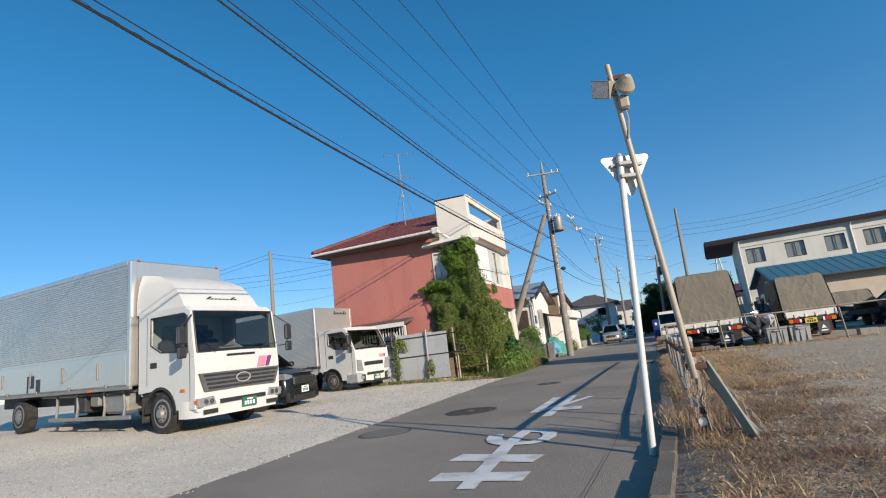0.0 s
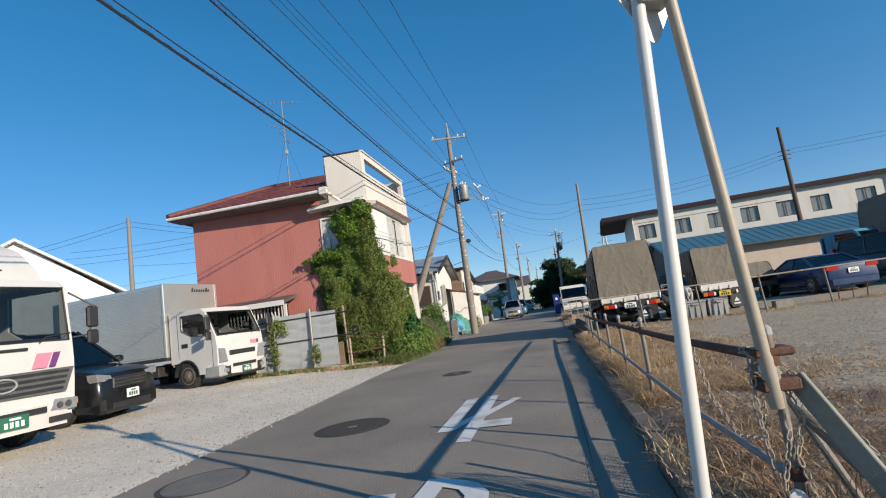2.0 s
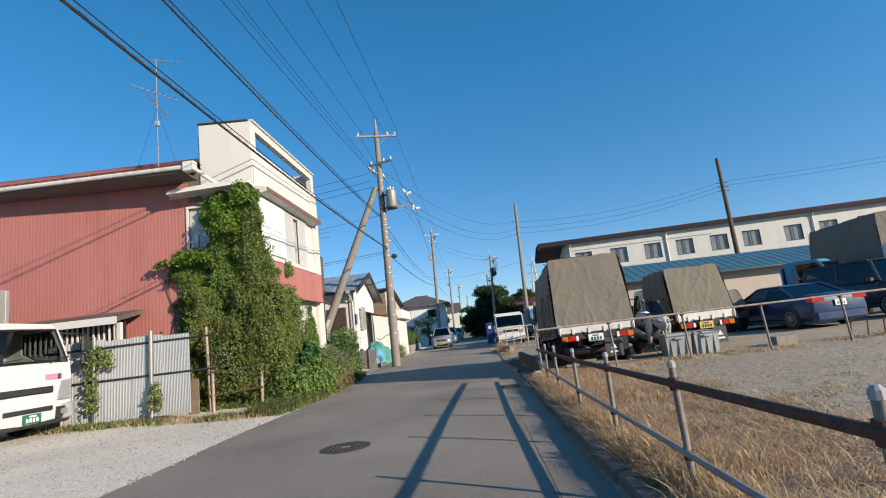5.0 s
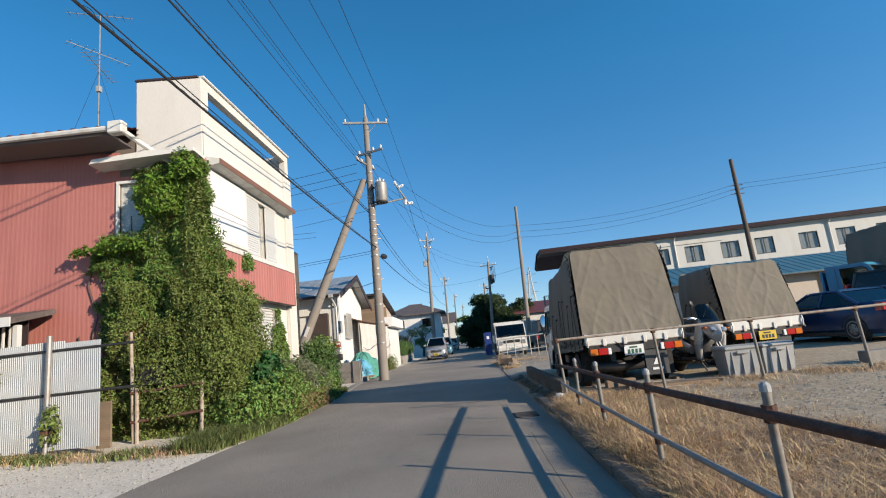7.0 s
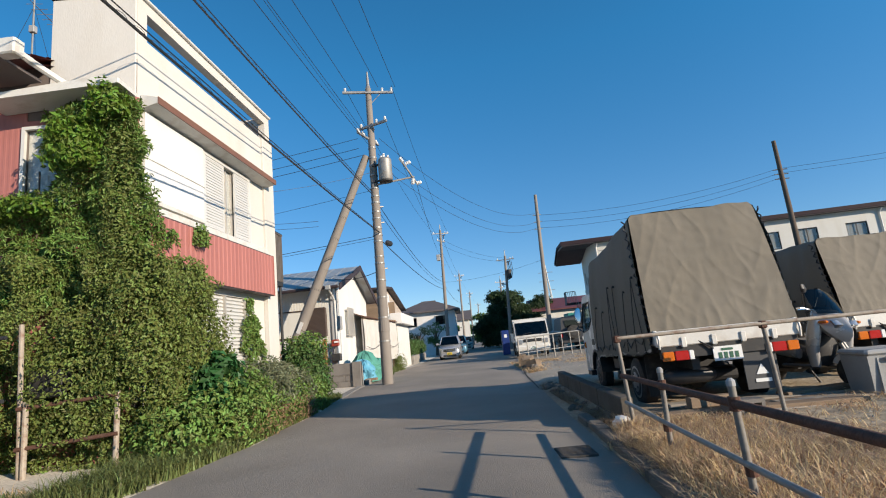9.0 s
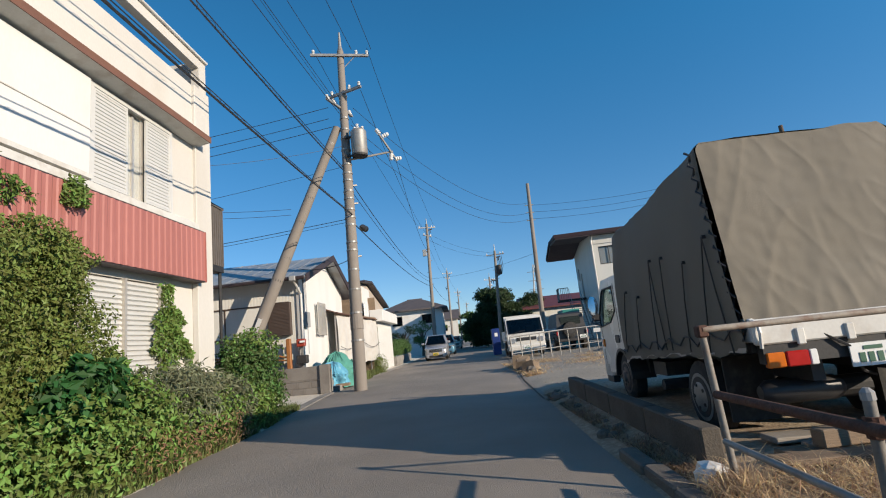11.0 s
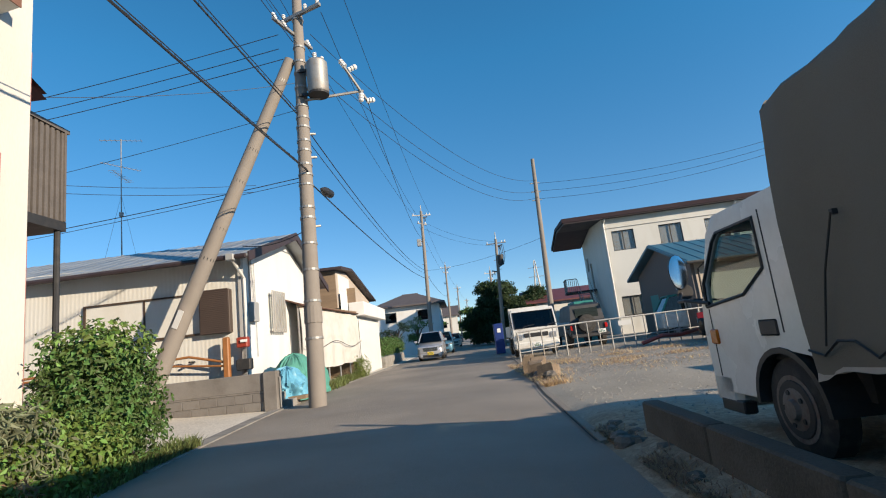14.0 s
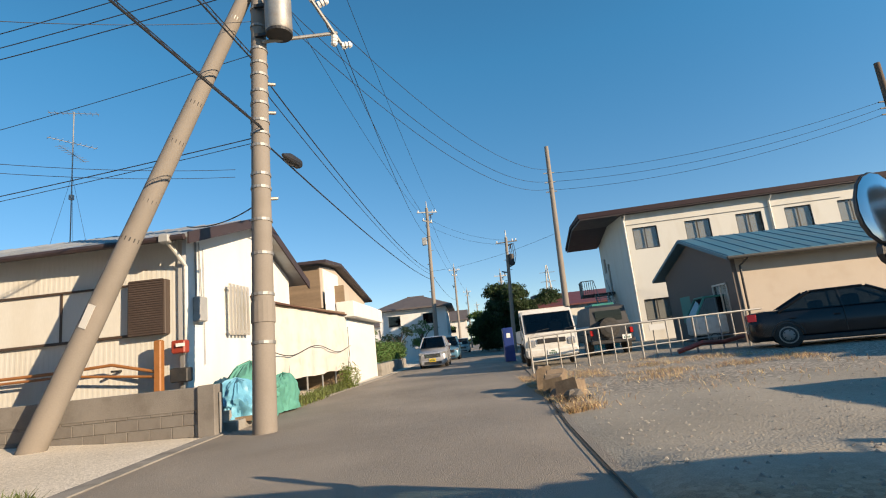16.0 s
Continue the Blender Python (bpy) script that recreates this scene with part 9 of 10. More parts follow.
# blue-roofed shed in front of it
sh = thing("blue_roof_shed", "long low shed with taupe gable and blue metal roof", "shed")
part("gable_wall", holed(6.0, 0, 3.05, 0.15, [(4.4, 5.4, 1.15, 2.15), (1.2, 2.2, 0.9, 2.0)]), TAUPE, sh, m=pose(9.6, 46.0, 0, 0, 0, -90))
part("gable_top", Shape().prism([(40.0, 3.05), (46.0, 3.05), (43.0, 4.12)], 9.6, 9.75, "x"), TAUPE, sh)
gw_ = part("gable_window", Shape().box(9.57, 9.62, 40.55, 41.65, 1.1, 1.16).box(9.57, 9.62, 40.55, 41.65, 2.15, 2.21).box(9.57, 9.62, 40.55, 40.61, 1.1, 2.2).box(9.57, 9.62, 41.59, 41.65, 1.1, 2.2).box(9.57, 9.62, 41.07, 41.11, 1.1, 2.2), ALUMINIUM, sh)
part("pane", Shape().box(9.63, 9.636, 40.6, 41.6, 1.15, 2.15), PANE, gw_)
part("blind", Shape().box(9.7, 9.71, 40.6, 41.6, 1.15, 2.15), CURTAIN, gw_)
part("green_panel", Shape().box(9.60, 9.63, 43.8, 44.8, 0.9, 2.0), TEAL_PAINT, sh)
part("front_wall", Shape().box(9.75, 21.0, 40.0, 40.15, 0, 3.05), BEIGE, sh)
part("front_wall_recess", Shape().box(21.0, 36, 42.0, 42.15, 0, 3.05), BEIGE, sh)
for a, b in ((39.4, 43.0), (46.6, 43.0)):
    rz0, rz1 = 3.02, 4.30
    rf_ = part("roof_slope", Shape().add([(9.2, a, rz0), (9.2, b, rz1), (36, b, rz1), (36, a, rz0), (9.2, a, rz0 - 0.12), (9.2, b, rz1 - 0.12), (36, b, rz1 - 0.12), (36, a, rz0 - 0.12)], [(0, 1, 2, 3), (7, 6, 5, 4), (0, 4, 5, 1), (1, 5, 6, 2), (2, 6, 7, 3), (3, 7, 4, 0)]), ROOF_BLUE, sh)
    for i in range(48):
        x_ = 9.25 + i * 0.56
        part("seam", Shape().add([(x_, a, rz0 + 0.004), (x_, b, rz1 + 0.004), (x_ + 0.05, b, rz1 + 0.004), (x_ + 0.05, a, rz0 + 0.004), (x_ + 0.025, a, rz0 + 0.022), (x_ + 0.025, b, rz1 + 0.022)], [(0, 1, 5, 4), (2, 3, 4, 5), (0, 4, 3)]), ROOF_BLUE, rf_)
part("gutter", Shape().tube([(9.2, 39.34, 2.95), (36, 39.34, 2.9)], 0.06, 8), DARK_STEEL, sh)
part("downpipe", Shape().tube([(9.9, 39.36, 2.9), (9.85, 39.9, 2.7), (9.85, 39.92, 0)], 0.04, 8), DARK_STEEL, sh)

# white lorry behind the rail
t = thing("flatbed_truck", "white cab-over flatbed lorry facing the lane end", "truck", pose(2.78, 38.5, 0.08, 0, 0, -92))
cab(t, 1.66, 0.35, 1.80, 1.5, 1.06, -0.85, 0.34, OLD_WHITE, lean=0.46, glass=DARK_GLASS, mirror=False)
part("front_bumper", Shape().box(-0.3, 0.06, -0.83, 0.83, 0.28, 0.55, 0.05), OLD_WHITE, t)
part("grille", Shape().box(0.03, 0.06, -0.45, 0.45, 0.72, 0.86, 0.02), BLACK_PLASTIC, t)
for sg in (1, -1):
    part("headlight", Shape().box(-0.05, 0.055, sg * 0.50, sg * 0.76, 0.62, 0.84, 0.03), LENS, t)
    wheel(t, -0.85, sg * 0.72, 0.34, 0.18, GALV, sg, 5)
    wheel(t, -3.3, sg * 0.72, 0.34, 0.18, GALV, sg, 5)
part("bed", Shape().box(-4.6, -1.6, -0.85, 0.85, 0.75, 0.85).box(-4.6, -1.6, -0.85, -0.82, 0.85, 1.2).box(-4.6, -1.6, 0.82, 0.85, 0.85, 1.2), OLD_WHITE, t)
part("headboard", Shape().box(-1.66, -1.6, -0.82, 0.82, 0.85, 1.9).box(-1.66, -1.6, -0.82, 0.82, 1.5, 1.55), OLD_WHITE, t)
chassis(t, -4.5, -0.6, 1.66, 0.6)
plate(t, 0.07, 0, 0.42)

# off-roader with a spare wheel
t = thing("off_roader", "grey canvas-topped off-roader with a spare wheel at the back", "car", pose(5.35, 44.9, 0.06, 0, 0, 92))
L_, W_ = 3.6, 1.7
part("tub", Shape().box(-L_ + 0.05, -0.2, -W_ / 2 + 0.05, W_ / 2 - 0.05, 0.5, 1.12, 0.05), GREY_CAR, t)
part("bonnet", Shape().box(-1.3, -0.02, -0.62, 0.62, 0.7, 1.18, 0.06), GREY_CAR, t)
part("soft_top", Shape().loft([[(-1.3, -0.72, 1.12), (-1.3, 0.72, 1.12), (-L_ + 0.08, 0.74, 1.12), (-L_ + 0.08, -0.74, 1.12)], [(-1.55, -0.64, 1.78), (-1.55, 0.64, 1.78), (-L_ + 0.18, 0.66, 1.78), (-L_ + 0.18, -0.66, 1.78)], [(-1.65, -0.5, 1.86), (-1.65, 0.5, 1.86), (-L_ + 0.3, 0.52, 1.86), (-L_ + 0.3, -0.52, 1.86)]]), BLACK_PLASTIC, t, smooth=True)
part("rear_window", Shape().box(-L_ + 0.10, -L_ + 0.125, -0.5, 0.5, 1.25, 1.65), DARK_GLASS, t)
part("spare_tyre", Shape().tube([(-L_ - 0.22, 0.1, 1.0), (-L_ - 0.2, 0.1, 1.0), (-L_ - 0.04, 0.1, 1.0), (-L_ + 0.02, 0.1, 1.0)], [0.28, 0.37, 0.37, 0.3], 24), RUBBER, t, smooth=True)
part("spare_rim", Shape().disc((-L_ - 0.23, 0.1, 1.0), (1, 0, 0), 0.2, 0.03, 18), DARK_STEEL, t)
part("bumper", Shape().box(-L_ - 0.08, -L_ + 0.05, -0.82, 0.82, 0.42, 0.58, 0.03), BLACK_PLASTIC, t)
for sg in (1, -1):
    part("tail_lamp", Shape().box(-L_ - 0.01, -L_ + 0.05, sg * 0.68, sg * 0.80, 0.75, 0.95, 0.01), RED_LAMP, t)
    part("fender", Shape().box(-1.0, -0.1, sg * 0.6, sg * 0.86, 0.78, 0.86, 0.03).box(-3.3, -2.4, sg * 0.7, sg * 0.88, 0.8, 0.86, 0.02), BLACK_PLASTIC, t)
    wheel(t, -0.6, sg * 0.72, 0.36, 0.22, GALV, sg, 5)
    wheel(t, -2.85, sg * 0.72, 0.36, 0.22, GALV, sg, 5)
plate(t, -L_ - 0.1, -0.5, 0.62, facing=-1)

# green pickup
t = thing("kei_pickup", "small pickup with a green cab and white cargo bed", "truck", pose(8.6, 41.9, 0.06, 0, 0, 172))
part("cab_lower", Shape().box(-1.35, -0.05, -0.70, 0.70, 0.35, 1.05, 0.06), OLD_WHITE, t)
part("cab_frame", Shape().tube([(-0.1, -0.66, 1.05), (-0.5, -0.6, 1.72), (-1.3, -0.6, 1.74), (-1.35, -0.66, 1.05)], 0.045, 8).tube([(-0.1, 0.66, 1.05), (-0.5, 0.6, 1.72), (-1.3, 0.6, 1.74), (-1.35, 0.66, 1.05)], 0.045, 8), TEAL_PAINT, t)
part("roof", Shape().box(-1.34, -0.45, -0.64, 0.64, 1.70, 1.77, 0.03), TEAL_PAINT, t)
part("cab_glass", Shape().add([(-0.1, -0.64, 1.06), (-0.1, 0.64, 1.06), (-0.5, 0.6, 1.7), (-0.5, -0.6, 1.7), (-1.34, -0.64, 1.06), (-1.34, 0.64, 1.06), (-1.3, 0.6, 1.7), (-1.3, -0.6, 1.7)], [(0, 1, 2, 3), (4, 5, 6, 7), (0, 3, 7, 4), (1, 2, 6, 5)]), DARK_GLASS, t)
part("bed", Shape().box(-3.3, -1.4, -0.7, 0.7, 0.62, 0.68).box(-3.3, -1.4, -0.72, -0.69, 0.66, 0.98).box(-3.3, -1.4, 0.69, 0.72, 0.66, 0.98).box(-3.33, -3.3, -0.7, 0.7, 0.62, 0.98), OLD_WHITE, t)
for sg in (1, -1):
    wheel(t, -0.6, sg * 0.6, 0.26, 0.15, GALV, sg, 4)
    wheel(t, -2.6, sg * 0.6, 0.26, 0.15, GALV, sg, 4)

# low pipe barrier at the far edge of the drive
lf = thing("pipe_barrier", "low pale steel barrier with upright bars", "barrier")
part("top_rail", Shape().tube([(1.85, 36.4, 1.02), (4.2, 37.2, 1.10), (8.6, 37.9, 1.14), (9.2, 38.0, 1.14)], 0.028, 8), GALV, lf)
part("low_rail", Shape().tube([(1.85, 36.4, 0.35), (4.2, 37.2, 0.42), (8.6, 37.9, 0.48)], 0.02, 8), GALV, lf)
for i in range(17):
    u = i / 16
    x_ = 1.85 + 6.75 * u
    y_ = 36.4 + (0.8 * min(1, (x_ - 1.85) / 2.35)) + max(0, x_ - 4.2) * 0.16
    part("bar", Shape().tube([(x_, y_, 0.05), (x_, y_, 1.02 + 0.12 * u)], 0.022 if i % 4 else 0.032, 8), GALV, lf)
part("notice", Shape().box(5.5, 5.95, 37.30, 37.33, 0.85, 1.02), WHITE_PAINT, lf)
part("red_hose", Shape().tube([(6.2, 37.3, 0.15), (6.9, 37.2, 0.35), (7.6, 37.4, 0.3), (8.3, 37.6, 0.4)], 0.07, 8), MAILBOX_RED, lf)
bx = thing("blue_locker", "tall dark blue steel locker beside the lane", "locker", pose(1.7, 45.5, 0))
part("body", Shape().box(0.0, 0.45, -0.3, 0.4, 0.05, 1.55, 0.02), BLUE_PLASTIC, bx)
part("notice", Shape().box(0.15, 0.32, -0.312, -0.304, 1.1, 1.3), PLATE_WHITE, bx)
single("container", Shape().box(6.5, 7.6, 48, 49.6, 0.0, 2.3, 0.03), TEAL_PAINT, "green corrugated storage container beside the stair", "container")

# low earth bank behind the drive, with a lattice mast far off
py = thing("lattice_mast", "distant steel lattice transmission tower", "pylon", pose(46, 300, 0))
for sg, tg in ((1, 1), (1, -1), (-1, 1), (-1, -1)):
    part("leg", Shape().tube([(sg * 3.5, tg * 3.5, 0), (sg * 0.8, tg * 0.8, 30), (sg * 0.3, tg * 0.3, 38)], 0.22, 5), GALV, py)
for k in range(12):
    z = 3 * k
    a = 3.5 - 2.7 * z / 30
    b = 3.5 - 2.7 * min(30, z + 3) / 30
    part("brace", Shape().tube([(-a, -a, z), (b, -b, z + 3)], 0.1, 4).tube([(a, -a, z), (-b, -b, z + 3)], 0.1, 4), GALV, py)
for z in (24, 29, 34):
    part("arm", Shape().tube([(-4, 0, z), (4, 0, z)], 0.15, 5), GALV, py)

# ---- plants ----


def foliage(name, parent, spots, size, mat, seed, narrow=0.55, label="", stuff=True):
    ob = new(name, plain_mesh(name, leaves(spots, size, seed, 0.45, narrow), mat))
    if parent:
        ob.parent = parent
    tagged(ob, label, kind="stuff" if stuff and not parent else "")
    return ob


def clump_spots(clumps, density, seed, rough_=0.22, shell=0.32):
    """Leaf places through the outer part of lumpy clumps (x, y, z, rx, ry, rz)."""
    rng = random.Random(seed)
    out = []
    for x, y, z, rx, ry, rz in clumps:
        n = int(density * (rx * ry + ry * rz + rx * rz) * 4.2)
        for _ in range(n):
            d = Vector((rng.gauss(0, 1), rng.gauss(0, 1), rng.gauss(0, 1))).normalized()
            if d.z < -0.55:
                continue
            lump = 1 + rough_ * 1.6 * noise.noise(d * 2.6 + Vector((x * 3, y * 3, z))) + rough_ * noise.noise(d * 6 + Vector((x, y, seed)))
            k = lump * (1 - shell * rng.random() ** 1.6)
            p = Vector((x + d.x * rx * k, y + d.y * ry * k, z + d.z * rz * k))
            if p.z > 0.02:
                out.append((p, d))
    return out


def wall_spots(m, us, zs, edge, thick, n, seed):
    """Leaf places over a wall: m maps (u, out, z); edge(u, z) > 0 inside; thick(u, z) metres."""
    rng = random.Random(seed)
    out = []
    for _ in range(n):
        u, z = rng.uniform(*us), rng.uniform(*zs)
        e = edge(u, z) + 0.30 * noise.noise((u * 2.3, z * 2.3, seed)) + 0.12 * noise.noise((u * 7, z * 7, seed))
        if e < 0:
            continue
        t_ = thick(u, z) * (0.65 + 0.7 * noise.noise((u * 1.9 + 9, z * 1.9, seed)) + 0.35 * noise.noise((u * 5, z * 5, seed + 3))) * min(1, 0.25 + e * 1.8)
        d = max(0.02, t_) * (1 - 0.45 * rng.random() ** 2)
        p = m @ Vector((u, -d, z))
        nrm = (m.to_3x3() @ Vector((rng.gauss(0, 0.35), -1, rng.gauss(0, 0.35)))).normalized()
        out.append((p, nrm))
    return out


vine = thing("climbing_vine", "dense green climbing vine covering the corner of the red house", "vine", pose(-5.0, 19.6, 0))
inv = Matrix.Translation((5.0, -19.6, 0))
SL = side_len


def shifted(spots):
    return [(inv @ Vector(p), n) for p, n in spots]


def edge_side(u, z):
    left = 4.98 if z > 3.9 else 4.05 + 0.25 * math.sin(z * 2) if z > 3.2 else 4.35 if z > 1.6 else 4.1
    return min(u - left, 5.22 - z + 0.1 * (u - 5))


def edge_front(u, z):
    right = -0.02 if z > 4.2 else 0.12 if z > 3.7 else 0.42 if z > 3.3 else 0.85 if z > 2.8 else 1.35 if z > 1.4 else 1.75
    return min(right - u, 5.2 - z)


up_side = wall_spots(side, (3.2, SL + 0.15), (2.2, 5.25), edge_side, lambda u, z: 0.42, 34000, 1)
lo_side = wall_spots(side, (3.2, SL + 0.25), (0.05, 2.9), edge_side, lambda u, z: 0.62, 36000, 2)
up_front = wall_spots(front, (-0.25, 1.9), (2.2, 5.2), edge_front, lambda u, z: 0.42, 16000, 3)
lo_front = wall_spots(front, (-0.4, 2.4), (0.05, 2.9), edge_front, lambda u, z: 0.75, 30000, 4)
foliage("upper_leaves", vine, shifted(up_side + up_front), 0.075, VINE, 5, 0.34)
foliage("lower_leaves", vine, shifted(lo_side + lo_front), 0.052, DRYVINE, 6)
corner = clump_spots([(-4.75, 19.55, 1.5, 0.5, 0.6, 1.5), (-4.6, 20.6, 1.2, 0.45, 0.7, 1.3), (-5.6, 19.3, 0.9, 0.6, 0.4, 1.0), (-5.02, 19.45, 3.5, 0.22, 0.28, 1.3)], 1200, 8)
foliage("corner_leaves", vine, shifted(corner), 0.055, DRYVINE, 9)
bright = clump_spots([(-6.95, 19.3, 3.55, 0.42, 0.12, 0.10), (-6.35, 19.25, 3.6, 0.45, 0.16, 0.17), (-5.6, 19.2, 4.4, 0.35, 0.25, 0.5), (-5.15, 19.3, 5.0, 0.3, 0.3, 0.35)], 850, 12)
foliage("bright_leaves", vine, shifted(bright), 0.085, leaf_material("fresh_vine_leaves", (0.112, 0.192, 0.024), 0.8), 13)
stems = Shape()
rng = random.Random(31)
for k in range(16):
    x = rng.uniform(3.9, SL)
    pts = [side @ Vector((x + 0.25 * noise.noise((k, i * 0.5, 0)), -0.06, 0.1 + i * 0.32)) for i in range(rng.randint(6, 15))]
    stems.tube([inv @ p for p in pts], 0.012, 5)
part("woody_stem", stems, BARK, vine)

shr = thing("shrub_border", "mixed overgrown shrubs along the shop front", "shrubs", pose(-4.4, 22, 0))
inv = Matrix.Translation((4.4, -22, 0))
foliage("low_leaves", shr, shifted(clump_spots([(-4.1, 20.3, 0.35, 0.55, 0.6, 0.65), (-4.05, 21.0, 0.4, 0.5, 0.6, 0.75), (-4.2, 21.7, 0.35, 0.5, 0.6, 0.55), (-4.05, 22.4, 0.3, 0.45, 0.6, 0.5), (-4.1, 23.1, 0.3, 0.45, 0.5, 0.55), (-4.1, 23.8, 0.3, 0.45, 0.5, 0.6), (-4.3, 19.5, 0.3, 0.5, 0.5, 0.5), (-4.0, 24.4, 0.25, 0.4, 0.5, 0.5)], 780, 41)), 0.07, VINE, 42)
foliage("sage_leaves", shr, shifted(clump_spots([(-4.25, 21.9, 0.7, 0.4, 0.5, 0.5), (-4.2, 22.6, 0.65, 0.4, 0.5, 0.55), (-4.2, 23.2, 0.55, 0.35, 0.4, 0.5), (-4.05, 22.2, 0.6, 0.34, 0.5, 0.55), (-4.0, 23.6, 0.5, 0.3, 0.4, 0.45)], 650, 43)), 0.12, SAGE, 44, 0.16)
foliage("dark_leaves", shr, shifted(clump_spots([(-4.3, 20.5, 0.9, 0.4, 0.5, 0.5), (-4.45, 21.1, 0.8, 0.35, 0.5, 0.5)], 500, 45)), 0.12, leaf_material("glossy_leaves", (0.028, 0.096, 0.024), 0.7), 46, 0.7)
foliage("dry_flower_foliage", shr, shifted(clump_spots([(-3.8, 21.2, 0.2, 0.3, 0.9, 0.32), (-3.8, 22.6, 0.2, 0.3, 0.9, 0.3)], 300, 47)), 0.07, DEAD, 48, 0.25)

hd = thing("round_shrub", "dense dark green round shrub at the end of the shop front", "shrub", pose(-4.2, 25.2, 0))
inv = Matrix.Translation((4.2, -25.2, 0))
foliage("leaves", hd, shifted(clump_spots([(-4.35, 24.9, 0.80, 0.48, 0.58, 0.78), (-4.32, 25.4, 0.76, 0.46, 0.56, 0.74), (-4.42, 25.15, 1.1, 0.42, 0.6, 0.5), (-4.25, 25.05, 0.4, 0.44, 0.75, 0.5)], 1000, 51, 0.36)), 0.07, HEDGE, 52)
tagged(foliage("top_growth", hd, shifted(clump_spots([(-4.25, 25.1, 1.45, 0.45, 0.7, 0.3)], 260, 53)), 0.08, VINE, 54), kind="stuff")
part("stems", Shape().tube([(-0.05, -0.3, 0), (0, -0.2, 0.6), (0.1, 0, 1.2)], 0.03, 6).tube([(0, 0.3, 0), (0, 0.2, 0.7), (-0.1, 0.1, 1.3)], 0.03, 6), BARK, hd)

cl = thing("shutter_creeper", "creeper climbing beside the roller shutter", "vine", pose(-4.8, 23.2, 0))
inv = Matrix.Translation((4.8, -23.2, 0))


def edge_creep(u, z):
    a = 0.22 - abs(u - 3.42) + 0.12 * math.sin(z * 5)
    b = 0.16 - abs(u - 2.15) if z < 1.55 else -1
    return max(a if z < 2.5 else -1, b)


foliage("leaves", cl, shifted(wall_spots(front, (1.7, 4.2), (0.3, 2.55), edge_creep, lambda u, z: 0.22, 11000, 61) + wall_spots(front, (3.4, 4.1), (1.0, 2.1), lambda u, z: 0.12 - abs(u - 3.85 + 0.25 * math.sin(z * 4)), lambda u, z: 0.12, 3500, 62)), 0.075, VINE, 63)
tuft = thing("wall_tuft", "small fern tuft growing on the red fascia", "plant", pose(-4.75, 20.95, 3.3))
foliage("leaves", tuft, [(Vector(p) - Vector((-4.75, 20.95, 3.3)), n) for p, n in clump_spots([(-4.68, 20.95, 3.32, 0.12, 0.16, 0.22)], 2600, 65)], 0.06, VINE, 66)
fc = thing("fence_creeper", "thin creeper on the sheet-metal fence", "vine", pose(-7.9, 18.0, 0))
foliage("leaves", fc, [(Vector(p) - Vector((-7.9, 18.0, 0)), n) for p, n in clump_spots([(-7.92, 17.98, 0.7, 0.12, 0.08, 0.6), (-7.8, 17.98, 1.45, 0.34, 0.10, 0.32), (-6.62, 18.0, 0.5, 0.14, 0.07, 0.4)], 520, 67)], 0.085, DRYVINE, 68)
part("stem", Shape().tube([(0, 0, 0.1), (0.03, 0, 0.8), (0.1, 0, 1.6)], 0.01, 5), BARK, fc)


def blades(spots, h, mat, seed, name, label, width=0.006, lean_=0.5):
    rng = random.Random(seed)
    s = Shape()
    for x, y, z in spots:
        a = rng.uniform(0, 6.2832)
        hh = h * rng.uniform(0.45, 1.3)
        l_ = lean_ * hh * rng.uniform(0.3, 1.5)
        d = Vector((math.cos(a), math.sin(a), 0))
        w = Vector((-d.y, d.x, 0)) * width * rng.uniform(0.6, 1.5)
        b = Vector((x, y, z))
        m1, tip = b + d * l_ * 0.35 + Vector((0, 0, hh * 0.62)), b + d * l_ + Vector((0, 0, hh * (0.95 if rng.random() < 0.7 else 0.55)))
        s.add([b - w, b + w, m1 + w * 0.7, m1 - w * 0.7, tip], [(0, 1, 2, 3), (3, 2, 4)])
    ob = new(name, plain_mesh(name, s, mat))
    return tagged(ob, label, "grass", kind="stuff")


def strip(fn, n, seed, clumpy=2.0, cut=0.0):
    rng = random.Random(seed)
    out = []
    while len(out) < n:
        x, y = fn(rng)
        if noise.noise((x * clumpy, y * clumpy, seed)) + 0.35 * noise.noise((x * 6, y * 6, seed)) > cut + rng.uniform(-0.35, 0.25):
            out.append((x, y, ground_height(x, y)))
    return out


def kerb_side(rng):
    y = rng.uniform(8.8, 18.6)
    return along(RIGHT_EDGE, y) + 0.14 + abs(rng.gauss(0, 0.55)), y


def verge_in(rng):
    y = rng.uniform(9.0, 18.2)
    return along(RIGHT_EDGE, y) + 0.3 + rng.uniform(0, 1.0) + abs(rng.gauss(0, 0.7)), y


def tufts(fn, n, per, seed, cut):
    """Straw lying in tangled tufts with bare earth between them."""
    rng = random.Random(seed)
    out = []
    while len(out) < n * per:
        x, y = fn(rng)
        if noise.noise((x * 0.9, y * 0.9, seed)) < cut + rng.uniform(-0.2, 0.2):
            continue
        sp = rng.uniform(0.05, 0.16)
        for _ in range(per):
            a, b = x + rng.gauss(0, sp), y + rng.gauss(0, sp)
            if a > along(RIGHT_EDGE, b) + 0.13:
                out.append((a, b, ground_height(a, b)))
            else:
                out.append((x + 0.1, y, ground_height(x + 0.1, y)))
    return out


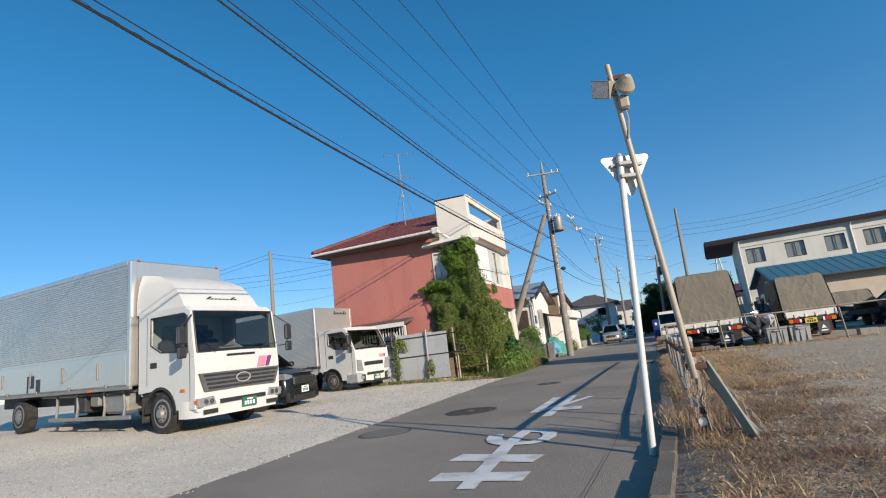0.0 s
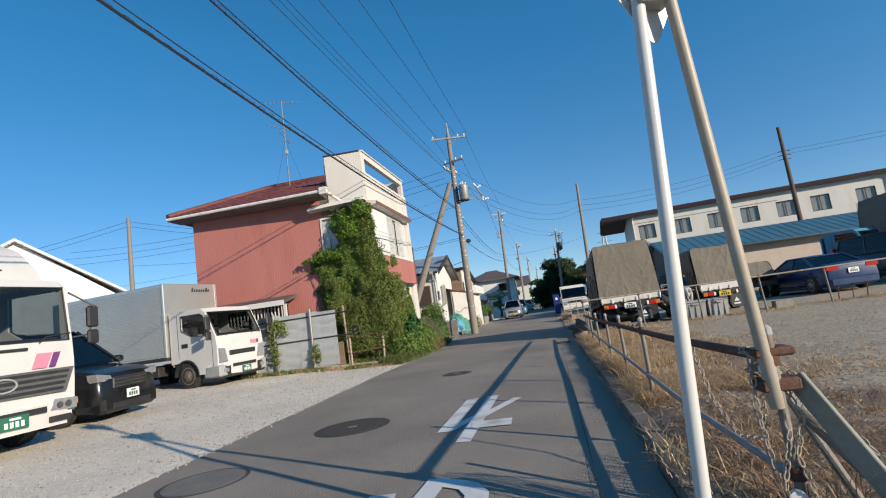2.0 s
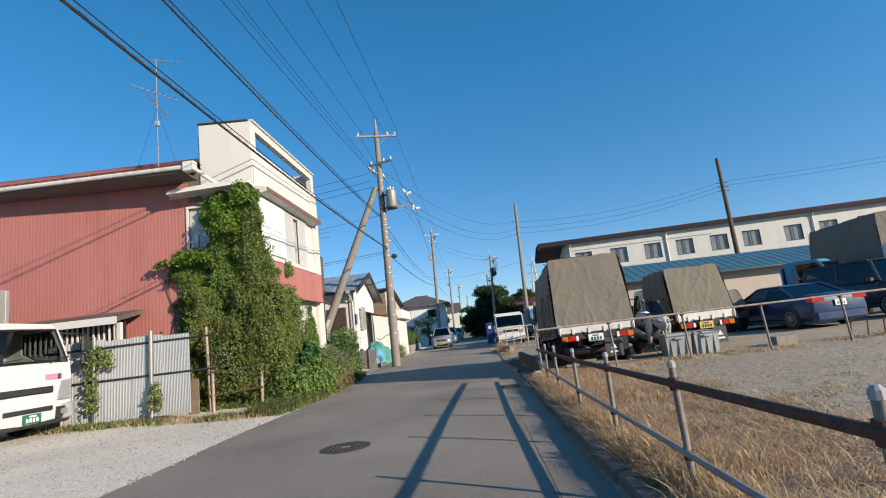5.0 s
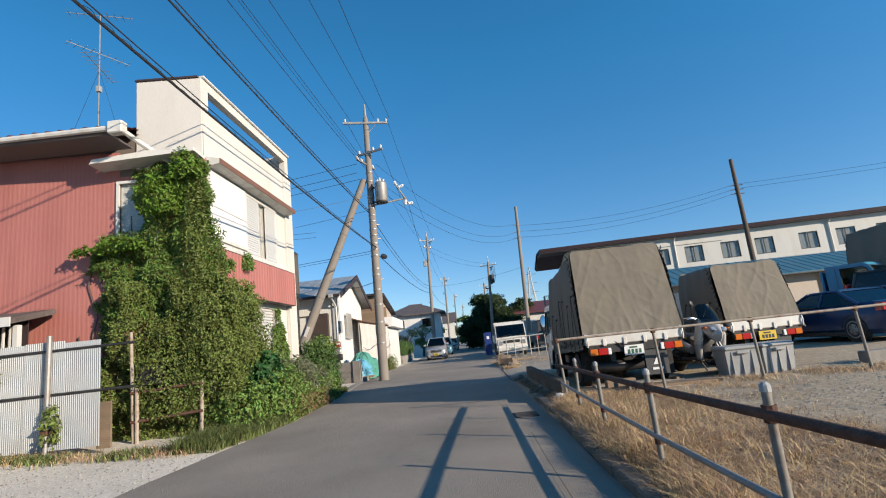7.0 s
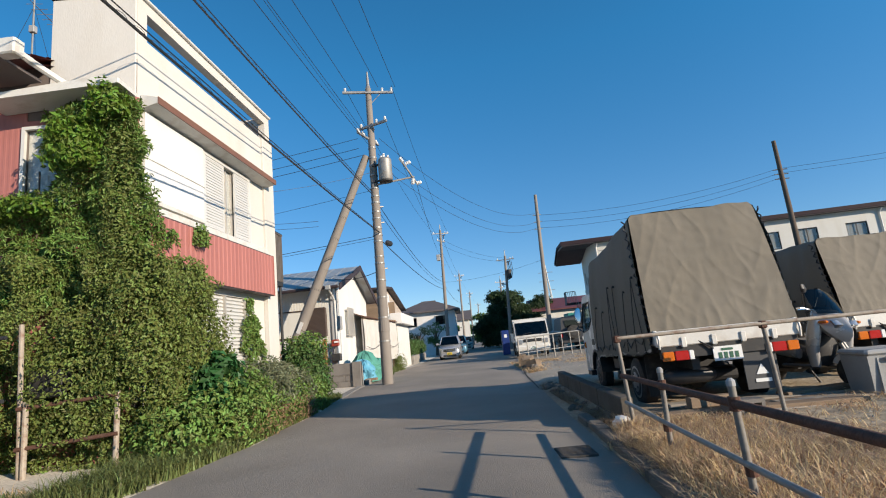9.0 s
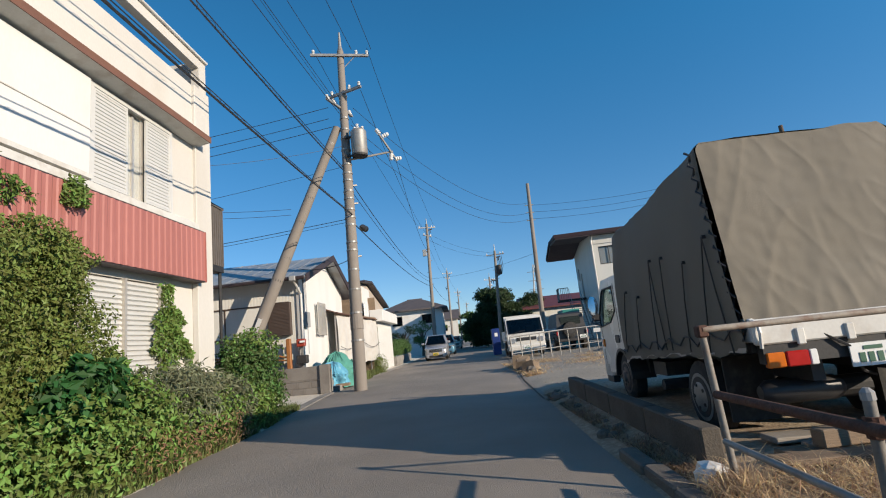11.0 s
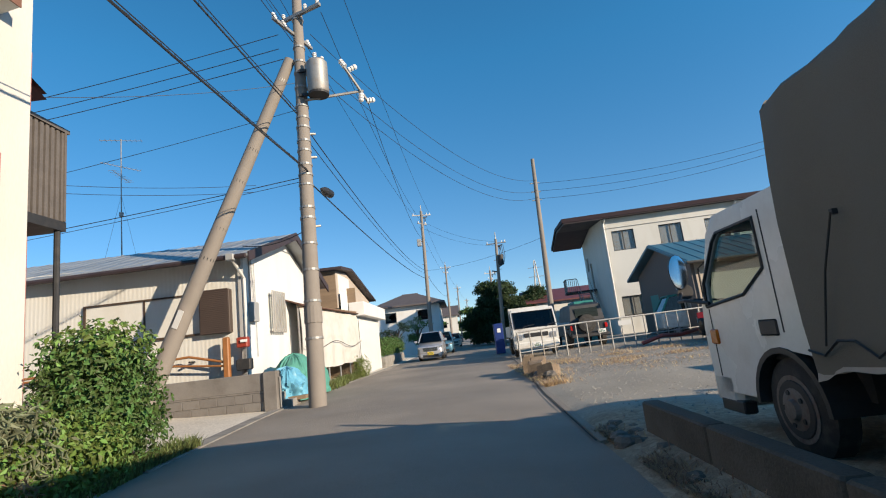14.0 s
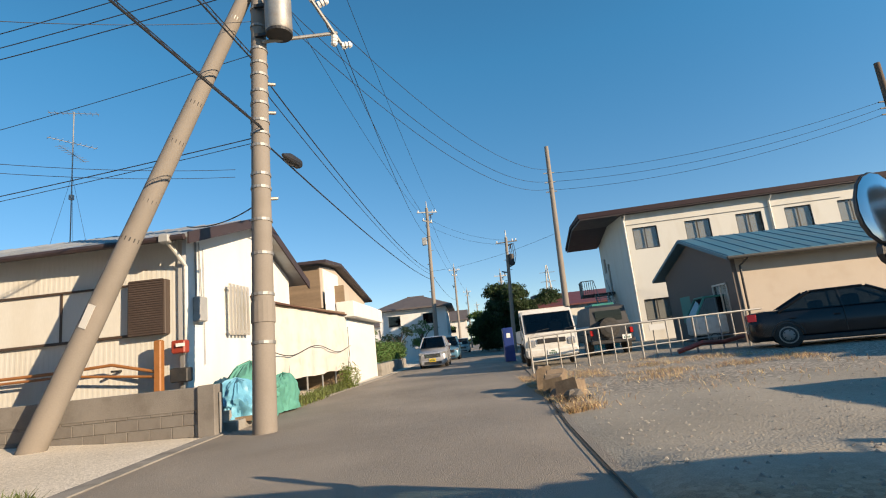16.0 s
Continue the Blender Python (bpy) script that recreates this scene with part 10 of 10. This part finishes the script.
blades(tufts(kerb_side, 560, 40, 71, -0.3), 0.10, STRAW, 72, "dry_grass", "bleached dry grass along the kerb and fence", 0.0032, 2.2)
blades(tufts(verge_in, 520, 34, 73, -0.1), 0.07, STRAW, 74, "dry_grass", "bleached dry grass on the yard edge", 0.003, 2.8)
blades(tufts(lambda r: (along(RIGHT_EDGE, 12) + 0.22 + abs(r.gauss(0, 0.45)), r.uniform(9.4, 18.4)), 250, 44, 271, 0.0), 0.15, STRAW, 272, "straw_tuft", "tangled tufts of bleached straw below the fence", 0.0034, 1.1)
blades(tufts(lambda r: (along(RIGHT_EDGE, 10) + 0.16 + r.uniform(0, 0.10), r.uniform(9.6, 18.2)), 70, 20, 273, 0.0), 0.15, STRAW, 274, "straw_tuft", "straw hanging over the kerb stones", 0.0034, 1.4)
blades(tufts(lambda r: (0.9 + r.uniform(0, 1.9), r.uniform(5.0, 17.5)), 240, 30, 171, -0.2), 0.055, DEAD, 172, "dead_weeds", "dead brown weed stalks on dry earth", 0.003, 3.0)
blades(tufts(lambda r: (0.8 + abs(r.gauss(0, 0.9)), r.uniform(1.5, 8.0)), 300, 24, 75, -0.2), 0.055, DEAD, 76, "dead_weeds", "dead brown weed stalks on dry earth", 0.003, 3.0)
blades(tufts(lambda r: (0.85 + abs(r.gauss(0, 0.8)), r.uniform(1.5, 8.5)), 130, 22, 275, 0.0), 0.07, STRAW, 276, "dry_grass", "bleached straw among dead weeds", 0.003, 2.6)
LITTER = leaf_material("dry_leaf_litter", (0.32, 0.235, 0.16), 1.1)
rng = random.Random(281)
spots = []
while len(spots) < 9500:
    x, y = 0.72 + abs(rng.gauss(0, 1.0)), rng.uniform(1.2, 13.5)
    if x > along(RIGHT_EDGE, y) + 0.2 and noise.noise((x * 1.1, y * 1.1, 3)) > rng.uniform(-0.5, 0.2):
        spots.append(((x, y, ground_height(x, y) + rng.uniform(0.004, 0.02)), (rng.gauss(0, 0.25), rng.gauss(0, 0.25), 1)))
tagged(new("leaf_litter", plain_mesh("leaf_litter", leaves(spots, 0.027, 282, 0.9, 0.5), LITTER)), "dry curled leaves and stalk pieces on the earth", "leaf litter", kind="stuff")
blades([(0.98 + random.Random(k).gauss(0, 0.13), 5.98 + random.Random(k + 9000).gauss(0, 0.16), 0.09) for k in range(90)], 0.30, DEAD, 176, "fence_weeds", "dead weed stalks tangled round the fence post", 0.003, 0.7)
blades([(0.66 + random.Random(k).gauss(0, 0.08), 6.9 + random.Random(k + 7000).gauss(0, 0.35), 0.10) for k in range(160)], 0.16, STRAW, 178, "fence_weeds", "straw hanging over the kerb below the fence", 0.003, 1.5)
blades(strip(lambda r: (along(RIGHT_EDGE, 21) + 0.12 + abs(r.gauss(0, 0.1)), r.uniform(18.8, 24.5)), 2600, 181, 1.6, -0.1), 0.05, DEAD, 182, "wall_litter", "dead weeds and litter along the foot of the low wall", 0.004, 2.4)
blades(strip(lambda r: (1.6 + r.uniform(0, 12.5), 18.35 + r.gauss(0, 0.35) - 0.0 * 1), 6000, 77, 1.2, 0.2), 0.07, STRAW, 78, "dry_grass", "bleached dry grass along the yard fence", 0.004, 2.2)
blades(strip(lambda r: (1.7 + r.uniform(0, 5.5), 33.5 + r.gauss(0, 1.6)), 4500, 79, 0.9, 0.25), 0.08, STRAW, 80, "dry_grass", "bleached dry grass at the drive corner", 0.005, 2.0)
blades(strip(lambda r: (1.35 + abs(r.gauss(0, 0.3)), r.uniform(28.8, 36)), 2600, 95, 1.4, 0.1), 0.11, STRAW, 96, "dry_grass", "bleached dry grass along the road edging", 0.005, 1.6)
GREEN_GRASS = leaf_material("green_grass", (0.15, 0.18, 0.06), 0.8)
blades(strip(lambda r: (r.uniform(-9.0, -4.4), 17.75 + r.gauss(0, 0.14)), 3000, 81, 1.5, 0.0), 0.11, GREEN_GRASS, 82, "verge_grass", "green and yellow grass below the sheet fence", 0.008, 0.6)
blades(strip(lambda r: (-4.6 + r.uniform(0, 0.7), r.uniform(17.6, 20.0)), 4200, 83, 1.5, -0.2), 0.24, GREEN_GRASS, 84, "verge_grass", "long green grass below the railing", 0.006, 1.0)
blades(strip(lambda r: (r.uniform(-8.8, -4.2), 17.8 + r.gauss(0, 0.22)), 1800, 183, 1.5, 0.0), 0.12, STRAW, 184, "dry_grass", "yellowed grass below the sheet fence", 0.004, 1.2)


def road_left(rng):
    y = rng.uniform(18.0, 26.5)
    return along(LEFT_EDGE, y) - 0.02 - abs(rng.gauss(0, 0.22)), y


blades(strip(road_left, 9000, 85, 1.5, -0.2), 0.18, GREEN_GRASS, 86, "verge_grass", "green weeds along the road edge", 0.008, 0.7)
blades(strip(lambda r: (-4.15 + r.gauss(0, 0.12), r.uniform(33.5, 40)), 3500, 87, 1.2, -0.1), 0.25, GREEN_GRASS, 88, "verge_grass", "green weeds below the hanging sheets", 0.009, 0.7)
for x, y, r_ in ((-3.95, 38.6, 0.3), (-3.9, 39.4, 0.35)):
    w = thing("weed_clump", "straggly weed clump beside the garage", "plant", pose(x, y, 0), "weeds beside the garage")
    foliage("leaves", w, [(Vector(p) - Vector((x, y, 0)), n) for p, n in clump_spots([(x, y, 0.3, r_ * 0.7, r_, 0.5)], 420, 90)], 0.08, DRYVINE, 91, 0.3)

# gravel lying loose on the yard, uncounted
rng = random.Random(99)
s = Shape()
for _ in range(9000):
    x, y = rng.uniform(-11, -3.9), rng.uniform(3.5, 17.5)
    if x > along(LEFT_EDGE, y) + 0.15:
        continue
    r_ = rng.uniform(0.008, 0.022)
    z = ground_height(x, y) if x < along(LEFT_EDGE, y) else 0.012
    v = [(x + r_ * rng.uniform(0.7, 1.2) * math.cos(a), y + r_ * rng.uniform(0.7, 1.2) * math.sin(a), z) for a in (0.3, 1.9, 3.6, 5.2)]
    s.add(v + [(x, y, z + r_ * 0.8)], [(0, 1, 4), (1, 2, 4), (2, 3, 4), (3, 0, 4)])
for _ in range(11000):
    x, y = 0, 0
    if rng.random() < 0.75:
        x, y = rng.uniform(1.1, 9), rng.uniform(5, 18)
    else:
        x, y = rng.uniform(1.5, 9), rng.uniform(24, 35)
    r_ = rng.uniform(0.008, 0.024)
    z = ground_height(x, y)
    v = [(x + r_ * math.cos(a), y + r_ * math.sin(a), z) for a in (0.3, 1.9, 3.6, 5.2)]
    s.add(v + [(x, y, z + r_ * 0.8)], [(0, 1, 4), (1, 2, 4), (2, 3, 4), (3, 0, 4)])
tagged(new("loose_gravel", plain_mesh("loose_gravel", s, STONE)), "loose grey gravel stones scattered on the yards", "gravel", kind="stuff")


DARK_TREE = leaf_material("evergreen_leaves", (0.035, 0.062, 0.022), 0.8)


def tree(x, y, h, r, mat, label, seed, name="tree", trunk=0.16, size=0.2, dens=55, base=0.3, lumps=11):
    t = thing(name, label, "tree", pose(x, y, 0))
    rng = random.Random(seed)
    tr_ = Shape().tube([(0, 0, -0.1), (0.1, 0, h * 0.35), (0, 0.1, h * 0.7)], [trunk, trunk * 0.75, trunk * 0.3], 9)
    cls = []
    for k in range(lumps):
        a = rng.uniform(0, 6.28)
        q = rng.uniform(0.15, 0.75) * r
        z = h * rng.uniform(base, 0.92)
        rr_ = r * rng.uniform(0.28, 0.5) * (1.15 - 0.5 * z / h)
        cls.append((q * math.cos(a), q * math.sin(a), z, rr_, rr_, rr_ * 0.7))
        tr_.tube([(0.05, 0.05, z * 0.55), (q * 0.5 * math.cos(a), q * 0.5 * math.sin(a), z * 0.85), (q * math.cos(a), q * math.sin(a), z)], [trunk * 0.4, trunk * 0.25, trunk * 0.1], 6)
    part("trunk", tr_, BARK, t)
    foliage("crown", t, clump_spots(cls, dens, seed, 0.3, 0.5), size, mat, seed + 1)


tree(3.9, 72, 6.3, 3.2, DARK_TREE, "tall dark evergreen tree beside the lane", 101, size=0.24, dens=150, base=0.12, lumps=34)
tree(7.6, 74, 5.4, 3.0, DARK_TREE, "broad dark evergreen tree beside the lane", 103, size=0.24, dens=150, base=0.12, lumps=30)
tree(2.0, 80, 4.6, 2.0, HEDGE, "green tree beside the lane", 105, size=0.26, dens=90, base=0.15)
tree(-6.8, 57, 3.6, 1.5, HEDGE, "clipped garden pine behind the hedge", 107, size=0.14, dens=80)
tree(-4.9, 58.5, 3.0, 1.3, PINE, "clipped garden pine behind the hedge", 109, size=0.14, dens=80)
tree(-3.6, 63.0, 3.4, 1.3, HEDGE, "garden tree in front of the pale house", 111, size=0.16, dens=70)
tree(-2.9, 84, 4.0, 1.6, HEDGE, "roadside tree further along the lane", 113, size=0.24, dens=40)
tree(-5.6, 47.5, 2.6, 0.8, HEDGE, "clipped cloud-pruned garden shrub", 114, size=0.10, dens=120)
for k, (x, y) in enumerate(((-11, 104), (-3, 135), (9, 100), (14, 110), (2, 190), (9, 180), (-12, 150), (20, 95), (28, 105), (16, 150), (-24, 120), (-40, 60), (-50, 48))):
    tree(x, y, 5.5 + k % 3, 3.2, PINE if k % 2 else HEDGE, "distant dark tree on the skyline", 120 + k, size=0.5, dens=26, base=0.15)
hg = thing("hedge", "clipped green hedge above a low stone wall", "hedge", pose(-4.4, 49.5, 0))
foliage("leaves", hg, [(Vector(p) - Vector((-4.4, 49.5, 0)), n) for p, n in clump_spots([(-4.4 + 0.0 * k, 46.0 + k * 0.85, 0.95, 0.5, 0.65, 0.62) for k in range(11)], 330, 140, 0.12)], 0.10, HEDGE, 141)
part("stone_wall", Shape().box(0.15, 0.45, -4.0, 5.0, 0, 0.55, 0.03), CONCRETE, hg)
part("stems", Shape().tube([(0, -3, 0.3), (0, 0, 0.7), (0, 4, 0.7)], 0.03, 5), BARK, hg)

# panes let the daylight in
for ob in bpy.data.objects:
    if ob.type == "MESH" and ob.data.materials and ob.data.materials[0] in (PANE, GLASS):
        ob.visible_shadow = False
